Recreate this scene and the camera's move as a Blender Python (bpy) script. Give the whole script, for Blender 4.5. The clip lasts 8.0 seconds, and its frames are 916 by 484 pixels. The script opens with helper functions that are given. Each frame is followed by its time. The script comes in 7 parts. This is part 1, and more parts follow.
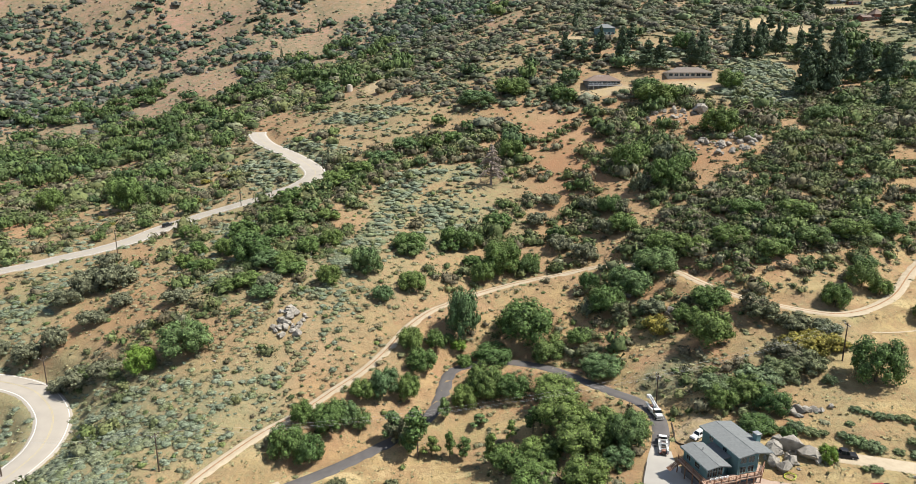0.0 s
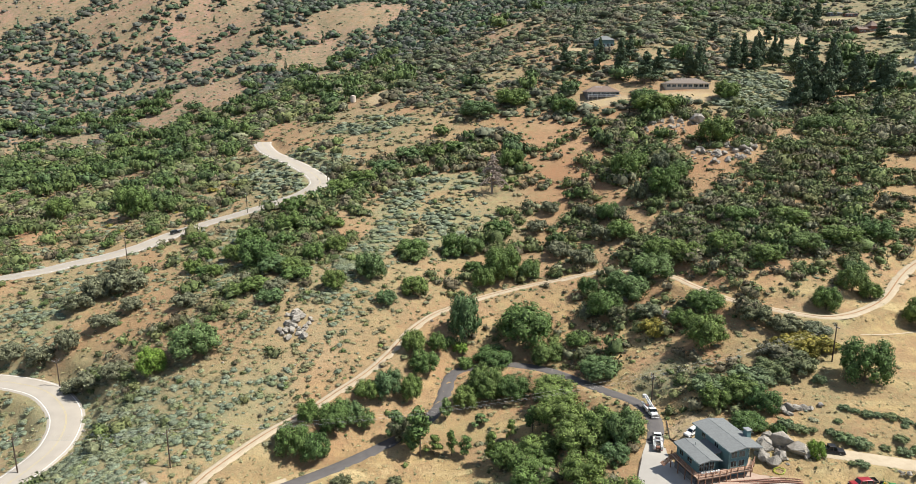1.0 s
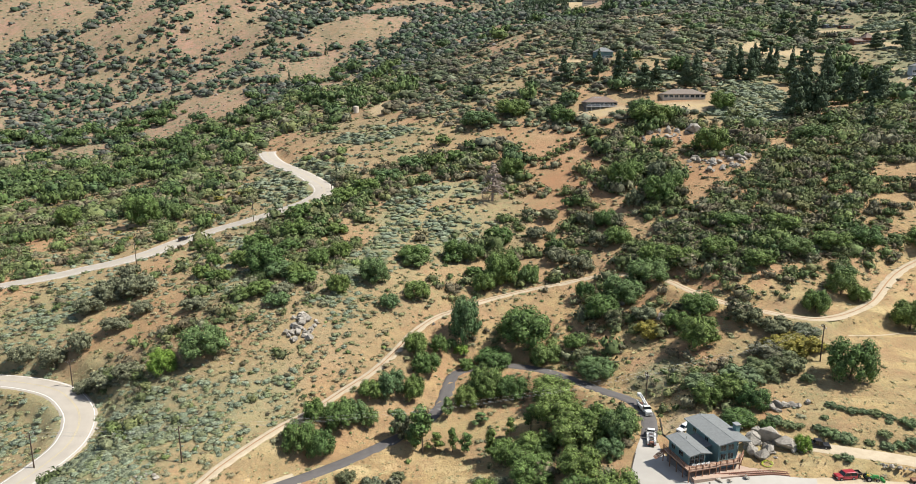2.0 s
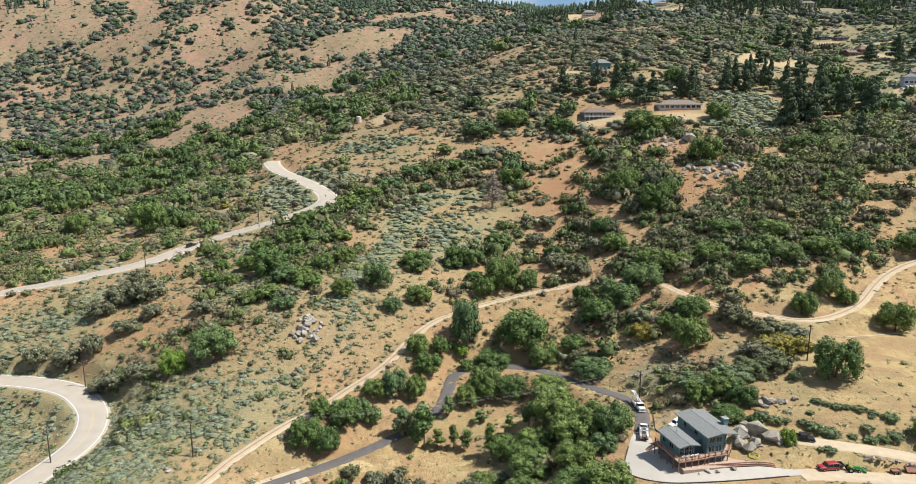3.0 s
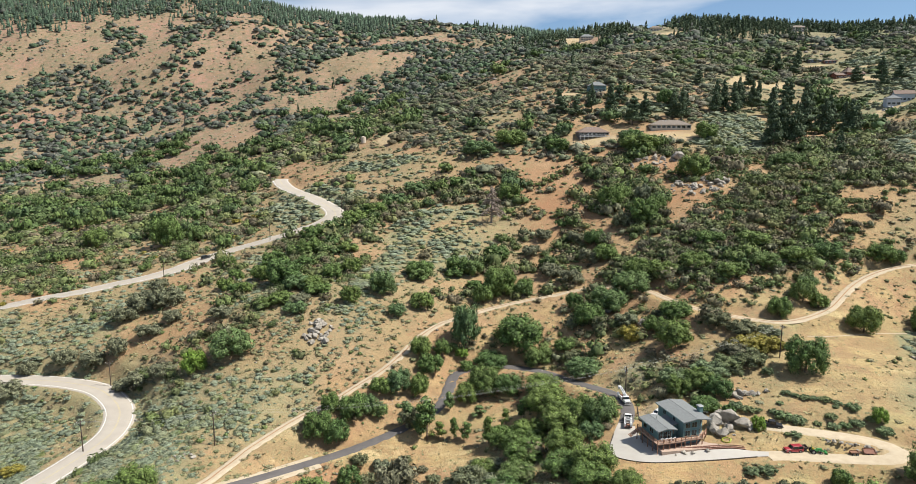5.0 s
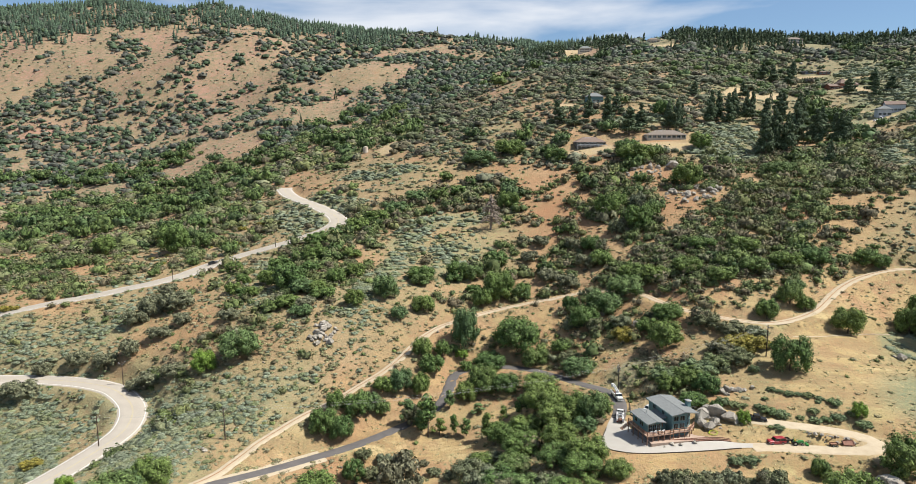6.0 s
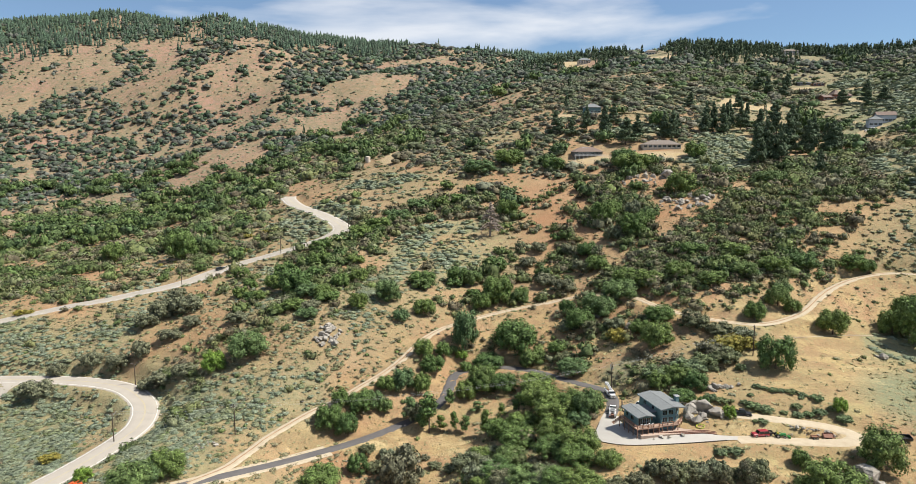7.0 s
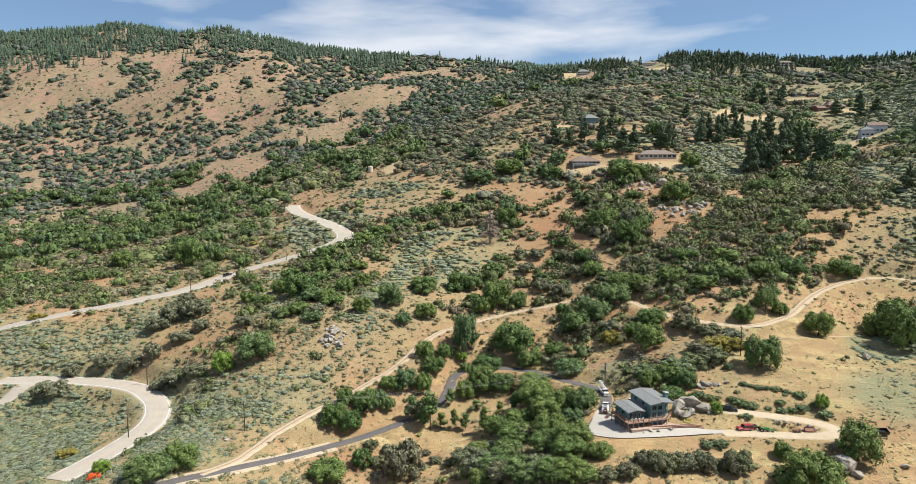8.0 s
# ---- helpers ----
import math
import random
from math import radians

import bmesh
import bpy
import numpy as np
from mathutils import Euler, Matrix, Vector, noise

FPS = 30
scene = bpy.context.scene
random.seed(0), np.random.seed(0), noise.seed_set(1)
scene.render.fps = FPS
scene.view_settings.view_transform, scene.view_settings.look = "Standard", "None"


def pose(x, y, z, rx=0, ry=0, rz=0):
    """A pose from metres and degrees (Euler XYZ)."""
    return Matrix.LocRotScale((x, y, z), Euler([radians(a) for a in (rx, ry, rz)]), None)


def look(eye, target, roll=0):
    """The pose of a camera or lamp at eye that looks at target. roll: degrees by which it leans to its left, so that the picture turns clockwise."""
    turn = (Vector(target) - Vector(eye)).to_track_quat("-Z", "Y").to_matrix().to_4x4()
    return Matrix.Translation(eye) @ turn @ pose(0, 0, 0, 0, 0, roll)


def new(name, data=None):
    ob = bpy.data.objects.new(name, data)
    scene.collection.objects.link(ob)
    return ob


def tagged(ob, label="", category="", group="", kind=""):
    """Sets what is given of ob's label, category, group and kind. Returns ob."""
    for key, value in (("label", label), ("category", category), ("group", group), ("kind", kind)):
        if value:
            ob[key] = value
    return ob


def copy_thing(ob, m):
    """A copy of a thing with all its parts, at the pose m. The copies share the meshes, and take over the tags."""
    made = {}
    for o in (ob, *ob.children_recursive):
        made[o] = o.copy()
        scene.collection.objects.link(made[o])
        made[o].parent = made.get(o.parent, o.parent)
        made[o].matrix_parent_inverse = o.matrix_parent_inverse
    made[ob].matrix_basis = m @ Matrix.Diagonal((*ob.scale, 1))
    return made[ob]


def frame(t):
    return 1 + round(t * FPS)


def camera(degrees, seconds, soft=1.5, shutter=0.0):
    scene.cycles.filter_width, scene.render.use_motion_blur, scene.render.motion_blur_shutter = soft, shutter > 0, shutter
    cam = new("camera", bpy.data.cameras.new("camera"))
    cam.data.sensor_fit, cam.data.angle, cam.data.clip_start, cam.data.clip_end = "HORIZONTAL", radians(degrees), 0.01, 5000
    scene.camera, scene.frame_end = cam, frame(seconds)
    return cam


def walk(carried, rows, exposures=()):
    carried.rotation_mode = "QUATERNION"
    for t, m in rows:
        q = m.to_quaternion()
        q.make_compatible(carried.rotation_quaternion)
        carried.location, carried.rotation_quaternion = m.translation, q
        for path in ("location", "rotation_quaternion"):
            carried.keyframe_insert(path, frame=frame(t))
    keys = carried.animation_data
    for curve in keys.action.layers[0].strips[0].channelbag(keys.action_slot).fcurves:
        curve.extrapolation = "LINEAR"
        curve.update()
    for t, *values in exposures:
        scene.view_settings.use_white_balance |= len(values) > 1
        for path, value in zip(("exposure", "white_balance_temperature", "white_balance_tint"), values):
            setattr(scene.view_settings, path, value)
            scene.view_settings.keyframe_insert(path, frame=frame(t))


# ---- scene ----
cam = camera(69.88, 8.0, soft=0.62)
# seconds, x, y, z, turn to the left, tilt up, roll
PATH = [
    (0, -0.468, 29.909, 81.195, -0.468, -13.948, 0.093),
    (0.5, -0.44, 26.868, 81.134, -0.376, -13.489, 0.084),
    (1, -0.408, 23.607, 81.044, -0.296, -13.031, 0.076),
    (1.5, -0.372, 20.136, 80.926, -0.228, -12.574, 0.067),
    (2, -0.328, 16.463, 80.782, -0.169, -12.117, 0.059),
    (2.5, -0.274, 12.598, 80.614, -0.118, -11.661, 0.05),
    (3, -0.21, 8.55, 80.424, -0.075, -11.206, 0.042),
    (3.5, -0.131, 4.329, 80.215, -0.036, -10.752, 0.033),
    (4, -0.038, -0.057, 79.987, -0, -10.299, 0.025),
    (4.5, 0.073, -4.598, 79.743, 0.033, -9.846, 0.017),
    (5, 0.203, -9.285, 79.486, 0.066, -9.394, 0.008),
    (5.5, 0.355, -14.108, 79.216, 0.1, -8.943, -0),
    (6, 0.53, -19.058, 78.935, 0.138, -8.493, -0.009),
    (6.5, 0.731, -24.126, 78.647, 0.179, -8.044, -0.017),
    (7, 0.959, -29.303, 78.352, 0.227, -7.596, -0.026),
    (7.5, 1.216, -34.58, 78.054, 0.282, -7.148, -0.034),
    (8, 1.505, -39.947, 77.752, 0.346, -6.701, -0.043),
]
walk(cam, [(t, pose(x, y, z, 90 + tilt, 0, turn) @ pose(0, 0, 0, 0, 0, roll)) for t, x, y, z, turn, tilt, roll in PATH], exposures=[(0, 0.64), (8, 0.64)])

# ---- world and sun ----
SUN = Vector((0.56, -0.06, 0.83)).normalized()
world = bpy.data.worlds.new("world")
scene.world = world
world.use_nodes = True
wn, wl = world.node_tree.nodes, world.node_tree.links
sky = wn.new("ShaderNodeTexSky")
sky.sky_type = "NISHITA"
sky.sun_disc = False
sky.sun_elevation = math.asin(SUN.z)
sky.sun_rotation = math.atan2(SUN.x, SUN.y)
sky.altitude = 1000
sky.dust_density = 1.0
sky.ozone_density = 1.3
bg = wn["Background"]
bg.inputs["Strength"].default_value = 0.051
# thin high cloud over the whole sky
coord = wn.new("ShaderNodeTexCoord")
flat = wn.new("ShaderNodeMapping")
flat.inputs["Scale"].default_value = (1.0, 1.0, 4.2)
flat.inputs["Rotation"].default_value = (0.0, 0.10, 0.0)
wl.new(coord.outputs["Generated"], flat.inputs["Vector"])
veil = wn.new("ShaderNodeTexNoise")
veil.inputs["Scale"].default_value, veil.inputs["Detail"].default_value, veil.inputs["Roughness"].default_value = 2.3, 8.0, 0.5
veil.inputs["Distortion"].default_value = 0.25
wl.new(flat.outputs[0], veil.inputs["Vector"])
thin = wn.new("ShaderNodeMapRange")
thin.inputs["To Min"].default_value = 0.10
thin.inputs["From Min"].default_value, thin.inputs["From Max"].default_value, thin.inputs["To Max"].default_value = 0.49, 0.66, 0.78
wl.new(veil.outputs["Fac"], thin.inputs["Value"])
over = wn.new("ShaderNodeMix")
over.data_type = "RGBA"
over.inputs["B"].default_value = (12.0, 12.2, 12.6, 1)
wl.new(thin.outputs[0], over.inputs["Factor"])
clear = wn.new("ShaderNodeMix")
clear.data_type, clear.blend_type = "RGBA", "MULTIPLY"
clear.inputs["Factor"].default_value = 1.0
clear.inputs["B"].default_value = (0.86, 1.17, 1.40, 1)
wl.new(sky.outputs[0], clear.inputs["A"])
wl.new(clear.outputs["Result"], over.inputs["A"])
wl.new(over.outputs["Result"], bg.inputs["Color"])
sun_data = bpy.data.lights.new("sun", "SUN")
sun_data.energy, sun_data.angle, sun_data.color = 5.0, radians(0.53), (1.0, 0.95, 0.86)
sun = new("sun", sun_data)
sun.matrix_world = look(SUN * 400, (0, 0, 0))

# ---- materials ----
def material(name, colour, rough=0.9, metal=0.0, second=None, scale=1.0, amount=0.5, bump=0.0, bump_scale=20.0, tone=0.0, island=0.0, detail=6.0, spec=0.3, hues=(), each=False, leaves=0.0, gap_shade=(0.42, 1.5), relief=1.0):
    """A procedural surface: two colours mixed by noise at two scales, optional tone from the plant, relief."""
    m = bpy.data.materials.new(name)
    m.use_nodes = True
    n, l = m.node_tree.nodes, m.node_tree.links
    b = n["Principled BSDF"]
    b.inputs["Roughness"].default_value, b.inputs["Metallic"].default_value = rough, metal
    b.inputs["Specular IOR Level"].default_value = spec
    geo = n.new("ShaderNodeNewGeometry")
    big = n.new("ShaderNodeTexNoise")
    big.inputs["Scale"].default_value, big.inputs["Detail"].default_value = scale, detail
    l.new(geo.outputs["Position"], big.inputs["Vector"])
    ramp = n.new("ShaderNodeMapRange")
    ramp.inputs["From Min"].default_value, ramp.inputs["From Max"].default_value = 0.5 - 0.25, 0.5 + 0.25
    ramp.inputs["To Max"].default_value = amount * 2
    l.new(big.outputs["Fac"], ramp.inputs["Value"])
    mix = n.new("ShaderNodeMix")
    mix.data_type = "RGBA"
    mix.inputs["A"].default_value = (*colour, 1)
    mix.inputs["B"].default_value = (*(second or [v * 0.7 for v in colour]), 1)
    l.new(ramp.outputs[0], mix.inputs["Factor"])
    out = mix.outputs["Result"]
    if hues:
        # each plant takes its own hue
        a = n.new("ShaderNodeObjectInfo" if each else "ShaderNodeAttribute")
        if not each:
            a.attribute_name = "tone"
        r = n.new("ShaderNodeValToRGB")
        while len(r.color_ramp.elements) < len(hues):
            r.color_ramp.elements.new(0.5)
        for k, hue in enumerate(hues):
            r.color_ramp.elements[k].position = k / (len(hues) - 1)
            r.color_ramp.elements[k].color = (*hue, 1)
        l.new(a.outputs["Random" if each else "Fac"], r.inputs["Fac"])
        own = n.new("ShaderNodeMix")
        own.data_type = "RGBA"
        own.inputs["Factor"].default_value = 0.75
        l.new(out, own.inputs["A"])
        l.new(r.outputs["Color"], own.inputs["B"])
        out = own.outputs["Result"]
    for source, k in (("tone", tone), ("island", island)):
        if k:
            v = n.new("ShaderNodeMapRange")
            v.inputs["To Min"].default_value, v.inputs["To Max"].default_value = 1 - k, 1 + k
            if source == "tone":
                a = n.new("ShaderNodeAttribute")
                a.attribute_name = "tone"
                l.new(a.outputs["Fac"], v.inputs["Value"])
            else:
                l.new(geo.outputs["Random Per Island"], v.inputs["Value"])
            s = n.new("ShaderNodeVectorMath")
            s.operation = "SCALE"
            l.new(out, s.inputs[0])
            l.new(v.outputs[0], s.inputs["Scale"])
            out = s.outputs[0]
    if leaves:
        # sprays of leaves: mottled at their own size, gaps darkened as shade, with relief
        spray = n.new("ShaderNodeTexNoise")
        spray.inputs["Scale"].default_value, spray.inputs["Detail"].default_value, spray.inputs["Roughness"].default_value = leaves, 3, 0.65
        l.new(geo.outputs["Position"], spray.inputs["Vector"])
        v = n.new("ShaderNodeMapRange")
        v.inputs["From Min"].default_value, v.inputs["From Max"].default_value = 0.33, 0.67
        v.inputs["To Min"].default_value, v.inputs["To Max"].default_value = gap_shade
        l.new(spray.outputs["Fac"], v.inputs["Value"])
        s = n.new("ShaderNodeVectorMath")
        s.operation = "SCALE"
        l.new(out, s.inputs[0])
        l.new(v.outputs[0], s.inputs["Scale"])
        out = s.outputs[0]
        bp = n.new("ShaderNodeBump")
        bp.inputs["Strength"].default_value, bp.inputs["Distance"].default_value = relief, 0.6 / leaves
        l.new(spray.outputs["Fac"], bp.inputs["Height"])
        l.new(bp.outputs[0], b.inputs["Normal"])
    l.new(out, b.inputs["Base Color"])
    if bump:
        small = n.new("ShaderNodeTexNoise")
        small.inputs["Scale"].default_value, small.inputs["Detail"].default_value = bump_scale, 5
        l.new(geo.outputs["Position"], small.inputs["Vector"])
        bp = n.new("ShaderNodeBump")
        bp.inputs["Strength"].default_value, bp.inputs["Distance"].default_value = min(1, bump), 0.05 / max(bump_scale / 20, 0.05)
        l.new(small.outputs["Fac"], bp.inputs["Height"])
        l.new(bp.outputs[0], b.inputs["Normal"])
    return m


def soil_material():
    m = bpy.data.materials.new("dry_hillside")
    m.use_nodes = True
    n, l = m.node_tree.nodes, m.node_tree.links
    b = n["Principled BSDF"]
    b.inputs["Roughness"].default_value, b.inputs["Specular IOR Level"].default_value = 0.95, 0.1
    geo = n.new("ShaderNodeNewGeometry")

    def tex(scale, detail=6.0, rough=0.6):
        t = n.new("ShaderNodeTexNoise")
        t.inputs["Scale"].default_value, t.inputs["Detail"].default_value, t.inputs["Roughness"].default_value = scale, detail, rough
        l.new(geo.outputs["Position"], t.inputs["Vector"])
        return t.outputs["Fac"]

    def span(v, a, c, lo=0.0, hi=1.0):
        r = n.new("ShaderNodeMapRange")
        r.inputs["From Min"].default_value, r.inputs["From Max"].default_value = a, c
        r.inputs["To Min"].default_value, r.inputs["To Max"].default_value = lo, hi
        l.new(v, r.inputs["Value"])
        return r.outputs[0]

    def mixed(fac, a, c):
        x = n.new("ShaderNodeMix")
        x.data_type = "RGBA"
        l.new(fac, x.inputs["Factor"])
        for key, v in (("A", a), ("B", c)):
            if isinstance(v, tuple):
                x.inputs[key].default_value = (*v, 1)
            else:
                l.new(v, x.inputs[key])
        return x.outputs["Result"]

    def attr(name):
        a = n.new("ShaderNodeAttribute")
        a.attribute_name = name
        return a.outputs["Fac"]

    def times(a, c):
        x = n.new("ShaderNodeMath")
        x.operation = "MULTIPLY"
        l.new(a, x.inputs[0])
        l.new(c, x.inputs[1])
        return x.outputs[0]

    earth = mixed(span(tex(0.03, 7, 0.65), 0.44, 0.56), (0.362, 0.220, 0.126), (0.305, 0.160, 0.088))
    gold = times(span(tex(0.06, 7, 0.7), 0.43, 0.55), attr("gold"))
    earth = mixed(gold, earth, (0.40, 0.297, 0.145))
    # Far soil is pinkish, with distance haze mixed into its colour as blue-grey.
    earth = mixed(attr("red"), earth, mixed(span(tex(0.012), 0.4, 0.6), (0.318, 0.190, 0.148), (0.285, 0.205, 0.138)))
    earth = mixed(span(tex(0.22, 7, 0.7), 0.46, 0.66), earth, (0.265, 0.155, 0.085))
    grass = mixed(span(tex(0.035, 8, 0.66), 0.46, 0.54), (0.40, 0.30, 0.14), (0.265, 0.18, 0.092))
    run = n.new("ShaderNodeMapping")
    run.inputs["Scale"].default_value = (0.035, 0.16, 0.16)
    l.new(geo.outputs["Position"], run.inputs["Vector"])
    streak = n.new("ShaderNodeTexNoise")
    streak.inputs["Scale"].default_value, streak.inputs["Detail"].default_value = 1.0, 7.0
    l.new(run.outputs[0], streak.inputs["Vector"])
    grass = mixed(span(streak.outputs["Fac"], 0.50, 0.56), grass, (0.255, 0.165, 0.088))
    grass = mixed(span(streak.outputs["Fac"], 0.45, 0.38), grass, (0.46, 0.36, 0.19))
    grass = mixed(span(tex(0.035, 6, 0.6), 0.57, 0.68), grass, (0.35, 0.30, 0.14))
    grass = mixed(span(tex(0.11, 8, 0.72), 0.50, 0.60), grass, (0.30, 0.205, 0.105))
    grass = mixed(span(tex(0.6, 8, 0.8), 0.53, 0.63), grass, (0.235, 0.205, 0.11))
    col = mixed(times(attr("dry"), span(tex(0.07, 6, 0.65), 0.32, 0.58)), earth, grass)
    green = mixed(span(tex(0.4), 0.35, 0.65), (0.155, 0.18, 0.108), (0.20, 0.208, 0.122))
    col = mixed(times(attr("green"), span(tex(0.7, 8, 0.7), 0.25, 0.52)), col, green)
    straw = mixed(times(attr("near"), span(tex(1.1, 8, 0.75), 0.53, 0.68)), col, (0.40, 0.28, 0.152))
    herb = mixed(times(attr("herb"), span(tex(0.5, 9, 0.8), 0.44, 0.55)), straw, mixed(span(tex(0.12), 0.4, 0.6), (0.222, 0.20, 0.11), (0.292, 0.25, 0.13)))
    litter = mixed(span(tex(2.2, 8, 0.78), 0.54, 0.64), herb, (0.155, 0.125, 0.075))
    speck = mixed(times(attr("scrub"), span(tex(0.10, 10, 0.85), 0.46, 0.54)), litter, (0.15, 0.15, 0.09))
    lawn = mixed(span(tex(0.25, 6, 0.6), 0.35, 0.65), (0.37, 0.285, 0.155), (0.34, 0.27, 0.18))
    speck = mixed(attr("yard"), speck, lawn)
    l.new(speck, b.inputs["Base Color"])
    bp = n.new("ShaderNodeBump")
    bp.inputs["Strength"].default_value, bp.inputs["Distance"].default_value = 0.9, 0.55
    l.new(tex(0.9, 8, 0.7), bp.inputs["Height"])
    l.new(bp.outputs[0], b.inputs["Normal"])
    return m


SOIL = soil_material()
ASPHALT_OLD = material("worn_grey_asphalt", (0.36, 0.325, 0.275), 0.9, second=(0.31, 0.28, 0.24), scale=0.25, amount=0.5, bump=0.3, bump_scale=15)
ASPHALT_DARK = material("dark_asphalt", (0.085, 0.08, 0.08), 0.85, second=(0.12, 0.11, 0.105), scale=0.4, amount=0.5, bump=0.3, bump_scale=15)
DIRT = material("pale_dirt_track", (0.44, 0.37, 0.268), 0.95, second=(0.36, 0.295, 0.205), scale=0.6, amount=0.5, bump=0.6, bump_scale=6)
CONCRETE = material("pale_concrete", (0.385, 0.362, 0.325), 0.85, second=(0.34, 0.318, 0.285), scale=0.35, amount=0.5, bump=0.2)
PAINT_WHITE = material("white_road_paint", (0.72, 0.70, 0.66), 0.7, scale=2, amount=0.3)
PAINT_YELLOW = material("worn_yellow_road_paint", (0.44, 0.37, 0.22), 0.7, scale=2, amount=0.3)
BARK = material("grey_brown_bark", (0.16, 0.12, 0.085), 0.95, second=(0.09, 0.07, 0.05), scale=3, bump=0.8, bump_scale=8)
DEADWOOD = material("bleached_dead_wood", (0.29, 0.235, 0.195), 0.9, second=(0.19, 0.155, 0.13), scale=2, bump=0.6, bump_scale=8)
OAK = material("oak_leaves", (0.094, 0.140, 0.034), 0.75, second=(0.073, 0.108, 0.029), scale=0.6, amount=0.5, island=0.55, each=True, hues=((0.077, 0.140, 0.043), (0.117, 0.184, 0.049), (0.150, 0.205, 0.052), (0.101, 0.167, 0.074)), leaves=2.2)
COFFEEBERRY = material("coffeeberry_leaves", (0.14, 0.185, 0.08), 0.8, second=(0.115, 0.15, 0.065), scale=0.5, amount=0.5, island=0.4, each=True, hues=((0.125, 0.185, 0.075), (0.16, 0.205, 0.105), (0.12, 0.165, 0.085), (0.175, 0.20, 0.085)), leaves=2.2)
BRIGHT = material("fresh_green_leaves", (0.18, 0.29, 0.045), 0.7, second=(0.135, 0.215, 0.035), scale=0.6, amount=0.5, island=0.4, leaves=2.2)
CHAP = material("chaparral_leaves", (0.092, 0.112, 0.047), 0.85, second=(0.108, 0.098, 0.053), scale=0.03, amount=0.5, island=0.55, hues=((0.070, 0.107, 0.034), (0.094, 0.137, 0.043), (0.162, 0.165, 0.066), (0.116, 0.151, 0.050), (0.167, 0.175, 0.109), (0.157, 0.133, 0.087), (0.123, 0.095, 0.062), (0.088, 0.125, 0.044), (0.131, 0.174, 0.050)), leaves=2.0, gap_shade=(0.5, 1.45), relief=0.8)
BUCKBRUSH = material("buckbrush_leaves", (0.109, 0.120, 0.074), 0.85, second=(0.091, 0.090, 0.057), scale=0.03, amount=0.5, island=0.45, hues=((0.073, 0.107, 0.044), (0.119, 0.136, 0.080), (0.142, 0.150, 0.105), (0.096, 0.129, 0.052), (0.137, 0.127, 0.094), (0.114, 0.093, 0.070), (0.123, 0.146, 0.061)), leaves=1.3, gap_shade=(0.66, 1.32), relief=0.55)
SCRUB = material("scrub_oak_leaves", (0.058, 0.092, 0.030), 0.8, second=(0.048, 0.078, 0.028), scale=0.03, amount=0.5, island=0.55, hues=((0.054, 0.089, 0.026), (0.075, 0.118, 0.033), (0.094, 0.134, 0.037), (0.064, 0.104, 0.043), (0.108, 0.144, 0.039)), leaves=1.2, gap_shade=(0.62, 1.36), relief=0.55)
SAGE = material("sage_leaves", (0.155, 0.19, 0.13), 0.9, second=(0.155, 0.172, 0.085), scale=0.04, amount=0.5, island=0.22, hues=((0.19, 0.225, 0.155), (0.155, 0.19, 0.125), (0.205, 0.235, 0.17), (0.20, 0.21, 0.11), (0.145, 0.175, 0.085)), leaves=2.6)
GREYLEAF = material("grey_green_leaves", (0.155, 0.17, 0.10), 0.85, second=(0.115, 0.13, 0.075), scale=0.4, amount=0.5, island=0.5, each=True, hues=((0.168, 0.189, 0.121), (0.126, 0.142, 0.063), (0.158, 0.147, 0.095)), leaves=2.2)
BUCKWHEAT = material("buckwheat_leaves", (0.205, 0.19, 0.10), 0.9, second=(0.17, 0.165, 0.085), scale=0.05, amount=0.5, island=0.25, hues=((0.165, 0.18, 0.085), (0.215, 0.195, 0.105), (0.135, 0.16, 0.072), (0.25, 0.20, 0.115), (0.17, 0.18, 0.115)), leaves=2.6)
HERB = material("dry_herbs", (0.24, 0.25, 0.13), 0.95, second=(0.27, 0.235, 0.125), scale=0.08, amount=0.5, tone=0.5, island=0.25)
# Distant shrubs: distance haze is put into the leaf colours as blue-grey.
CHAP_FAR = material("distant_chaparral_leaves", (0.065, 0.090, 0.052), 0.9, second=(0.081, 0.088, 0.063), scale=0.012, amount=0.5, island=0.45, hues=((0.048, 0.084, 0.043), (0.063, 0.105, 0.053), (0.082, 0.108, 0.068), (0.114, 0.123, 0.108), (0.099, 0.094, 0.084), (0.090, 0.132, 0.051)), leaves=0.55, gap_shade=(0.68, 1.3), relief=0.55)
SAGE_FAR = material("distant_sage_leaves", (0.15, 0.16, 0.10), 0.9, second=(0.12, 0.13, 0.07), scale=0.012, amount=0.5, tone=0.3)
BROOM = material("yellow_broom_blossom", (0.31, 0.245, 0.04), 0.85, second=(0.15, 0.155, 0.045), scale=0.6, amount=0.5, island=0.4, leaves=2.0)
# Far crest pines: a blue cast for haze is mixed into the needles.
PINE = material("pine_needles", (0.052, 0.084, 0.05), 0.85, second=(0.038, 0.062, 0.041), scale=0.1, amount=0.5, tone=0.35, island=0.45)
PINE_NEAR = material("grey_green_pine_needles", (0.092, 0.130, 0.068), 0.85, second=(0.07, 0.10, 0.055), scale=0.3, amount=0.5, island=0.45, leaves=1.2)
ROCK = material("weathered_granite", (0.36, 0.33, 0.285), 0.9, second=(0.18, 0.163, 0.137), scale=0.7, amount=0.5, bump=0.9, bump_scale=3, island=0.15)


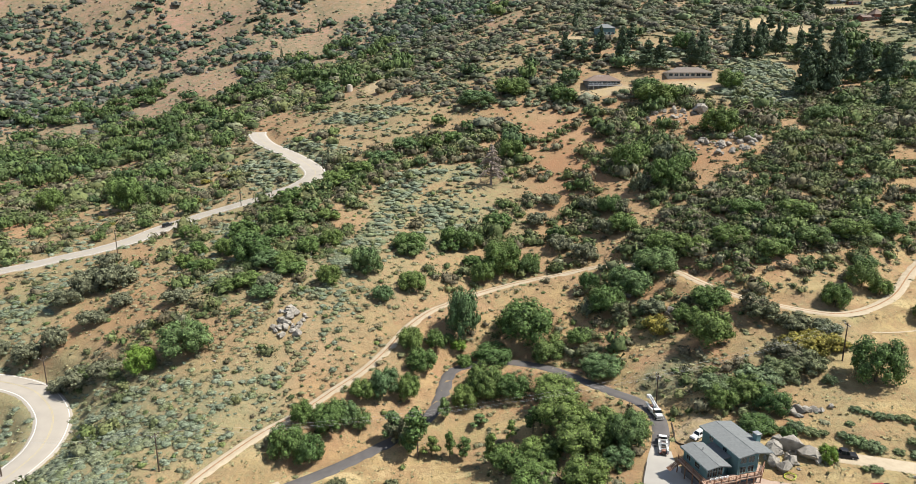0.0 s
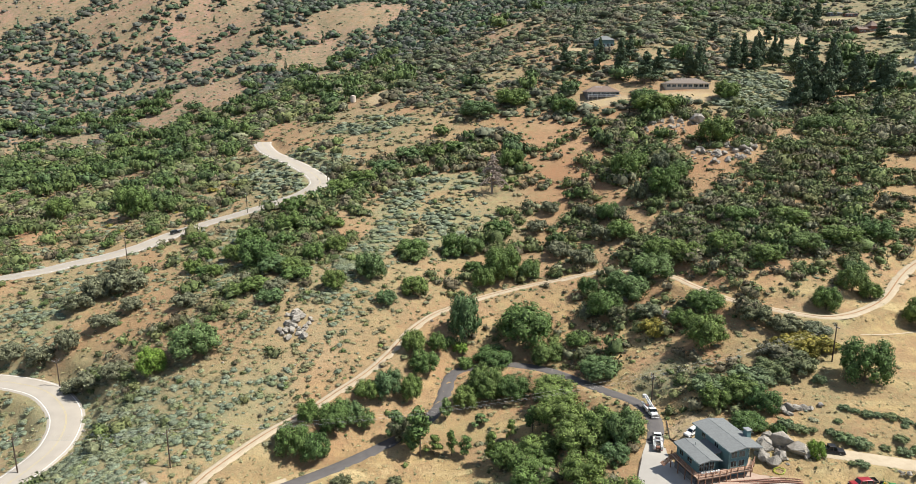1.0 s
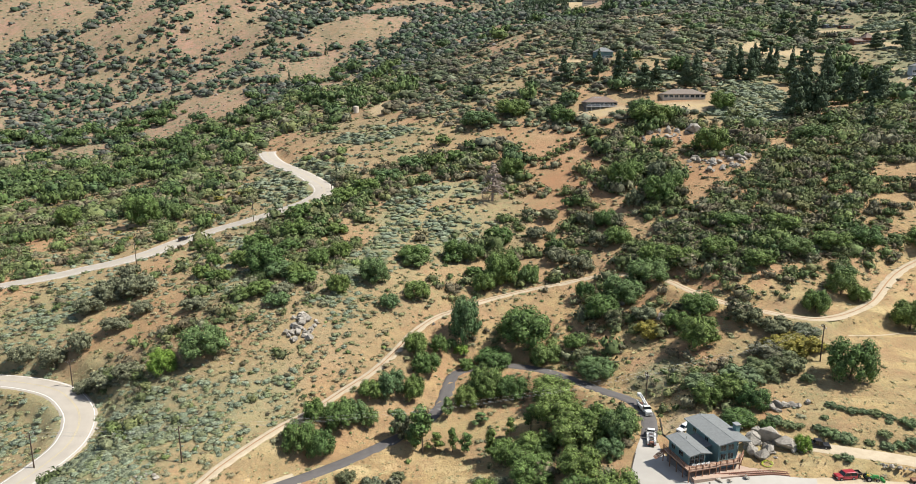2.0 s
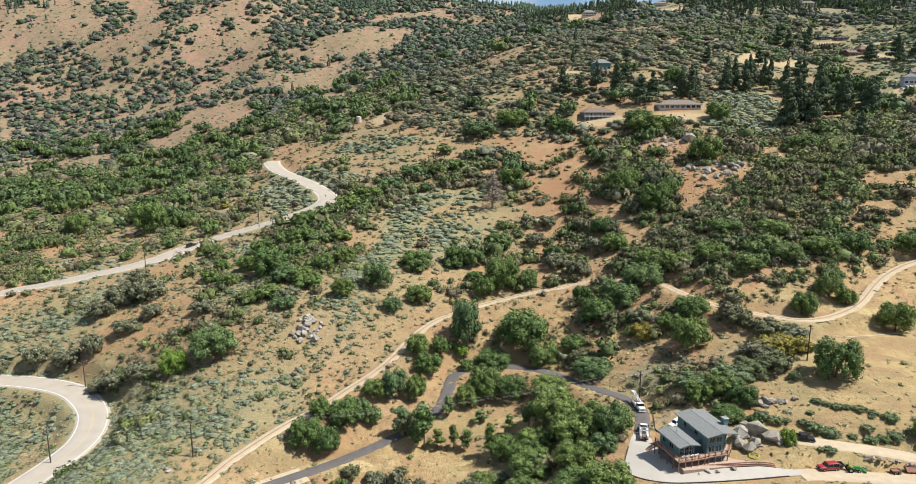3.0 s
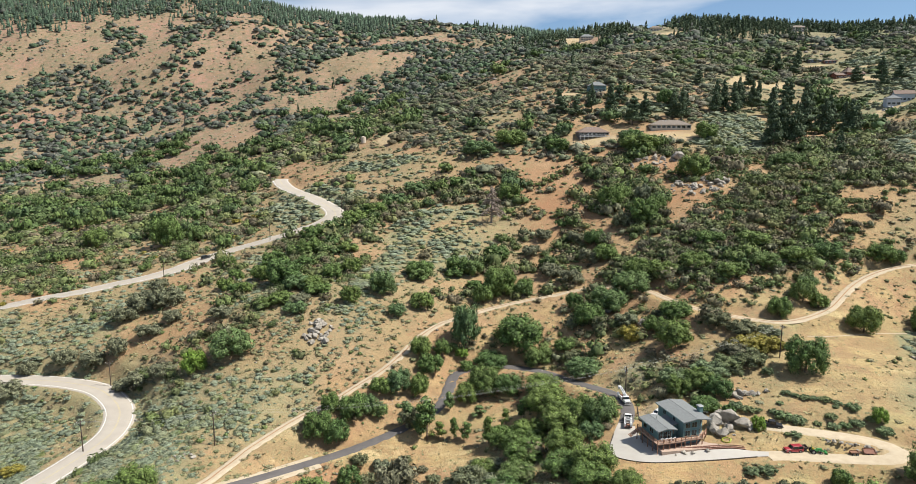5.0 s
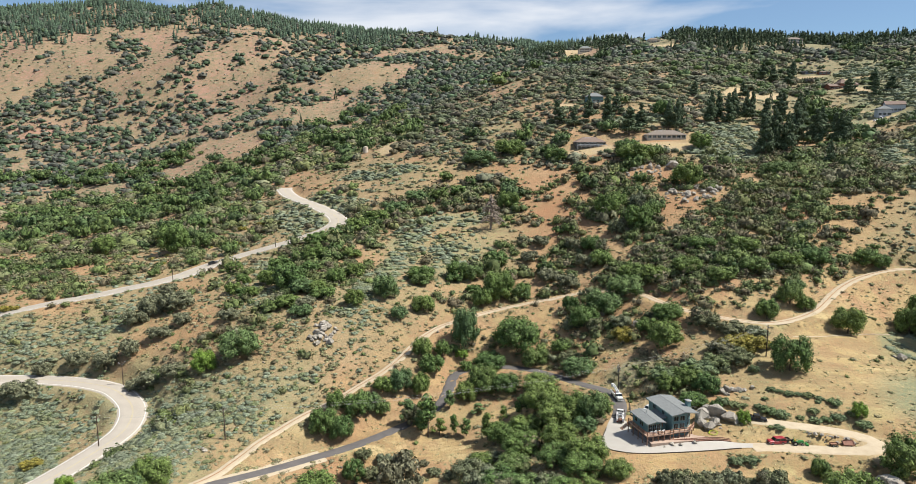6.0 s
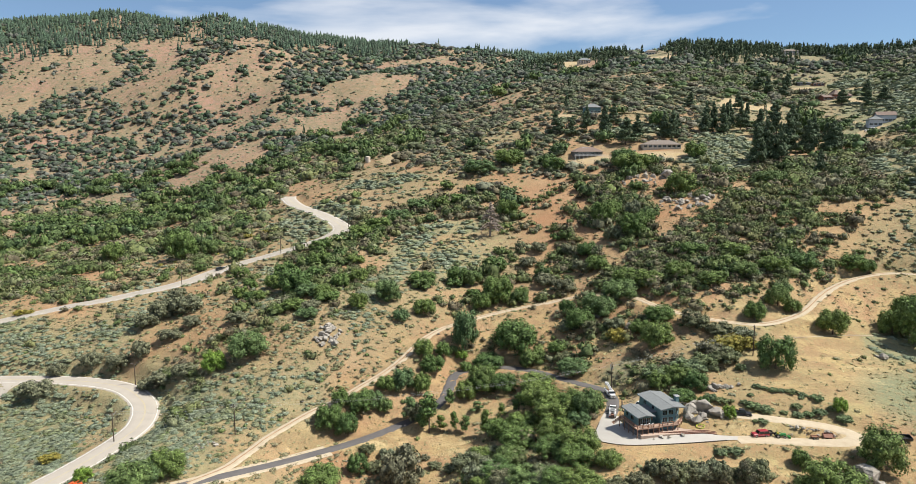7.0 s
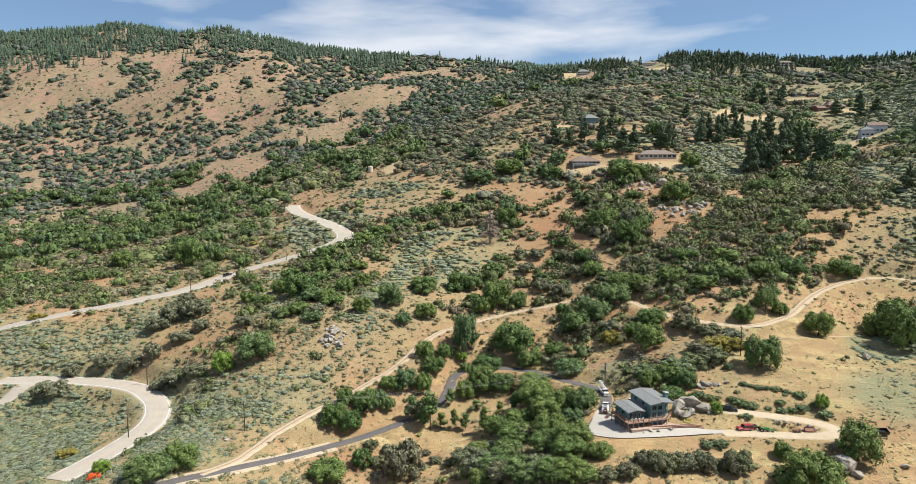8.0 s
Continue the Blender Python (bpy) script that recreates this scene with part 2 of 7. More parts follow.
# ---- ground ----
# heights of the land on a fan-shaped lattice: broad relief, then the finer folds near by
BROAD = [
    -33.7, -25.9, -19.9, -20.8, -23.1, -20.7, -25.8, -31.2, -33.4, -35.7,
    -26.9, -16.6, -5.9, -8.2, -19.4, -6.2, -7.4, -8.8, -5.6, -2.1,
    -19.6, -4.9, 0.6, 7.3, -4.6, -12.2, 10.5, 15.6, 20.9, 36.3,
    -14.9, 4.5, 12.4, 13.1, 32.3, 13.2, 59.3, 65, 82.3, 93.5,
    -8.9, -16.1, -6, 43.1, 68.8, 98.9, 100.2, 68.3, 132.5, 161.4,
    32, -13.4, -4.6, 42, 92.7, 160.4, 192.8, 155.4, 209.7, 234.3,
    166.9, 93.6, 77.3, 147.5, 187.3, 228.4, 285.8, 293.5, 306.3, 274.8,
    422.5, 489.4, 579.6, 517.8, 393, 357.9, 259.8, 59.6, 95.2, 173.3,
    503.4, 404.2, 360.5, 218.7, 296.7, 191.2, 241, 27.7, -25.4, 24.9,
    411.3, 96.9, -117.6, -212.2, -134.4, -112.7, 6.4, -46, -111, -120.5,
]
FOLDS = [
    0.8, 1.9, 2.4, 2, 1.3, 1.3, 1.7, 1.9, 1.5, 1.3, 2.2, 3.2, 3.6,
    -3.1, -2.5, -0.9, -0.2, -3.7, -4.3, 0.4, 5.2, 3.4, 0.8, 2.7, 2.7, 1.5,
    -6.5, -8.2, -6.6, -1.4, -9.3, -12.6, -2.1, 9.7, 4.9, 0.5, 2.8, 0.5, -2.1,
    -7.8, -14.4, -19.8, -13.7, -10.2, -19.4, -11.4, -0.6, -2, 1.2, -4.4, -7.8, -8.4,
    -6, -13.3, -23.2, -24.3, 2.1, -0.5, -9.5, -5.3, 1.6, 0.2, -20.4, -20.6, -15.5,
    -2.4, -4, -5.1, -7, 7.3, 18, 9.8, 1.8, 3.3, -8.6, -27.4, -26, -19.3,
    1.9, 5, 9.1, 10.9, 14.9, 20.4, 14.8, 3.5, -3.3, -13, -21.4, -22.1, -18.3,
    6.6, 12.5, 18.1, 21, 21, 19.9, 14.2, 4, -5.7, -12.5, -15.5, -15.9, -14.6,
]


def spline(s, count):
    i = np.clip(np.floor(s).astype(int), 1, count - 3)
    t = np.clip(s - i, 0, 1)
    return i, ((1 - t) ** 3 / 6, (3 * t ** 3 - 6 * t * t + 4) / 6, (-3 * t ** 3 + 3 * t * t + 3 * t + 1) / 6, t ** 3 / 6)


def relief(table, u, v, u0, du, nu, v0, dv, nv):
    table = np.array(table, float).reshape(nv, nu)
    iu, wu = spline((np.clip(u, u0 + du, u0 + du * (nu - 2)) - u0) / du, nu)
    iv, wv = spline((np.clip(v, v0 + dv, v0 + dv * (nv - 2)) - v0) / dv, nv)
    return sum(table[iv - 1 + b, iu - 1 + a] * wu[a] * wv[b] for a in range(4) for b in range(4))


# rounded spurs of the far mountain: x, y, half width, half depth, height
KNOLLS = [(-520, 1200, 130, 70, 30), (-400, 1290, 90, 60, 30), (-205, 1120, 110, 60, 24), (-700, 1130, 150, 80, 18), (-870, 1660, 90, 120, 13), (-590, 1660, 85, 120, 27), (-460, 1640, 60, 120, 10), (-60, 1540, 150, 140, 13), (175, 1370, 55, 160, -13), (610, 900, 90, 140, -6), (-290, 960, 90, 60, 12)]


def bare_ground(x, y):
    far = np.maximum(y + 60, 60.0)
    u, v = np.clip(x / far, -0.74, 0.73), np.log(far)
    near = np.clip((5.95 - v) / 0.425, 0, 1)
    knolls = sum(h * np.exp(-((x - cx) / a) ** 2 - ((y - cy) / b) ** 2) for cx, cy, a, b, h in KNOLLS)
    return knolls + relief(BROAD, u, v, -0.95, 0.21, 10, 4.80, 0.385, 10) + relief(FOLDS, u, v, -0.90, 0.15, 13, 4.93, 0.17, 8) * near * near * (3 - 2 * near)


def curve_through(points, step=2.0):
    """A smooth line through plan points, evenly stepped."""
    p = np.array([2 * np.array(points[0]) - points[1], *points, 2 * np.array(points[-1]) - points[-2]], float)
    out = []
    for i in range(1, len(p) - 2):
        n = max(2, int(np.linalg.norm(p[i + 1] - p[i]) / step))
        for t in np.arange(n) / n:
            a, b, c, d = p[i - 1], p[i], p[i + 1], p[i + 2]
            out.append(0.5 * (2 * b + (c - a) * t + (2 * a - 5 * b + 4 * c - d) * t * t + (3 * b - a - 3 * c + d) * t ** 3))
    return np.array([*out, p[-2]])


def smooth(values, times):
    for _ in range(times):
        values = np.r_[values[0], (values[:-2] + 2 * values[1:-1] + values[2:]) / 4, values[-1]]
    return values


# name, half width, plan of the centre line
ROADS = {
    "spur": (2.8, [(-196.0, 196.0), (-187.5, 205.5), (-181.0, 214.5), (-175.5, 222.5)]),
    "hairpin": (4.6, [(-192.5, 225.6), (-177.5, 225.3), (-159.5, 223.9), (-143.1, 220.7), (-129.5, 215.2), (-118.8, 205.9), (-113.1, 197.3), (-110.3, 187.4), (-110.9, 179.2), (-113.1, 169.5), (-116.9, 157.2), (-120.8, 146.9)]),
    "upper": (5.5, [(-220.0, 266.1), (-209.7, 272.1), (-197.6, 276.1), (-185.7, 280.8), (-171.5, 284.7), (-159.8, 291.5), (-148.5, 296.9), (-138.3, 306.1), (-128.8, 319.6), (-115.5, 329.7), (-100.4, 336.1), (-85.0, 343.7), (-74.4, 352.1), (-70.5, 364.1), (-80.3, 383.8), (-97.8, 411.8), (-117.4, 442.9), (-131.0, 474.0), (-134.0, 486.0)]),
    "dirt": (1.45, [(-75.0, 141.5), (-71.8, 147.5), (-68.7, 154.0), (-65.0, 163.3), (-58.7, 175.3), (-51.0, 186.1), (-41.9, 194.1), (-34.4, 202.3), (-26.3, 210.6), (-20.1, 219.9), (-15.8, 228.0), (-8.8, 237.4), (-2.5, 242.3), (11.9, 251.2), (25.5, 256.3), (43.2, 258.2), (53.9, 257.8), (65.9, 251.6), (74.9, 240.5), (77.8, 232.4), (82.4, 223.1), (87.3, 216.1), (94.5, 210.3), (101.7, 205.6), (107.5, 203.4), (114.7, 204.9), (123.5, 209.5), (132.3, 215.9), (143.9, 227.5), (152.5, 234.8), (163.3, 241.0), (176.0, 245.5), (186.9, 246.8), (194.6, 244.8), (198.6, 242.3), (204.4, 238.6)]),
    "drive": (1.7, [(-119.0, 142.0), (-108.0, 133.5), (-96.0, 130.0), (-86.0, 132.2), (-76.2, 139.6), (-67.5, 148.4), (-60.7, 155.0), (-53.4, 162.2), (-45.5, 169.2), (-36.8, 175.5), (-29.4, 180.5), (-19.8, 187.3), (-13.7, 191.4), (-8.5, 196.3), (-4.9, 201.7), (-3.2, 208.0), (-2.2, 212.7), (-0.3, 216.4), (4.9, 218.8), (10.8, 219.4), (17.4, 218.4), (24.8, 215.5), (31.2, 210.8), (37.1, 203.5), (43.4, 194.7), (48.5, 188.0), (50.9, 179.6), (49.4, 170.9), (47.3, 165.0)]),
    "path": (0.35, [(113.7, 196.6), (121.3, 197.6), (133.2, 201.7), (144.5, 206.0), (157.2, 208.5), (167.7, 207.2), (173.5, 203.9)]),
    "loop": (2.2, [(72.7, 158.4), (78.3, 156.4), (85.5, 154.0), (93.4, 151.8), (101.3, 150.0), (107.2, 147.9), (110.3, 144.1), (106.8, 140.7), (100.3, 141.0), (90.8, 142.3), (81.5, 143.4), (77.0, 143.1)]),
}
LINES = {}
for key, (half, plan) in ROADS.items():
    line = curve_through(plan)
    LINES[key] = (half, line, smooth(bare_ground(line[:, 0], line[:, 1]), 60))

# the dirt track comes down to the level of the driveway where they meet
half, line, level = LINES["dirt"]
_, drive_line, drive_level = LINES["drive"]
gap = np.hypot(line[:, None, 0] - drive_line[None, :, 0], line[:, None, 1] - drive_line[None, :, 1])
meet = np.clip(1.6 - gap.min(1) / 7, 0, 1)
LINES["dirt"] = (half, line, level * (1 - meet) + drive_level[gap.argmin(1)] * meet)


def ground(x, y):
    """Height of the ground, with benches cut for the roads."""
    x, y = np.asarray(x, float), np.asarray(y, float)
    shape = x.shape
    x, y = x.ravel(), y.ravel()
    z = bare_ground(x, y)
    for half, line, level in LINES.values():
        lo, hi = line.min(0) - 14, line.max(0) + 14
        k = np.where((x > lo[0]) & (x < hi[0]) & (y > lo[1]) & (y < hi[1]))[0]
        for part in np.array_split(k, max(1, len(k) // 4000)):
            if not len(part):
                continue
            d = np.hypot(x[part, None] - line[None, :, 0], y[part, None] - line[None, :, 1])
            j = d.argmin(1)
            f = np.clip((half + 7 - d[np.arange(len(part)), j]) / 6.0, 0, 1)
            f = f * f * (3 - 2 * f)
            z[part] = z[part] * (1 - f) + (level[j] - 0.10) * f
    return z.reshape(shape)


def folds(x, y):
    """Small hummocks and gullies of the middle and far slopes."""
    drop = np.maximum(14 * np.clip((y - 1300) / 200, 0, 1) * np.clip((-x - 420) / 150, 0, 1), 9 * np.clip((y - 860) / 120, 0, 1) * np.clip((x - 330) / 150, 0, 1))
    return fractal(x, y, 130, 4, 6) * np.clip((y - 330) / 900, 0, 1) * 9 + fractal(x, y, 30, 3, 7) * np.clip((y - 330) / 300, 0, 1) * 0.8 - drop


def gz(x, y):
    x, y = np.array([float(x)]), np.array([float(y)])
    return float((ground(x, y) + folds(x, y))[0])


def fast_mesh(name, verts, faces, mats, smooth_faces=False, attributes=None, slots=None):
    me = bpy.data.meshes.new(name)
    verts, faces = np.asarray(verts, np.float32), np.asarray(faces, np.int32)
    k = faces.shape[1]
    me.vertices.add(len(verts))
    me.vertices.foreach_set("co", verts.ravel())
    me.loops.add(faces.size)
    me.loops.foreach_set("vertex_index", faces.ravel())
    me.polygons.add(len(faces))
    me.polygons.foreach_set("loop_start", np.arange(0, faces.size, k, dtype=np.int32))
    me.update(calc_edges=True)
    if smooth_faces:
        me.polygons.foreach_set("use_smooth", np.ones(len(faces), bool))
    if slots is not None:
        me.polygons.foreach_set("material_index", np.asarray(slots, np.int32))
    for m in mats:
        me.materials.append(m)
    for key, values in (attributes or {}).items():
        me.attributes.new(key, "FLOAT", "POINT").data.foreach_set("value", np.asarray(values, np.float32))
    return me


def fractal(x, y, size, octaves=4, seed=0):
    """Smooth value noise, about -1 to 1."""
    table = np.random.RandomState(seed + 500).rand(256, 256) * 2 - 1
    total, weight = 0, 0
    for o in range(octaves):
        c, s = math.cos(0.6 + o), math.sin(0.6 + o)
        p, q = (x * c - y * s) / size * 2 ** o + 7.3 * o, (x * s + y * c) / size * 2 ** o + 3.1 * o
        i, j = np.floor(p).astype(int), np.floor(q).astype(int)
        fx, fy = p - i, q - j
        fx, fy = fx * fx * (3 - 2 * fx), fy * fy * (3 - 2 * fy)
        a, b2 = table[i & 255, j & 255], table[(i + 1) & 255, j & 255]
        c2, d = table[i & 255, (j + 1) & 255], table[(i + 1) & 255, (j + 1) & 255]
        total = total + ((a * (1 - fx) + b2 * fx) * (1 - fy) + (c2 * (1 - fx) + d * fx) * fy) * 0.55 ** o
        weight += 0.55 ** o
    return total / weight * 1.7


def ellipses(x, y, patches):
    """How far inside a set of soft-edged patches (x, y, along, across, turn) a place is, 0 to 1."""
    best = np.zeros(np.shape(x))
    for px, py, a, b, turn in patches:
        c, s = math.cos(radians(turn)), math.sin(radians(turn))
        dx, dy = x - px, y - py
        best = np.maximum(best, np.clip(1.6 - 1.0 * np.hypot((dx * c + dy * s) / a, (dy * c - dx * s) / b), 0, 1) / 0.6)
    return np.clip(best, 0, 1)


# patches of the plan: x, y, half length, half depth, turn
BARE = [(-557, 1202, 36, 15, 0), (-453, 1275, 31, 22, 0), (-252, 1152, 49, 24, 0), (-278, 833, 27, 36, 0), (-168, 1250, 52, 48, 0), (-684, 1064, 36, 26, 0), (52, 605, 8, 31, 0), (-53, 220, 26, 12, 0), (-66, 197, 22, 9, 0), (153, 438, 17, 19, 0), (96, 427, 8, 10, 0)]
MEADOW = [(129, 189, 38, 25, 0), (116, 134, 18, 14, 0), (59, 133, 27, 11, 0), (84, 156, 28, 12, 0), (104, 181, 25, 14, 0), (-29, 178, 24, 6, 0), (-4, 172, 10, 14, 20), (0, 194, 9, 7, 0), (4, 155, 6, 5, 0), (-43, 176, 14, 4, 15), (-127, 216, 5, 12, -25), (-121, 199, 4, 12, 20), (-132, 212, 8, 3.5, -35)]
GREEN_FIELD = [(150, 163, 20, 15, 20), (59, 193, 7, 6, 0)]
# dry lawns and pale yards round the hill houses
YARDS = [(134, 421, 17, 8, 0), (91, 431, 13, 6, 0), (169, 1003, 14, 61, 0), (278, 884, 21, 26, 0), (379, 625, 5, 13, 0), (265, 609, 9, 9, 0), (280, 591, 13, 7, 0), (327, 521, 2, 14, 0), (434, 609, 1, 11, 0), (407, 572, 1, 11, 0), (365, 695, 14, 5, 0), (412, 674, 16, 3, 0), (378, 607, 4, 11, 0), (256, 597, 12, 8, 30), (290, 600, 12, 4, 20), (-60, 562, 8, 22, 0), (110, 140, 4, 6, 0), (90, 554, 9, 7, 0), (308, 474, 10, 5, 30), (316, 480, 8, 5, 0), (296, 461, 12, 2.5, 55)]
YARDS += [(60.5, 144.3, 9, 2.0, 12), (58.0, 168.5, 4.0, 4.5, 0)]


# plan of the land cover on a fan of cells that opens to the north: tenths of the ground under tall shrubs, or pines (P close, p open)
COVER = [
    "11112344212456644443788888434344334443100",
    "11112344212456644443788888434344334433100",
    "11112344212456644443788888434344334431000",
    "11112344212456644443788888434344334431000",
    "11112344212456644443788886633455424532100",
    "11113355312456664443788788200001111114310",
    "11223135421235664443677888102344333224300",
    "11121123322101124663475888515541100000000",
    "11121123321111441156445788568865372000123",
    "11222133434431156654357876478645213000246",
    "11222225668894312136266587667455465150478",
    "12326655533654421226759989895888756210003",
    "11222227832545777656657328688999988653113",
    "10153322882458986467579886883699897442222",
    "76653445312415987524358897646536998578477",
    "78776445354115398641114585575334899998565",
    "88776652354421358653113463966597899998454",
    "88788652496431158269867325955588489987445",
    "87788675495531234237994236689352289987658",
    "777888754756412421246574762732529ppp88687",
    "777878755756435741235477853p56549pp993872",
    "777578785656838763747455pppp56p4ppp953722",
    "8875788866598988687988578ppp67ppppp853222",
    "8875768866999988789888647p7998pppp8878222",
    "88788686669999897998886478889975888859222",
    "88788686689799899898866588889999988839228",
    "88788786888888899898866688888899884479p87",
    "778787878778678788988666888688p98p64p8677",
    "778786577572576788888668888688pp5p88PP67P",
    "97666786775256658886876885875PPPPPPPPPPPP",
    "88688842656356358886878885P75PPPPPPPPP6PP",
    "77578866566554345687888PP5P75PPPPPPPPP6PP",
    "99888856855246000287788PPPP75PPPPPPPPP677",
    "66667442154735550178788PP5P75PPPPp88p8677",
    "33453745263656550657768PPPP75Ppp5p6479222",
    "3335213422666127865756pPPP868899984358222",
    "pppPp2331pp44P24PP655ppPP5868899988853772",
    "PPPPPPPPPpPPPPPPPP655ppPP58889958p8853888",
    "PPPPPPPPPpPPPPPPPP65568PP588997pppp998655",
    "PPPPPPPPPpPP4PPPPP65568PP88898pppppp87444",
    "PPPPPPPPPpp44124PP577688888898pppppp87455",
]
# tenths of the ground under low grey sage, on the same fan
LOW = [
    "99885544334444222222255443322223333222110",
    "99885544334444222222255443322223333222110",
    "99885544334444222222255443322223333221100",
    "99885544334444222222255443322223333221100",
    "99885544334444222222255443211123333221100",
    "99885544334444222222255332211111122110000",
    "99885588773444222222244332211113355441111",
    "99995588773322212212244322211114411113355",
    "99995588997775511112242222222554411113355",
    "99996688997777722111122212222556633114455",
    "88996788555445555442211112122224433114455",
    "77887753322445566442222111111224433111111",
    "88888883324664466553211111111111111224466",
    "88822666644664466553311111111112211226699",
    "22222666644665533559955221112112211222555",
    "22222666555665533559955222222123311122556",
    "22222225555665577444455222222223311122666",
    "22211225555649977444455222222223311133666",
    "21111225554449977464422222222558822233668",
    "11111225544449944664422232222558222233688",
    "11111225244441144664455332222558222236888",
    "11111222244421144614455332244218222266888",
    "11111212244221144114455222244211111166889",
    "11111112241221141114422222244211111166899",
    "11111112241221111114222222222211111165999",
    "11111112211221111112222222222222211155999",
    "11111112111221111122222222222222222255999",
    "11111111111211111222222222222222222255999",
    "11111111111111111222222222222222222255999",
    "11111111111111111222222222222222222255999",
    "11111111111123311222122222222222222255999",
    "11111111111223311211122222222222222255999",
    "11111111111223111111122222222222222255999",
    "11111111111111111111122222222222222255999",
    "11111111111111111111122222222222222255999",
    "11111111111111111111122222222222222266999",
    "11111111111111111111122222222222211166888",
    "11111111111111111111122222222221111166888",
    "11111111111111111111122222222211111233666",
    "11111111111111111111122222222211122233666",
    "11111111111111111111122222222211122233666",
]


def fan_cells(rows, values):
    return np.array([[values[c] for c in row] for row in rows], float)


TENTHS = {str(k): k / 10 for k in range(10)}
SHRUB_CELLS = fan_cells(COVER, {**TENTHS, "P": 0.55, "p": 0.62})
PINE_CELLS = fan_cells(COVER, {**dict.fromkeys(TENTHS, 0.0), "P": 1.0, "p": 0.3})
SAGE_CELLS = fan_cells(LOW, TENTHS)


def on_fan(cells, x, y):
    """The value of the cells at a place, blended between neighbours."""
    far = np.maximum(y + 40, 60)
    p, q = np.clip(((x - 1.5) / far + 0.72) / 0.036, 0, 39.999), np.clip((np.log(far) - 4.86) / 0.0675, 0, 39.999)
    i, j = p.astype(int), q.astype(int)
    a, b = p - i, q - j
    return (cells[j, i] * (1 - a) + cells[j, i + 1] * a) * (1 - b) + (cells[j + 1, i] * (1 - a) + cells[j + 1, i + 1] * a) * b


# close thickets along gullies and banks, and strips of pure sage beside them: half width, plan of the middle line
THICKETS = [
    (7, [(-116, 215), (-104, 221), (-90, 224), (-81, 229)]),
    (4.5, [(-79, 236), (-75, 256), (-64, 262), (-56, 279)]),
    (10, [(-71, 308), (-62, 329), (-50, 340), (-38, 357), (-25, 378), (-6, 384), (13, 392), (23, 404)]),
    (6, [(13, 296), (18, 275)]),
    (10, [(91, 379), (85, 351), (78, 327)]),
    (8, [(96, 341), (93, 314), (91, 294)]),
    (14, [(73, 255), (84, 254), (100, 256), (117, 259), (137, 262)]),
    (15, [(90, 267), (109, 269), (131, 275), (154, 278)]),
    (14, [(138, 294), (158, 306), (183, 313), (210, 316)]),
    (8, [(100, 241), (115, 234)]),
    (12, [(-319, 406), (-290, 413), (-255, 420), (-218, 446)]),
    (9, [(-248, 306), (-245, 331), (-224, 335)]),
    (16, [(-281, 731), (-240, 700), (-168, 614), (-124, 572)]),
    (9, [(-76, 536), (-49, 525), (-14, 513)]),
    (9, [(14, 436), (35, 439), (57, 442)]),
]
SAGE_STRIPS = [
    (6, [(-125, 399), (-103, 389), (-82, 364)]),
    (9, [(-28, 319), (-23, 344), (-9, 352), (5, 351)]),
    (7, [(-40, 264), (-31, 287), (-27, 306)]),
    (6, [(-99, 307), (-82, 289)]),
    (10, [(-76, 468), (-55, 449), (-38, 453)]),
    (6, [(-88, 416), (-71, 382)]),
    (20, [(200, 472), (182, 430), (168, 400)]),
    (11, [(128, 487), (150, 493)]),
    (30, [(425, 680), (450, 648), (470, 640)]),
    (24, [(392, 570), (366, 515), (356, 484)]),
    (20, [(262, 362), (250, 335), (238, 306)]),
    (9, [(156, 200), (172, 205)]),
]


def in_bands(x, y, bands):
    """1 inside any of the bands, falling to 0 outside their edges."""
    best = np.zeros(np.shape(x))
    for half, plan in bands:
        for (ax, ay), (bx, by) in zip(plan, plan[1:]):
            t = np.clip(((x - ax) * (bx - ax) + (y - ay) * (by - ay)) / ((bx - ax) ** 2 + (by - ay) ** 2), 0, 1)
            best = np.maximum(best, np.clip((1.35 - np.hypot(x - ax - t * (bx - ax), y - ay - t * (by - ay)) / half) / 0.45, 0, 1))
    return best


CLEARED = [(-84, 568, 6, 12, 0), (91, 440, 15, 13, 0), (143, 438, 18, 13, 0), (-51.5, 223.5, 4, 5, 0), (17.6, 338, 5, 5, 0), (58, 153, 9, 8, 15), (46, 153, 8, 11, 0), (318, 484, 20, 13, 0), (377, 636, 19, 9, 0), (116, 549, 11, 8, 0), (181, 940, 18, 26, 0), (278, 942, 16, 22, 0), (453, 868, 17, 44, 0), (376, 622, 24, 14, 0), (372, 699, 17, 9, 0), (60, 143.5, 17, 3.5, 0), (58, 165, 6, 3, 0), (124, 326, 5, 4, 0), (114, 376, 10, 8, 0), (126, 366, 9, 12, 0)]


def road_clear(x, y, margin=0.8):
    """True where a place is off the roads and the house's yard."""
    ok = ellipses(x, y, CLEARED) < 0.9
    for half, line, _ in LINES.values():
        for part in np.array_split(np.arange(len(x)), max(1, len(x) // 4000)):
            d = np.hypot(x[part, None] - line[None, ::2, 0], y[part, None] - line[None, ::2, 1]).min(1)
            ok[part] &= d > half + margin
    return ok


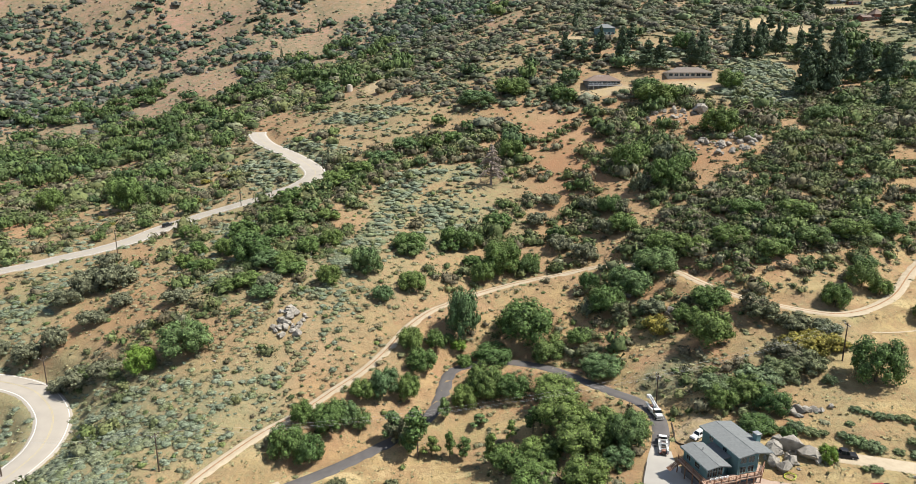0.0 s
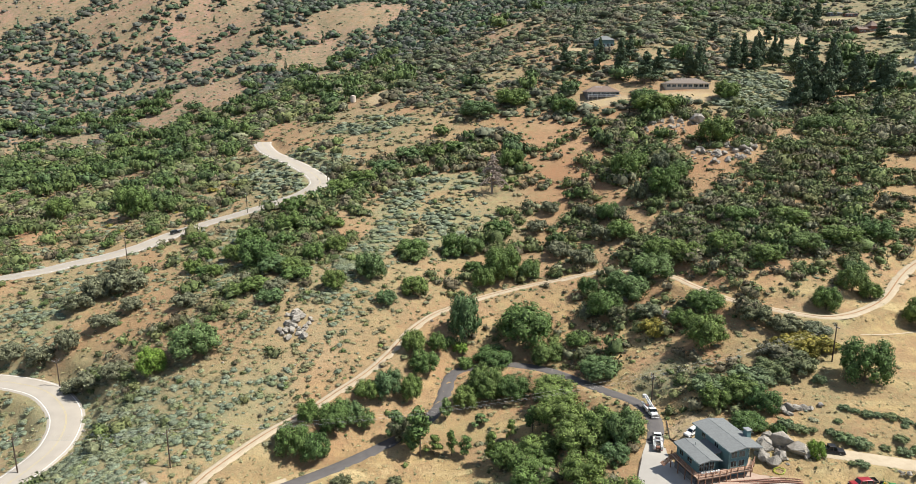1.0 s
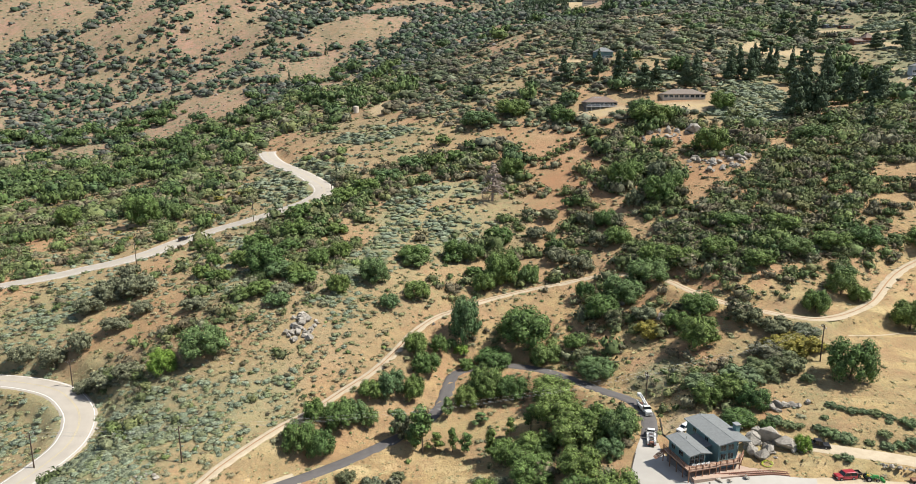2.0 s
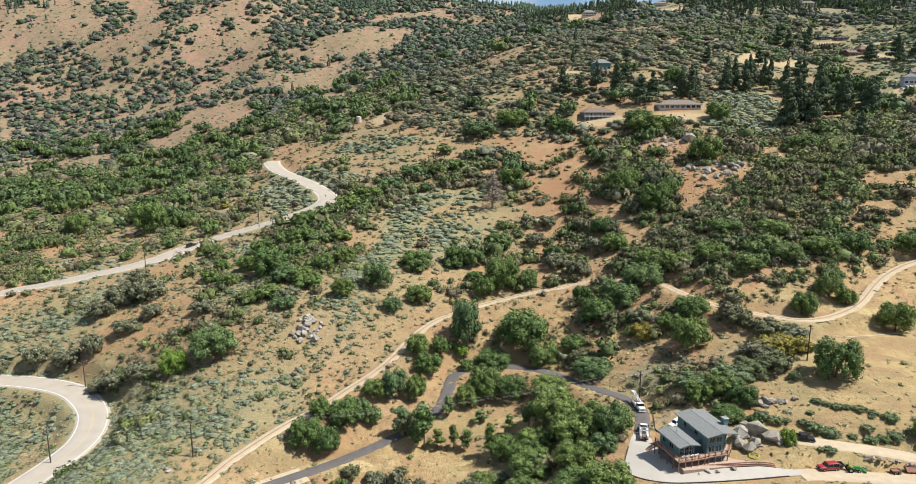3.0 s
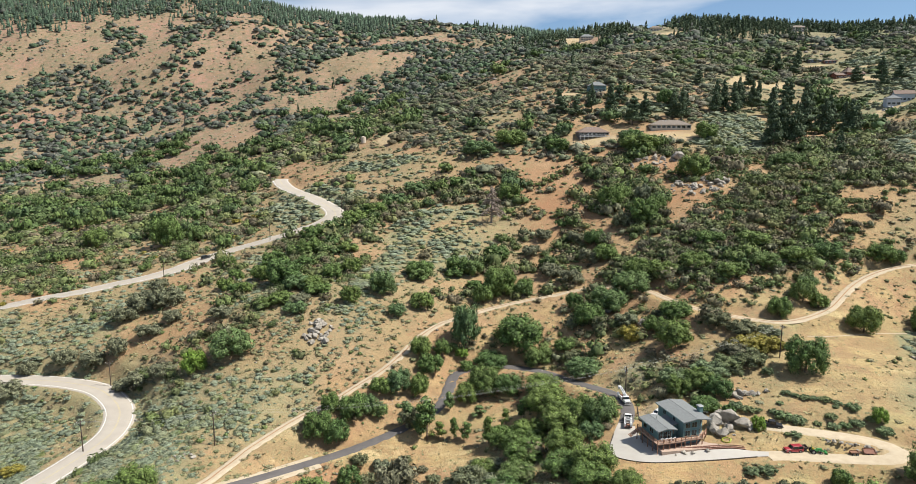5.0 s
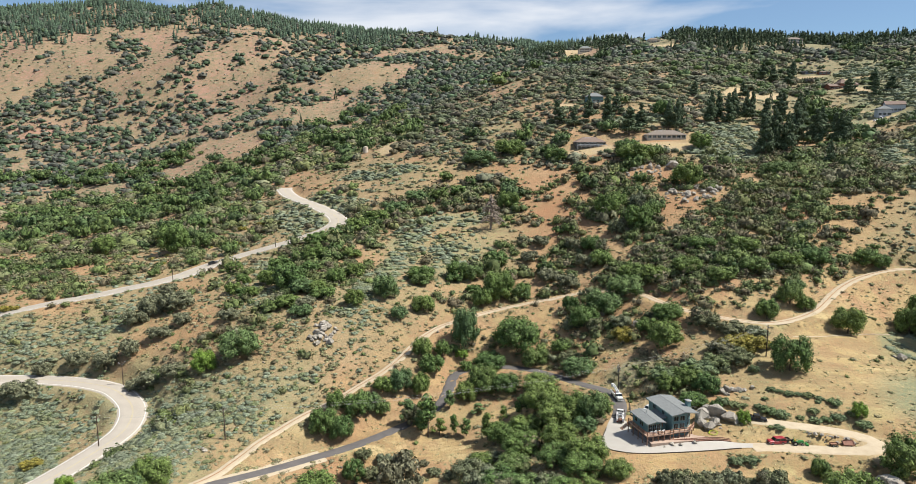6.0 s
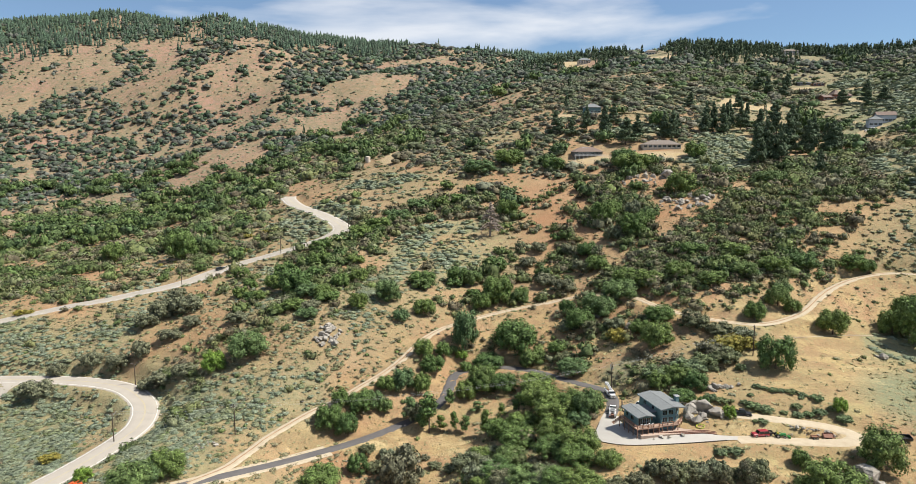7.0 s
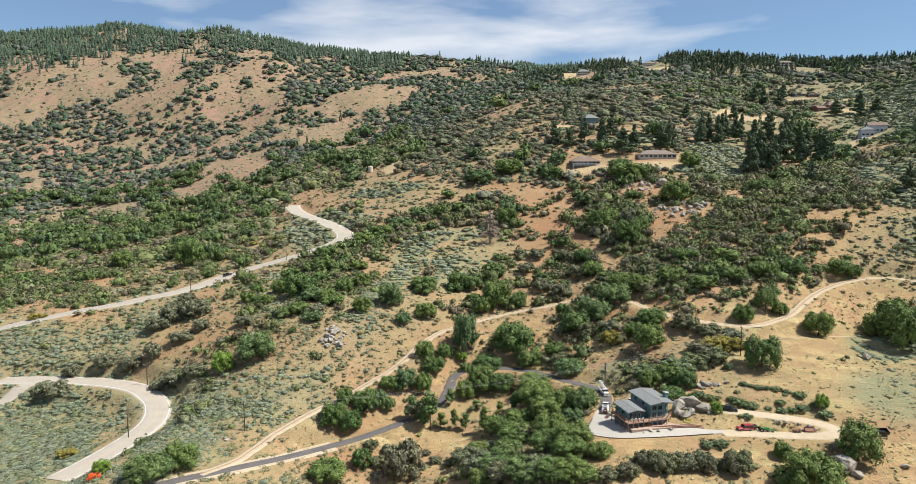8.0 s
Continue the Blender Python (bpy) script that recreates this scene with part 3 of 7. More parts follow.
def build_ground():
    ys = np.r_[np.linspace(-900, 80, 24)[:-1], np.arange(80, 330, 1.4), np.geomspace(331, 2700, 210), np.linspace(2750, 4600, 12)]
    us = np.r_[np.linspace(-3.0, -0.72, 16)[:-1], np.linspace(-0.72, 0.72, 290), np.linspace(0.72, 3.0, 16)[1:]]
    yy, uu = np.meshgrid(ys, us, indexing="ij")
    xx = uu * np.maximum(yy + 100, 180)
    even = np.ones(xx.size, bool)
    near = np.where((yy.ravel() > 100) & (yy.ravel() < 520))[0]
    even[near] = road_clear(xx.ravel()[near], yy.ravel()[near], 1.5)
    zz = ground(xx, yy) + fractal(xx, yy, 9, 3, 5) * 0.16 * even.reshape(xx.shape) + folds(xx, yy) * np.maximum(even.reshape(xx.shape), yy > 600)
    nr, nc = xx.shape
    i = (np.arange(nr - 1)[:, None] * nc + np.arange(nc - 1)[None]).ravel()
    faces = np.stack([i, i + 1, i + nc + 1, i + nc], 1)
    x, y = xx.ravel(), yy.ravel()
    dry = ellipses(x, y, MEADOW) * 0.9 + np.clip(fractal(x, y, 45, 3, 9), 0, 1) * 0.35 * np.clip((700 - y) / 300, 0, 1)
    green = np.maximum(np.clip(np.maximum(on_fan(SAGE_CELLS, x, y), 0.95 * in_bands(x, y, SAGE_STRIPS)) * 1.6 - 0.42, 0, 1), ellipses(x, y, GREEN_FIELD)) * 0.92 + 0.6 * np.clip((x - 190) / 60, 0, 1) * np.clip((y - 430) / 80, 0, 1) + np.clip(fractal(x, y, 70, 3, 11), 0, 1) * 0.2
    scrub = np.clip((y - 330) / 300, 0, 1) * (0.62 - ellipses(x, y, BARE) * 0.5)
    herb = ((0.55 + 0.7 * fractal(x, y, 22, 3, 13)) * (0.35 + 1.1 * on_fan(SAGE_CELLS, x, y)) * (1 - 0.6 * ellipses(x, y, BARE)) * (1 - 0.5 * ellipses(x, y, MEADOW))) * (1 - 0.6 * np.clip((y - 500) / 350, 0, 1))
    # 'red' grows with distance and brings in the haze-tinted far soil.
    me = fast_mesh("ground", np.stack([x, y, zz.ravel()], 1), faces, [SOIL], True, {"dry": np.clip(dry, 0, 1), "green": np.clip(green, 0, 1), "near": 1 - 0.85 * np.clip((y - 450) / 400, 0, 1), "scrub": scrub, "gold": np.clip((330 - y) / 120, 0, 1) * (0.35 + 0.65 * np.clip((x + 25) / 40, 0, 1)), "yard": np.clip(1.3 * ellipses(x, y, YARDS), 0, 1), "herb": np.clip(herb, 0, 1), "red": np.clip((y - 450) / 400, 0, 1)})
    return tagged(new("ground", me), "dry tan mountain hillside with reddish soil and straw grass", "ground", kind="structure")


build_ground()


def ribbon(name, line, left, right, mat, lift=0.06, level=None):
    """A strip along a line between two offsets, laid on the ground."""
    d = np.gradient(line, axis=0)
    nrm = np.stack([-d[:, 1], d[:, 0]], 1) / np.linalg.norm(d, axis=1)[:, None]
    offs = np.linspace(left, right, 5)
    if right - left > 1.0:
        offs = np.r_[left - 0.5, offs, right + 0.5]
    cols = len(offs)
    pts = line[:, None, :] + nrm[:, None, :] * offs[None, :, None]
    z = np.maximum(ground(pts[..., 0], pts[..., 1]) + 0.10, level[:, None]) + lift
    if cols == 7:
        z[:, [0, 6]] -= 0.3
    v = np.concatenate([pts, z[..., None]], 2).reshape(-1, 3)
    i = (np.arange(len(line) - 1)[:, None] * cols + np.arange(cols - 1)[None]).ravel()
    return fast_mesh(name, v, np.stack([i, i + 1, i + cols + 1, i + cols], 1), [mat], True)


ROAD_LOOK = {
    "hairpin": ("road", ASPHALT_OLD, "sun-bleached two-lane mountain road with a hairpin bend", "road"),
    "spur": ("road", ASPHALT_OLD, "sun-bleached side road joining the mountain road", "road"),
    "upper": ("road", ASPHALT_OLD, "pale two-lane mountain road winding up the canyon", "road"),
    "dirt": ("dirt_road", DIRT, "pale dirt track with worn wheel ruts", "dirt road"),
    "drive": ("driveway", ASPHALT_DARK, "narrow dark asphalt driveway", "driveway"),
    "path": ("footpath", DIRT, "narrow pale footpath across the dry meadow", "path"),
    "loop": ("dirt_road", DIRT, "dusty dirt loop beside the house", "dirt road"),
}
for key, (half, line, level) in LINES.items():
    name, mat, label, cat = ROAD_LOOK[key]
    body = tagged(new(name, ribbon(name, line, -half, half, mat, {"path": 0.02, "loop": 0.03}.get(key, 0.10), level)), label, cat, kind="structure")
    if key == "drive":
        low = line[:, 0] < -42
        for side in (-1, 1):
            a, b = sorted((side * (half + 0.2), side * (half + 1.7)))
            new("shoulder", ribbon("shoulder", line[low], a, b, DIRT, 0.03, level[low])).parent = body
    if key == "dirt":
        rut = new("verge", ribbon("verge", line, -0.2, 0.2, SOIL, 0.16, level))
        rut.parent = tagged(body, label)
    if key in ("hairpin", "upper"):
        for k, (a, b, paint) in enumerate(((-half + 0.45, -half + 0.65, PAINT_WHITE), (half - 0.65, half - 0.45, PAINT_WHITE), (-0.22, -0.08, PAINT_YELLOW), (0.08, 0.22, PAINT_YELLOW))):
            strip = new("edge_line" if k < 2 else "centre_line", ribbon("line", line, a, b, paint, 0.12, level))
            strip.parent = body

# ---- plants ----
def ico(levels):
    bm = bmesh.new()
    bmesh.ops.create_icosphere(bm, subdivisions=levels, radius=1)
    v = np.array([p.co[:] for p in bm.verts])
    f = np.array([[p.index for p in q.verts] for q in bm.faces])
    bm.free()
    return v, f


ICO1, ICO2 = ico(1), ico(2)


def leafy(rng, lobes, tufts, size, core=ICO2, inner=0.86):
    """Foliage from knobbly lobes (x, y, z, rx, ry, rz) with many small bent leaf tufts standing off them."""
    vs, fs, n = [], [], 0
    for x, y, z, rx, ry, rz in lobes:
        v = core[0] * (inner + 0.36 * (rng.rand(len(core[0]), 1) - 0.5)) * (rx, ry, rz) + (x, y, z)
        vs.append(v)
        fs.append(core[1] + n)
        n += len(v)
    area = np.array([l[3] * l[5] for l in lobes])
    pick = rng.choice(len(lobes), tufts, p=area / area.sum())
    L = np.array(lobes)[pick]
    d = rng.randn(tufts, 3)
    d[:, 2] += 0.25
    d /= np.linalg.norm(d, axis=1)[:, None]
    c = L[:, :3] + d * L[:, 3:] * (0.78 + 0.40 * rng.rand(tufts, 1))
    a = np.cross(d, rng.randn(tufts, 3))
    a /= np.linalg.norm(a, axis=1)[:, None] + 1e-9
    b = np.cross(d, a) + d * (rng.rand(tufts, 1) - 0.45) * 0.95
    s = size * (0.6 + 0.8 * rng.rand(tufts, 1))
    v = np.stack([c - a * s, c + b * s * 1.1 + d * s * 0.3, c + a * s - b * s * 0.5], 1).reshape(-1, 3)
    f = n + np.arange(tufts * 3).reshape(-1, 3)
    vs.append(v)
    fs.append(f)
    return np.concatenate(vs), np.concatenate(fs)


def bush_shape(rng, tufts=22, size=0.3, core=ICO1, flat=0.75, lobes=3, inner=0.86):
    ls = [(0, 0, flat * 0.45, 0.8, 0.8, flat * 0.62)]
    for _ in range(lobes - 1):
        a = rng.rand() * 6.283
        r = 0.45 + 0.3 * rng.rand()
        s = 0.4 + 0.25 * rng.rand()
        ls.append((math.cos(a) * r, math.sin(a) * r, flat * (0.25 + 0.4 * rng.rand()), s, s, s * flat))
    return leafy(rng, ls, tufts, size, core, inner)


def planted(name, shapes, x, y, r, h, mat, label, category, seed, sink=0.1):
    """Many plants in one mesh: radius r and height h at each place."""
    rng = np.random.RandomState(seed)
    z = ground(x, y) + folds(x, y)
    vs, fs, ts, n = [], [], [], 0
    which = rng.randint(len(shapes), size=len(x))
    for k, (v, f) in enumerate(shapes):
        idx = np.where(which == k)[0]
        if not len(idx):
            continue
        a = rng.rand(len(idx)) * 6.283
        ca, sa = np.cos(a)[:, None], np.sin(a)[:, None]
        stretch = 0.8 + 0.4 * rng.rand(len(idx))[:, None]
        px = (v[None, :, 0] * ca - v[None, :, 1] * sa * stretch) * r[idx, None] + x[idx, None]
        py = (v[None, :, 0] * sa + v[None, :, 1] * ca * stretch) * r[idx, None] + y[idx, None]
        pz = v[None, :, 2] * h[idx, None] + z[idx, None] - sink * h[idx, None]
        vs.append(np.stack([px, py, pz], 2).reshape(-1, 3))
        fs.append((f[None] + (np.arange(len(idx)) * len(v))[:, None, None] + n).reshape(-1, 3))
        ts.append(np.repeat(rng.rand(len(idx)), len(v)))
        n += len(idx) * len(v)
    me = fast_mesh(name, np.concatenate(vs), np.concatenate(fs), [mat], True, {"tone": np.concatenate(ts)})
    return tagged(new(name, me), label, category, kind="stuff")


def spread(rng, count, y0, y1, width=0.70, power=0.0):
    """Places spread over the fan of land between two depths; power 2: evenly on the ground, 0: thinning out with distance."""
    t = rng.rand(count)
    y = np.exp(math.log(y0 + 60) + t * math.log((y1 + 60) / (y0 + 60))) - 60 if not power else ((y0 + 60) ** power + t * ((y1 + 60) ** power - (y0 + 60) ** power)) ** (1 / power) - 60
    return (rng.rand(count) * 2 - 1) * width * (y + 50), y


DOME = (ICO1[0], np.array([f for f in ICO1[1] if ICO1[0][f][:, 2].mean() > -0.6]))
rng = np.random.RandomState(3)
BUSHES = [bush_shape(rng, 88, 0.125, DOME, 0.9, 2, 0.7) for _ in range(8)]
MIDDLE = [bush_shape(rng, 46, 0.15, DOME, 0.95, 2, 0.82) for _ in range(9)]
MOUND = [leafy(rng, [(0, 0, 0.2, 0.78, 0.78, 0.5)], 38, 0.16, DOME, 0.86) for _ in range(9)]
SMALL = [bush_shape(rng, 12, 0.28, DOME, 0.75, 1) for _ in range(6)]
FAR = []
for _ in range(7):
    a = np.arange(4) * 1.5708
    ring = lambda r0, z0: np.stack([np.cos(a + rng.rand()) * r0 * (0.75 + 0.5 * rng.rand(4)), np.sin(a) * r0 * (0.75 + 0.5 * rng.rand(4)), z0 + 0.18 * rng.rand(4)], 1)
    v = np.concatenate([ring(0.95, -0.2), ring(0.8, 0.42), [[0.15 * rng.randn(), 0.15 * rng.randn(), 0.85]]])
    k = np.arange(4)
    n = (k + 1) % 4
    FAR.append((v, np.concatenate([np.stack([k, n, n + 4], 1), np.stack([k, n + 4, k + 4], 1), np.stack([k + 4, n + 4, k * 0 + 8], 1)])))

TRIPLE = [bush_shape(rng, 12, 0.24, DOME, 0.9, 1, 0.9) for _ in range(12)]


def clumped(x, y, cover, size, seed, loose=0.35):
    """Keeps places in clumps so that about the share cover of them stays."""
    n = fractal(x, y, size, 4, seed)
    n = n / n.std() + loose * rng.randn(len(x))
    rank = np.empty(len(x))
    rank[np.argsort(-n)] = (np.arange(len(x)) + 0.5) / len(x)
    return rank < cover


def open_ground(x, y):
    """0 on yards, meadows and cleared places, 1 elsewhere."""
    return (1 - np.clip(1.3 * ellipses(x, y, YARDS), 0, 1)) * (1 - ellipses(x, y, CLEARED)) * (1 - 0.9 * ellipses(x, y, MEADOW))


def slope_cover(x, y):
    """How much of the land the taller shrubs cover."""
    east = np.clip((x - 10) / 50, 0, 1)
    share = on_fan(SHRUB_CELLS, x, y) * (0.2 + 0.32 * east + (0.8 - 0.32 * east) * np.clip((y - 235 + 30 * east) / (120 - 80 * east), 0, 1))
    upper = np.clip((x - 240) / 40, 0, 1) * np.clip((y - 500) / 60, 0, 1) * (on_fan(SAGE_CELLS, x, y) < 0.55)
    share = np.maximum(share, 0.2 * np.clip((y - 780) / 80, 0, 1) * (x < 100))
    share = np.maximum(share, 0.66 * upper)
    share = np.maximum(share * (1 - 0.8 * in_bands(x, y, SAGE_STRIPS)), 0.86 * in_bands(x, y, THICKETS))
    share = share * (1 - 0.25 * np.clip(1.4 - np.hypot((x - 70) / 75, (y - 330) / 65), 0, 1) * (1 - in_bands(x, y, THICKETS)))
    return np.clip(share * (1.08 - 0.26 * np.clip((y - 380) / 80, 0, 1) * np.clip((1000 - y) / 150, 0, 1) * np.clip((10 - x) / 60, 0, 1)), 0, 1) * open_ground(x, y)


# chaparral on the near slopes, then on the middle slopes
CHAP_LABEL = "dense dark green and brown chaparral shrubs covering the slopes"
for count, y0, y1, shapes, seed in ((12500, 105, 400, BUSHES, 31), (14500, 400, 800, MIDDLE, 32)):
    x, y = spread(rng, count, y0, y1, power=1.5)
    cover = slope_cover(x, y)
    keep = clumped(x, y, cover, 14 if y0 < 200 else 44, 21 + y0, 0.36) & road_clear(x, y, 2.4)
    x, y, cover = x[keep], y[keep], cover[keep]
    r = (0.9 + 2.3 * rng.rand(len(x)) ** 1.5) * (0.8 + 0.4 * cover) * (1 + 0.8 * np.clip((y - 220) / 300, 0, 1.4)) * np.where(rng.rand(len(x)) < 0.1, 1.6, 1.0) * (1 - 0.12 * np.clip((y - 400) / 60, 0, 1) * np.clip((x + 60) / 60, 0, 1))
    tall = r * (0.8 + 0.55 * rng.rand(len(x))) * (1 - 0.25 * np.clip((y - 380) / 120, 0, 1))
    grey = (y > 400) & (x > -60 + 30 * fractal(x, y, 60, 2, 55))
    planted("chaparral", shapes, x[~grey], y[~grey], r[~grey], tall[~grey], CHAP, CHAP_LABEL, "shrubs", seed)
    green = grey & (x > 225 + 40 * fractal(x, y, 50, 2, 56)) & (rng.rand(len(x)) < np.clip((640 - y) / 60, 0.2, 0.72))
    grey &= ~green
    if green.any():
        planted("chaparral", shapes, x[green], y[green], r[green], tall[green], SCRUB, "fresh green brush covering the upper eastern slopes", "shrubs", seed + 40)
    if grey.any():
        planted("chaparral", shapes, x[grey], y[grey], r[grey] * 0.92, tall[grey] * 0.72, BUCKBRUSH, "low grey-green buckbrush covering the upper slopes", "shrubs", seed + 20)
# round-headed scrub oaks standing out of the thickets
CROWNS = [leafy(rng, [(0, 0, 0.42, 0.7, 0.7, 0.42), *[(math.cos(a + k) * 0.55, math.sin(a + k) * 0.55, 0.4 + 0.3 * rng.rand(), 0.36, 0.36, 0.3) for a in (0, 1.4, 2.7, 3.9, 5.2)]], 170, 0.105, DOME, 0.72) for k in range(6)]
for count, y0, y1, seed in ((650, 235, 420, 45), (2200, 420, 900, 46)):
    x, y = spread(rng, count, y0, y1, power=1.2)
    keep = clumped(x, y, np.clip(slope_cover(x, y) * 1.2 - 0.3, 0, 0.7) * np.where(y > 400, np.clip((-20 - x) / 60, 0.12, 1), 1.0), 60, 47 + y0, 0.7) & road_clear(x, y, 4.5)
    x, y = x[keep], y[keep]
    r = (2.2 + 3.6 * rng.rand(len(x)) ** 1.7) * (1 + 1.2 * np.clip((y - 300) / 300, 0, 1))
    planted("scrub_oaks", CROWNS, x, y, r, r * (1.0 + 0.45 * rng.rand(len(x))), SCRUB, "round green scrub oaks standing among the chaparral", "shrubs", seed, 0.05)
# the close canopy of the eastern thickets
x, y = spread(rng, 5200, 235, 400)
keep = (rng.rand(len(x)) < 0.75 * in_bands(x, y, [band for band in THICKETS if band[1][0][0] > 60])) & road_clear(x, y, 4.0) & (open_ground(x, y) > 0.5)
x, y = x[keep], y[keep]
r = 1.8 + 2.4 * rng.rand(len(x)) ** 1.5
planted("thicket", CROWNS, x, y, r, r * (0.9 + 0.5 * rng.rand(len(x))), CHAP, "close canopy of olive and brown chaparral in the gullies", "shrubs", 48, 0.05)
# yellow broom dotted over the canyon sides
x, y = spread(rng, 420, 300, 720)
keep = (x < -95) & (fractal(x, y, 45, 3, 52) > 0.12) & road_clear(x, y, 2.0)
x, y = x[keep], y[keep]
r = 1.1 + 1.5 * rng.rand(len(x)) ** 2
planted("broom", BUSHES, x, y, r, r * 0.8, BROOM, "yellow-flowered broom dotting the canyon side", "shrubs", 53)
# single small shrubs on the open slopes
x, y = spread(rng, 5500, 170, 620)
keep = (rng.rand(len(x)) < (0.45 + 0.3 * fractal(x, y, 40, 3, 27)) * open_ground(x, y)) & road_clear(x, y, 1.6)
x, y = x[keep], y[keep]
r = (0.7 + 0.9 * rng.rand(len(x)) ** 1.5) * (1 + np.clip((y - 250) / 500, 0, 0.8))
planted("shrublets", MOUND, x, y, r, r * (0.8 + 0.5 * rng.rand(len(x))), CHAP, "single small olive shrubs dotting the open slopes", "shrubs", 38)
# sage
x, y = spread(rng, 36000, 105, 265, power=1.3)
x2, y2 = spread(rng, 34000, 265, 720, power=0.6)
x, y = np.r_[x, x2], np.r_[y, y2]
field = np.clip(np.maximum(on_fan(SAGE_CELLS, x, y), 0.95 * in_bands(x, y, SAGE_STRIPS)) * 1.2 - 0.2 + 0.15 * fractal(x, y, 18, 3, 24), 0, 1)
cover = np.maximum(field * 0.97, 0.32 + 0.4 * fractal(x, y, 30, 4, 23)) * open_ground(x, y)
keep = (rng.rand(len(x)) < cover * (0.55 + 0.42 * field)) & road_clear(x, y, 0.9)
x, y, field = x[keep], y[keep], field[keep]
r = (0.5 + 0.95 * rng.rand(len(x)) ** 1.6) * (0.85 + 1.3 * field) * (1 + np.clip((y - 230) / 260, 0, 1.5))
near = y < 265
r = np.where(field < 0.3, r * 1.2, r)
dull = field + 0.12 * rng.randn(len(x)) < 0.44
for some, shapes, seed in ((near & ~dull, MOUND, 33), (~near & ~dull, SMALL, 34)):
    planted("sagebrush", shapes, x[some], y[some], r[some], r[some] * (0.7 - 0.25 * field[some]), SAGE, "low grey-green sagebrush mounds carpeting the slopes", "shrubs", seed)
for some, shapes, seed in ((near & dull, MOUND, 133), (~near & dull, SMALL, 134)):
    planted("buckwheat", shapes, x[some], y[some], r[some] * (0.75 + 0.5 * rng.rand(some.sum())), r[some] * 0.5, BUCKWHEAT, "low dull olive buckwheat scattered over the dry slopes", "shrubs", seed)
# the far slopes
x, y = spread(rng, 36000, 760, 1950, power=1.2)
keep = clumped(x, y, slope_cover(x, y), 58, 25, 0.4)
x, y = x[keep], y[keep]
r = (1.8 + 7.0 * rng.rand(len(x)) ** 1.7) * (1 + 0.6 * (y - 760) / 1150) * np.where(x > 0, 0.9, 1.0)
planted("distant_chaparral", TRIPLE, x, y, r, r * (0.62 + 0.4 * rng.rand(len(x))), CHAP_FAR, "distant dark chaparral dotting the mountain slopes", "shrubs", 35)
x, y = spread(rng, 30000, 560, 1700, power=1.0)
keep = rng.rand(len(x)) < (0.45 + 0.7 * np.maximum(on_fan(SAGE_CELLS, x, y), in_bands(x, y, SAGE_STRIPS))) * open_ground(x, y)
x, y = x[keep], y[keep]
r = (1.0 + 2.2 * rng.rand(len(x)) ** 2) * (1 + (y - 560) / 1900)
planted("distant_sage", FAR, x, y, r, r * 0.5, SAGE_FAR, "small grey sage shrubs scattered over distant slopes", "shrubs", 36)
# dry tussocks and herbs between the shrubs
TUFT = []
for _ in range(6):
    a = rng.rand(9) * 6.283
    d = np.stack([np.cos(a), np.sin(a), 0.5 + rng.rand(9)], 1)
    side = np.stack([-np.sin(a), np.cos(a), np.zeros(9)], 1)
    c = rng.randn(9, 3) * (0.28, 0.28, 0)
    TUFT.append((np.stack([c - side * 0.3, c + side * 0.3, c + d * 0.45], 1).reshape(-1, 3), np.arange(27).reshape(-1, 3)))
x, y = spread(rng, 34000, 108, 330)
keep = (rng.rand(len(x)) < (0.75 + 0.4 * fractal(x, y, 14, 3, 29)) * (1 - 0.3 * ellipses(x, y, MEADOW))) & road_clear(x, y, 0.4)
x, y = x[keep], y[keep]
r = 0.35 + 0.75 * rng.rand(len(x)) ** 2
planted("dry_herbs", TUFT, x, y, r, r * 0.6, HERB, "small dry olive and straw tussocks between the shrubs", "grass", 37)


def part(name, shape, mat, parent, label=""):
    """One mesh object from a bmesh, or from a mesh, under a thing or a part."""
    if isinstance(shape, bmesh.types.BMesh):
        me = bpy.data.meshes.new(name)
        shape.to_mesh(me)
        shape.free()
        me.materials.append(mat)
    else:
        me = shape
    ob = new(name, me)
    ob.parent = parent
    if label:
        tagged(ob, label)
    return ob


def thing(name, m, label, category, group=""):
    ob = new(name)
    ob.matrix_basis = m
    return tagged(ob, label, category, group)


def limb(bm, a, b, ra, rb, sides=6):
    """A tapered round limb from a to b."""
    a, b = Vector(a), Vector(b)
    q = (b - a).to_track_quat("Z", "Y").to_matrix()
    rings = []
    for p, r in ((a, ra), (b, rb)):
        rings.append([bm.verts.new(p + q @ Vector((math.cos(k * 6.2832 / sides) * r, math.sin(k * 6.2832 / sides) * r, 0))) for k in range(sides)])
    for k in range(sides):
        bm.faces.new((rings[0][k], rings[0][(k + 1) % sides], rings[1][(k + 1) % sides], rings[1][k]))
    bm.faces.new(rings[1])
    bm.faces.new(rings[0][::-1])


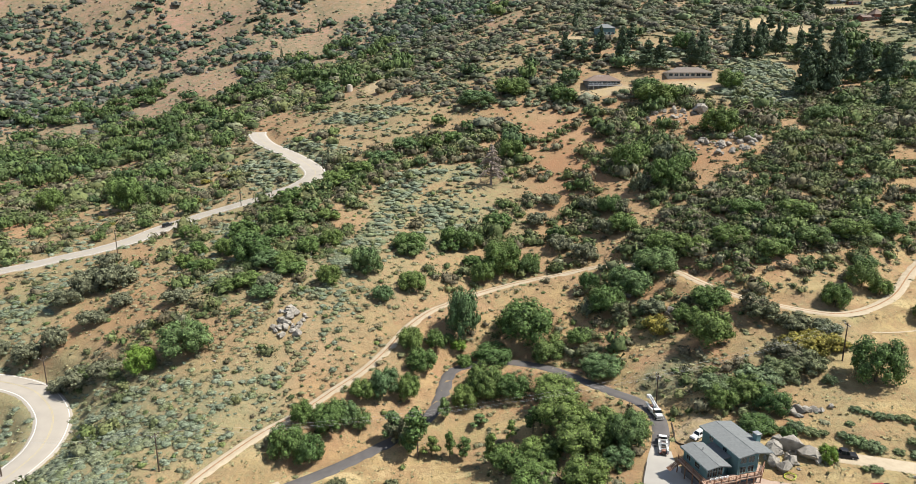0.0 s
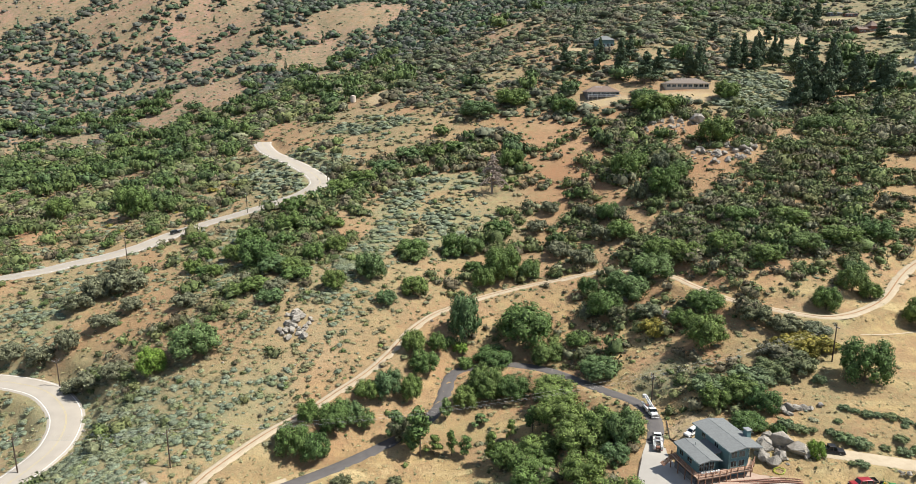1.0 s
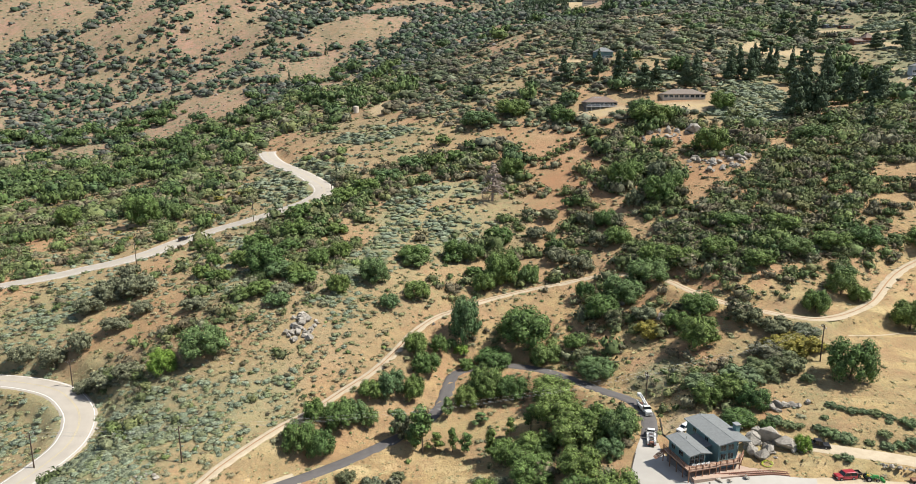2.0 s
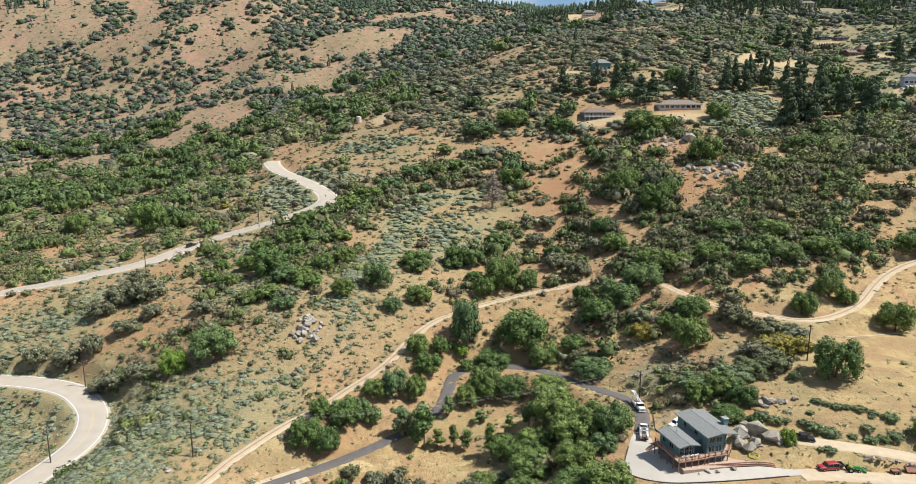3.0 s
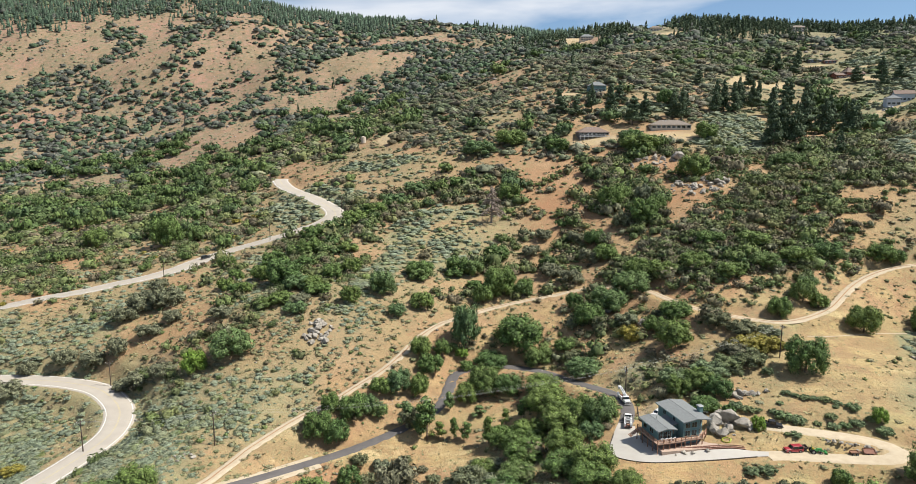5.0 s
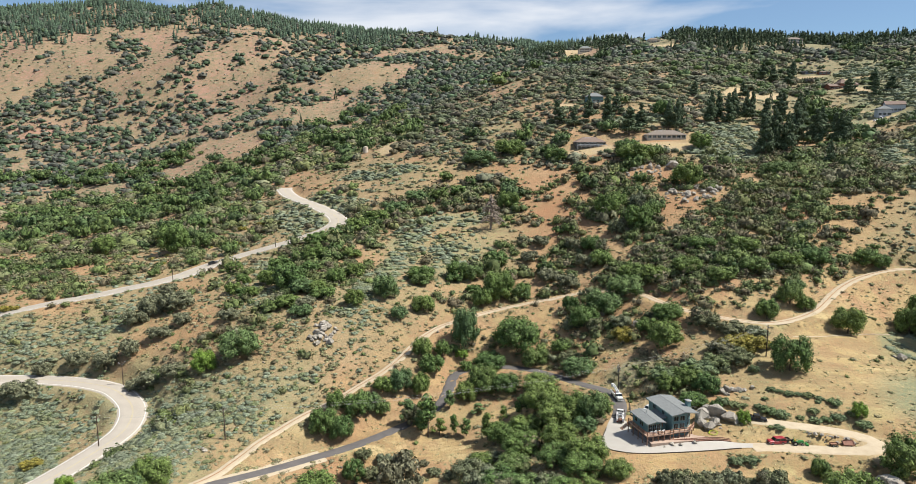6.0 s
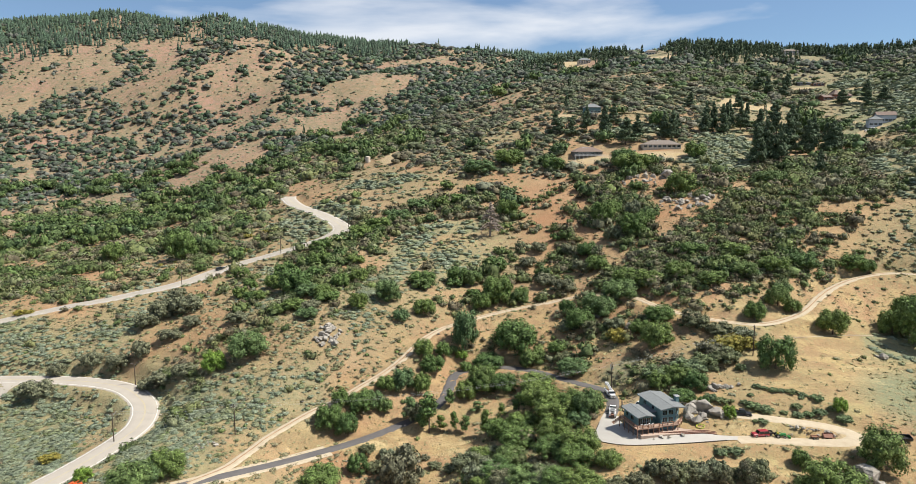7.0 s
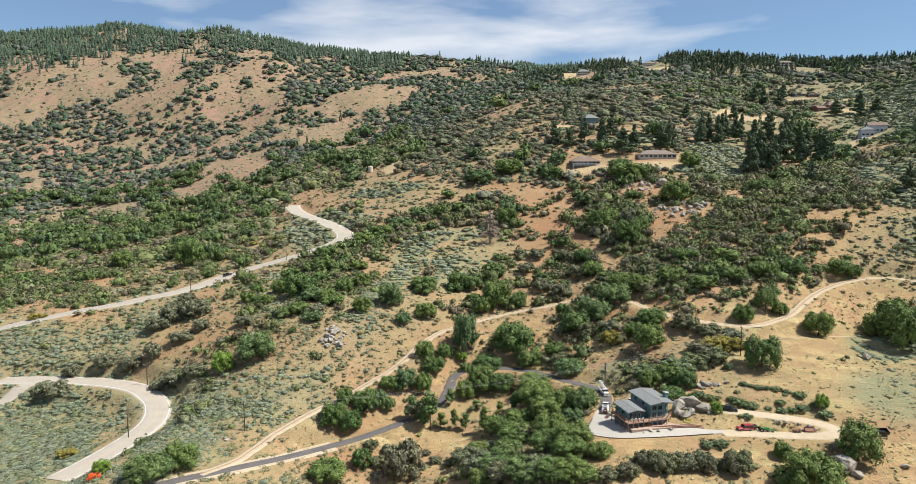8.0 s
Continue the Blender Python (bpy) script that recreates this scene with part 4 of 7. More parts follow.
def tree_trunk(rng, top, radius, spread_to, limbs=5, fork=0.35):
    bm = bmesh.new()
    base = Vector((0, 0, -0.08))
    bend = Vector((rng.rand() * 0.1 - 0.05, rng.rand() * 0.1 - 0.05, top * fork))
    limb(bm, base, bend, radius, radius * 0.75, 7)
    for k in range(limbs):
        a = 6.283 * (k + rng.rand() * 0.6) / limbs
        mid = bend + Vector((math.cos(a) * spread_to * 0.45, math.sin(a) * spread_to * 0.45, top * (0.25 + 0.15 * rng.rand())))
        end = mid + Vector((math.cos(a + 0.4) * spread_to * 0.4, math.sin(a + 0.4) * spread_to * 0.4, top * 0.22))
        limb(bm, bend, mid, radius * 0.55, radius * 0.35, 5)
        limb(bm, mid, end, radius * 0.35, radius * 0.12, 5)
    return bm


def oak_lobes(rng, count=11):
    ls = [(0, 0, 0.48, 0.55, 0.55, 0.30)]
    for k in range(count):
        a = 2.399 * k + rng.rand() * 0.7
        t = (k + 0.5) / count
        z = 0.80 - 0.60 * t + 0.06 * (rng.rand() - 0.5)
        ring = 0.74 * math.sqrt(max(0.04, 1 - ((z - 0.42) / 0.46) ** 2)) * (0.85 + 0.25 * rng.rand())
        s = 0.18 + 0.17 * rng.rand()
        ls.append((math.cos(a) * ring, math.sin(a) * ring, z, s, s, s * (0.55 + 0.2 * rng.rand())))
    return ls


def slender_lobes(rng):
    ls = []
    for k in range(14):
        z = 0.28 + 0.64 * k / 13
        a = rng.rand() * 6.283
        ring = (0.25 + 0.7 * rng.rand()) * (1.2 - z)
        s = 0.15 + 0.15 * rng.rand()
        ls.append((math.cos(a) * ring, math.sin(a) * ring, z, s * 1.2, s * 1.2, s * 0.4))
    return ls


def pine_lobes(rng, levels=9):
    ls = []
    for k in range(levels):
        z = 0.22 + 0.72 * k / (levels - 1) + 0.03 * (rng.rand() - 0.5)
        reach = min(1.0, (1.06 - z) ** 0.8 * 1.25) * (0.65 + 0.5 * rng.rand())
        for j in range(3 if k < levels - 3 else 2):
            a = rng.rand() * 6.283
            d = reach * (0.35 + 0.4 * rng.rand())
            ls.append((math.cos(a) * d, math.sin(a) * d, z, reach * 0.42 + 0.05, reach * 0.42 + 0.05, 0.065))
    ls.append((0, 0, 0.95, 0.10, 0.10, 0.07))
    return ls


def leaf_mesh(name, v, f, mat):
    return fast_mesh(name, v, f, [mat], False, {"tone": np.zeros(len(v)) + 0.5})


def tall_leafy(rng, lobes, tufts, size, inner, tall):
    """Foliage whose tufts keep their shape once the crown is drawn out to its height."""
    v, f = leafy(rng, [(a, b, c * tall, d, e, g * tall) for a, b, c, d, e, g in lobes], tufts, size, ICO1, inner)
    return v / (1, 1, tall), f


def tree_kind(name, kind, mat, label, category, seed, group):
    """One model tree, out of the way; it is copied to every place and then taken out."""
    r = np.random.RandomState(seed)
    if kind == "oak":
        shape = tall_leafy(r, oak_lobes(r, 24), 5200, 0.041, 0.62, 1.5)
        trunk = tree_trunk(r, 0.8, 0.06, 0.55)
    elif kind == "slender":
        shape = tall_leafy(r, slender_lobes(r), 1000, 0.09, 0.6, 2.6)
        trunk = tree_trunk(r, 0.9, 0.05, 0.4, 4, 0.5)
    elif kind == "shrub":
        shape = tall_leafy(r, oak_lobes(r, 16), 2700, 0.06, 0.62, 1.25)
        trunk = tree_trunk(r, 0.6, 0.05, 0.5)
    else:
        shape = tall_leafy(r, pine_lobes(r), 2600, 0.085, 0.45, 3.2)
        trunk = bmesh.new()
        limb(trunk, (0, 0, -0.05), (0, 0, 0.97), 0.075, 0.012, 7)
    model = tagged(new(name), label, category, group)
    part("trunk", trunk, BARK, model)
    part("crown", leaf_mesh("crown", *shape, mat), mat, model)
    return model


def grow(models, rows, seed, wide=1.0, tall=0.95, squat=2.0):
    """Copies of the model trees at rows of x, y, radius, height."""
    r = random.Random(seed)
    for k, (x, y, radius, height) in enumerate(rows):
        height = max(0.9 * radius, min(height, squat * radius))
        m = Matrix.Translation((x, y, gz(x, y) - 0.15)) @ Matrix.Rotation(r.random() * 6.283, 4, "Z")
        copy_thing(models[k % len(models)], m @ Matrix.Diagonal((radius * wide, radius * wide, height * tall, 1)))


def discard(models):
    for ob in models:
        for o in (*ob.children_recursive, ob):
            bpy.data.objects.remove(o)


# rows of x, y, crown radius, height
OAKS_DRIVE = [(23.2, 228.2, 9.8, 13.4), (42.8, 205.3, 6.4, 6.7), (28.6, 199.7, 7.8, 6.2), (8.9, 206.1, 5.8, 8.5), (17.0, 204.6, 5.2, 7.8), (12.3, 220.2, 6.6, 5.1), (31.8, 173.3, 7.5, 9.3), (41.1, 169.0, 5.0, 9.1), (37.1, 161.9, 3.7, 5.0), (19.1, 169.0, 5.9, 5.9), (-20.1, 203.8, 4.8, 8.9), (-26.2, 201.2, 3.8, 6.0), (-13.3, 204.2, 3.8, 8.6), (-10.0, 214.0, 4.8, 7.4), (-13.6, 219.6, 4.0, 8.0), (-6.1, 222.6, 3.2, 6.2), (-1.9, 224.9, 2.1, 3.9), (3.1, 219.3, 2.9, 3.8)]
SLENDER_TREES = [(-9.8, 184.1, 5.1, 14.5), (-16.9, 189.2, 4.3, 9.1), (-3.0, 196.1, 2.7, 7.3), (-1.3, 183.9, 2.1, 7.7), (2.8, 183.1, 2.7, 6.1), (9.4, 178.4, 2.8, 9.5), (6.8, 194.1, 2.8, 4.4), (15.0, 186.3, 2.1, 6.5), (20.9, 187.4, 2.9, 7.9), (-12.4, 188.7, 3.0, 7.7), (-6.0, 184.5, 2.9, 6.6)]
OAKS_TRACK = [(-43.5, 181.5, 4.7, 10.0), (-37.8, 181.7, 4.3, 9.2), (-34.0, 191.2, 5.5, 8.3), (-30.1, 193.9, 4.0, 6.9), (-25.7, 193.2, 3.1, 4.9), (-41.2, 189.8, 3.3, 6.9), (49.6, 231.9, 6.3, 9.9), (58.2, 238.0, 7.7, 9.8), (68.2, 243.6, 7.8, 8.8), (46.7, 245.6, 3.7, 9.8), (72.4, 201.6, 6.4, 9.9), (77.3, 216.9, 6.1, 7.1), (69.3, 213.0, 4.3, 6.2), (65.5, 175.9, 4.2, 6.0), (71.7, 177.0, 5.1, 6.6), (75.4, 170.9, 4.2, 6.4), (69.3, 165.0, 4.4, 4.3), (74.5, 161.0, 2.0, 3.9)]
OAKS_SLOPE = [(-166.5, 359.5, 9.6, 21.0), (-149.0, 358.4, 5.3, 16.5), (-226.0, 393.2, 7.9, 14.2), (-79.6, 211.9, 8.0, 10.5), (-42.5, 243.6, 4.2, 8.0), (-31.1, 252.4, 5.8, 10.8), (-17.2, 275.1, 6.5, 7.8), (-0.1, 281.4, 5.8, 9.1), (-14.4, 247.2, 5.2, 7.2), (-24.1, 238.9, 3.6, 5.6), (29.3, 361.6, 6.4, 11.9), (-74.2, 262.7, 7.8, 12.0), (-71.5, 303.1, 6.3, 9.0), (-54.1, 265.7, 4.5, 7.6), (-47.0, 274.3, 4.6, 7.2), (-60.2, 254.5, 4.9, 5.8), (-86.1, 270.7, 4.6, 7.9), (-110.2, 297.2, 4.5, 6.9), (-89.4, 258.0, 3.4, 5.0), (-98.8, 275.4, 3.6, 5.9)]
OAKS_SLOPE += [(17.8, 262.5, 6.8, 15.1), (18.0, 295.5, 6.6, 9.4), (27.4, 262.6, 4.1, 7.4)]
OAKS_EAST = [(103.6, 177.6, 6.2, 13.4), (137.4, 205.3, 5.6, 12.6), (110.1, 208.7, 3.9, 8.1), (122.7, 217.8, 4.6, 9.4), (127.8, 216.2, 3.4, 5.8), (169.8, 249.6, 6.0, 8.1), (176.1, 249.4, 3.6, 6.8), (168.5, 203.1, 9.3, 22.1), (163.8, 211.7, 5.4, 10.9), (173.5, 218.2, 6.1, 15.7), (89.8, 132.9, 2.4, 5.9), (78.4, 327.0, 7.3, 19.2), (86.2, 332.6, 5.1, 14.8), (88.3, 300.7, 6.9, 16.4), (96.5, 309.1, 4.5, 12.4), (125.6, 343.2, 8.9, 13.0), (111.9, 397.8, 11.9, 13.5), (109.4, 412.5, 8.2, 12.2), (14.0, 437.6, 11.8, 11.4), (35.8, 447.5, 10.8, 12.7)]
OAKS_EAST += [(65.0, 423.4, 8.3, 10.1), (174.3, 342.5, 8.1, 9.3), (158.0, 414.9, 8.5, 11.8), (158.3, 501.2, 8.0, 14.0)]
OAKS_LOWER = [(-81.9, 144.9, 5.5, 8.4), (-87.9, 135.8, 6.3, 8.5), (-85.6, 139.9, 4.2, 6.4), (18.1, 159.8, 5.8, 6.9), (26.1, 143.3, 5.3, 6.3), (31.3, 133.4, 5.1, 6.0), (39.8, 131.9, 3.4, 3.9), (11.5, 141.7, 6.2, 4.5), (18.8, 129.4, 6.3, 3.9), (26.0, 124.3, 5.7, 4.1), (33.1, 121.5, 3.9, 4.4), (7.0, 161.6, 3.9, 4.5), (8.0, 137.4, 4.9, 3.1), (21.3, 174.8, 5.7, 6.3), (13.4, 175.8, 5.0, 6.7), (109.0, 130.6, 6.0, 13.5), (92.0, 121.2, 7.8, 11.0), (86.4, 122.5, 4.0, 6.0), (-31.2, 164.6, 3.6, 9.8), (-41.0, 155.9, 6.3, 6.6)]
GREY_TREES = [(-17.3, 158.4, 6.8, 12.4), (53.0, 125.1, 3.0, 5.1), (58.1, 126.6, 3.1, 4.5), (62.8, 126.8, 2.4, 5.4), (66.6, 126.3, 2.3, 5.5), (73.5, 126.2, 3.2, 7.7), (49.5, 126.6, 2.0, 4.2), (-15.7, 189.3, 3.5, 7.9), (78.4, 303.9, 4.4, 8.9), (94.3, 325.3, 4.7, 11.3)]
BRIGHT_TREES = [(70.4, 164.6, 2.5, 3.8), (-91.5, 207.8, 5.4, 8.9), (-105.5, 145.0, 3.1, 4.8), (79.0, 153.0, 2.3, 4.8), (112.2, 155.2, 2.5, 6.2), (90.1, 395.0, 2.0, 3.1), (1.3, 224.3, 2.9, 4.1)]
BROWN_SHRUBS = [(-136.8, 250.4, 5.3, 7.0), (-131.7, 257.6, 6.5, 9.0), (-121.8, 256.8, 6.4, 8.8), (-120.7, 237.6, 5.0, 4.9), (-114.0, 243.6, 4.2, 5.2), (-133.4, 275.1, 4.6, 5.9), (-151.6, 232.2, 5.1, 6.7), (-138.7, 229.3, 5.0, 6.5), (-129.8, 230.2, 3.9, 8.0), (-164.8, 229.8, 3.8, 6.1), (-164.2, 215.0, 6.2, 6.7), (34.9, 298.6, 4.9, 5.9), (41.3, 276.0, 5.2, 6.2), (48.4, 266.0, 5.0, 6.8), (58.8, 278.9, 5.2, 7.2), (42.6, 313.4, 4.5, 5.7), (67.3, 293.5, 4.3, 6.7), (56.6, 301.7, 4.3, 6.2), (-62.7, 241.5, 4.7, 3.6), (-113.5, 214.1, 5.7, 5.6)]
BROWN_SHRUBS += [(-121.4, 215.8, 3.7, 4.2), (-104.2, 211.6, 5.0, 5.1), (-92.6, 238.2, 4.8, 4.8)]
PINES = [(77.0, 497.2, 5.8, 19.3), (87.3, 487.9, 4.3, 15.2), (100.0, 494.0, 4.8, 20.3), (110.8, 477.9, 5.6, 23.5), (124.2, 508.2, 4.5, 17.0), (121.4, 455.3, 6.3, 19.9), (132.1, 463.2, 5.5, 19.4), (154.4, 471.6, 3.8, 19.0), (161.2, 471.7, 3.8, 21.0), (167.1, 480.7, 2.9, 15.6), (193.2, 492.4, 4.5, 23.7), (199.6, 494.6, 4.1, 23.9), (204.6, 487.8, 4.5, 23.7), (218.9, 510.5, 3.7, 19.5), (225.2, 504.4, 4.7, 23.1), (230.8, 506.3, 3.7, 22.2), (195.8, 404.9, 6.0, 24.5), (201.9, 400.9, 5.2, 24.5), (204.8, 394.4, 4.3, 26.4)]
PINES += [(225.5, 426.2, 6.4, 28.5), (262.3, 494.8, 5.3, 24.9), (243.9, 434.5, 5.7, 22.3), (252.5, 444.8, 4.9, 22.8)]
PINES_EAST = [(246.3, 415.5, 4.6, 21.6), (248.5, 412.2, 4.6, 22.9), (211.7, 357.7, 3.2, 14.3), (234.2, 489.4, 5.1, 21.6), (375.8, 590.2, 5.2, 21.0), (358.5, 598.3, 5.9, 14.4), (236.5, 307.4, 3.7, 14.1), (254.7, 582.3, 4.8, 15.0), (208.0, 573.2, 4.0, 12.7), (387.3, 582.6, 4.6, 13.1), (313.9, 676.7, 4.9, 17.5), (355.8, 699.5, 5.9, 16.2)]
PINES_UPPER = [(152, 464, 4.0, 19), (157, 461, 3.6, 22), (191, 487, 3.8, 20), (210, 494, 4.4, 24), (190, 391, 5.5, 25), (198, 398, 5.0, 29), (211, 404, 5.2, 24), (237, 420, 5.2, 22), (257, 421, 4.2, 19), (254, 504, 4.8, 24), (267, 504, 4.6, 21), (362, 563, 4.4, 17), (300, 560, 4.5, 16), (268, 540, 4.8, 17), (330, 655, 4.6, 17), (318, 664, 4.8, 19), (340, 668, 4.4, 18)]
CYPRESSES = [(352.0, 671.0, 1.0, 6.0), (354.6, 671.2, 1.0, 6.6), (357.2, 671.5, 1.0, 6.2), (359.8, 671.8, 1.0, 6.8), (362.4, 672.0, 1.0, 6.2)]
OAKS_MASS = [(8.8, 206.3, 5.4, 11.5), (28.1, 186.5, 7.0, 10.1), (37.1, 174.8, 5.5, 8.6), (43.0, 172.2, 4.1, 6.7), (29.0, 157.5, 5.5, 7.6), (33.3, 140.6, 5.7, 7.7), (38.3, 130.6, 3.0, 5.2), (15.2, 148.3, 5.1, 6.1), (29.7, 122.1, 5.0, 6.2), (2.6, 201.5, 3.8, 10.5), (17.9, 268.1, 6.6, 11.1), (6.2, 280.8, 5.2, 8.0), (28.4, 263.4, 4.0, 8.1), (65.0, 277.3, 5.8, 8.0), (89.7, 133.0, 2.3, 5.2), (29.3, 218.5, 5.4, 7.5), (38.9, 221.4, 4.1, 5.0), (73.6, 254.8, 6.1, 8.2), (81.3, 248.2, 6.0, 7.2), (94.4, 247.0, 6.1, 7.3)]
OAKS_MASS += [(103.8, 235.5, 5.9, 6.3), (118.4, 239.8, 6.1, 7.4), (133.2, 243.6, 7.0, 7.5), (146.7, 247.5, 6.4, 7.9), (121.8, 257.4, 7.2, 6.9), (105.9, 261.8, 6.4, 7.0), (129.2, 227.3, 3.9, 4.9), (111.2, 210.4, 3.9, 6.1), (64.3, 294.1, 5.1, 8.7), (10.3, 257.5, 4.5, 9.1)]
BACK_SHRUBS = [(66.4, 181.1, 5.6, 4.1), (76.2, 181.0, 5.9, 4.4), (82.9, 183.5, 4.9, 3.5)]
HOLLOW_SHRUBS = [(-22.4, 171.5, 3.2, 3.6), (-15.9, 175.0, 2.2, 2.4), (-10.3, 170.5, 1.7, 1.8), (-7.0, 164.5, 2.3, 2.2), (-29.2, 173.2, 2.8, 3.2), (10.4, 163.0, 3.0, 2.8), (5.5, 168.0, 2.2, 2.0), (-2.4, 160.0, 2.4, 2.6), (-26.0, 166.0, 3.0, 3.4), (2.0, 166.0, 1.6, 1.5), (-11.8, 162.0, 2.0, 1.9)]
GREY_MORE = [(87.8, 206.3, 5.3, 5.6), (93.5, 200.1, 5.3, 3.9), (87.5, 209.9, 3.8, 4.8), (89.4, 183.2, 5.5, 4.2), (86.8, 190.0, 5.0, 3.6), (101.3, 196.6, 4.3, 2.9), (54.4, 125.6, 4.2, 5.4), (60.8, 127.5, 3.8, 4.3), (49.4, 127.7, 2.2, 4.0), (66.0, 127.8, 3.2, 5.2), (75.3, 127.2, 3.8, 6.7), (44.6, 122.5, 3.5, 3.8), (38.9, 121.2, 3.2, 3.0), (7.0, 143.1, 5.8, 7.2), (13.1, 133.7, 5.0, 4.7), (2.6, 157.7, 5.0, 5.7), (22.7, 130.0, 4.9, 4.6), (72.2, 128.5, 2.8, 2.4)]
GREY_MORE += [(61.9, 224.0, 4.8, 4.6), (53.9, 227.0, 4.9, 5.3), (40.3, 214.7, 3.4, 3.7)]
SCRUB_OAKS = [(-86.2, 292.0, 6.5, 7.6), (-73.6, 267.7, 6.0, 5.8), (-74.8, 327.5, 7.5, 7.6), (-65.8, 335.5, 6.8, 6.7), (-56.6, 345.0, 7.8, 7.2), (-47.1, 355.8, 8.0, 7.0), (-37.0, 368.1, 8.2, 6.9), (-25.3, 383.2, 8.5, 6.8), (-66.7, 256.5, 6.5, 4.0), (-56.8, 250.3, 5.6, 4.0), (-76.0, 241.6, 4.6, 3.1), (-69.6, 242.6, 5.5, 4.2), (-65.0, 303.6, 6.3, 5.5), (-53.4, 303.7, 5.1, 5.0), (-16.7, 271.8, 5.9, 5.7), (13.6, 261.3, 4.7, 7.4), (19.7, 272.2, 5.3, 7.0), (6.9, 267.8, 3.8, 4.0), (-1.8, 278.2, 4.3, 4.1), (-12.2, 385.6, 8.1, 5.9)]
SCRUB_OAKS += [(-0.3, 387.8, 7.2, 5.6), (-69.8, 285.9, 5.2, 5.4), (-62.7, 235.8, 4.8, 2.9), (-92.7, 259.2, 4.2, 4.4), (-99.8, 265.2, 4.0, 5.7)]
YARD_SHRUBS = [(92.2, 177.5, 1.7, 2.6), (88.5, 158.8, 2.2, 2.4), (91.5, 157.2, 2.2, 2.2), (96.5, 156.2, 1.2, 1.1), (100.8, 157.8, 1.6, 1.3), (99.9, 154.9, 1.7, 1.5), (103.0, 155.0, 1.6, 1.5), (106.4, 155.3, 1.9, 1.4), (111.8, 151.9, 2.2, 1.8), (86.8, 160.7, 1.3, 1.5), (87.2, 149.6, 1.4, 1.4), (85.4, 150.2, 0.9, 0.9), (75.5, 163.5, 2.0, 1.8), (78.0, 164.5, 1.8, 1.8), (80.4, 162.6, 1.9, 1.7)]
BANK_SHRUBS = [(95.4, 166.7, 1.1, 0.8), (97.6, 165.4, 1.5, 1.0), (100.0, 165.2, 1.2, 0.9), (102.6, 164.2, 1.7, 1.1), (105.2, 163.0, 1.3, 1.0), (104.0, 161.6, 0.9, 0.7), (108.5, 161.0, 2.0, 1.5), (110.7, 155.9, 1.6, 1.6), (70.3, 136.6, 1.9, 1.9), (74.4, 136.6, 2.0, 1.8), (93.5, 168.0, 1.3, 1.0), (89.8, 163.8, 1.0, 0.9), (83.0, 162.2, 1.1, 1.0)]
BROOM_SHRUBS = [(92.6, 191.4, 5.0, 2.7), (98.0, 190.3, 5.0, 2.8), (89.3, 192.4, 3.6, 2.5), (95.5, 192.1, 4.6, 3.4), (60.7, 214.2, 4.3, 5.6), (101.7, 190.2, 2.8, 2.1), (95.0, 188.0, 2.7, 1.5), (-133.4, 381.9, 3.2, 2.8), (-122.5, 383.9, 2.8, 2.0), (-124.7, 348.2, 3.3, 2.5), (-131.2, 169.7, 3.3, 1.1), (-209.8, 276.8, 3.4, 1.7), (-205.8, 277.4, 2.1, 1.3)]
oaks = [tree_kind("oak_tree", "oak", OAK, "broad evergreen oak with a dense dark green crown", "tree", 40 + k, "oaks of the hillside") for k in range(5)]
for k, rows in enumerate((OAKS_DRIVE, OAKS_TRACK, OAKS_SLOPE, OAKS_EAST, OAKS_LOWER, OAKS_MASS)):
    grow(oaks, rows, 60 + k)
grow(oaks, [(3.0, 228.7, 6.0, 17.5)], 59, squat=3.0)
discard(oaks)
back = [tree_kind("shrub", "shrub", COFFEEBERRY, "spreading green shrub on the bank behind the house", "shrub", 46 + k, "shrubs behind the house") for k in range(3)]
grow(back, BACK_SHRUBS, 73)
discard(back)
scrub = [tree_kind("scrub_oak", "shrub", OAK, "dense evergreen scrub oak in the gully", "shrub", 36 + k, "scrub oaks of the gully") for k in range(3)]
grow(scrub, SCRUB_OAKS, 74)
discard(scrub)
slim = [tree_kind("oak_tree", "slender", OAK, "tall open oak with separate leafy boughs", "tree", 50 + k, "open oaks by the driveway") for k in range(4)]
grow(slim, SLENDER_TREES, 66, squat=9)
discard(slim)
grey = [tree_kind("shrub", "shrub", GREYLEAF, "tall grey-green shrub with fine leaves", "shrub", 80 + k, "grey shrubs") for k in range(3)]
grow(grey, GREY_TREES + GREY_MORE + HOLLOW_SHRUBS, 67)
discard(grey)
yard = [tree_kind("shrub", "shrub", COFFEEBERRY, "low spreading green shrub on the dry bank", "shrub", 120 + k, "shrubs of the bank") for k in range(3)]
grow(yard, YARD_SHRUBS + BANK_SHRUBS, 75, 1.1)
discard(yard)
fresh = [tree_kind("tree", "oak", BRIGHT, "bright green deciduous tree in fresh leaf", "tree", 84 + k, "bright green trees") for k in range(2)]
grow(fresh, BRIGHT_TREES, 68, 0.9, 0.9)
discard(fresh)
brown = [tree_kind("shrub", "shrub", CHAP, "large brownish green chaparral shrub", "shrub", 88 + k, "large chaparral shrubs") for k in range(3)]
grow(brown, BROWN_SHRUBS, 69)
discard(brown)
broom = [tree_kind("broom_shrub", "shrub", BROOM, "broom shrub covered in yellow blossom", "shrub", 92 + k, "yellow broom shrubs") for k in range(2)]
grow(broom, BROOM_SHRUBS, 70)
discard(broom)
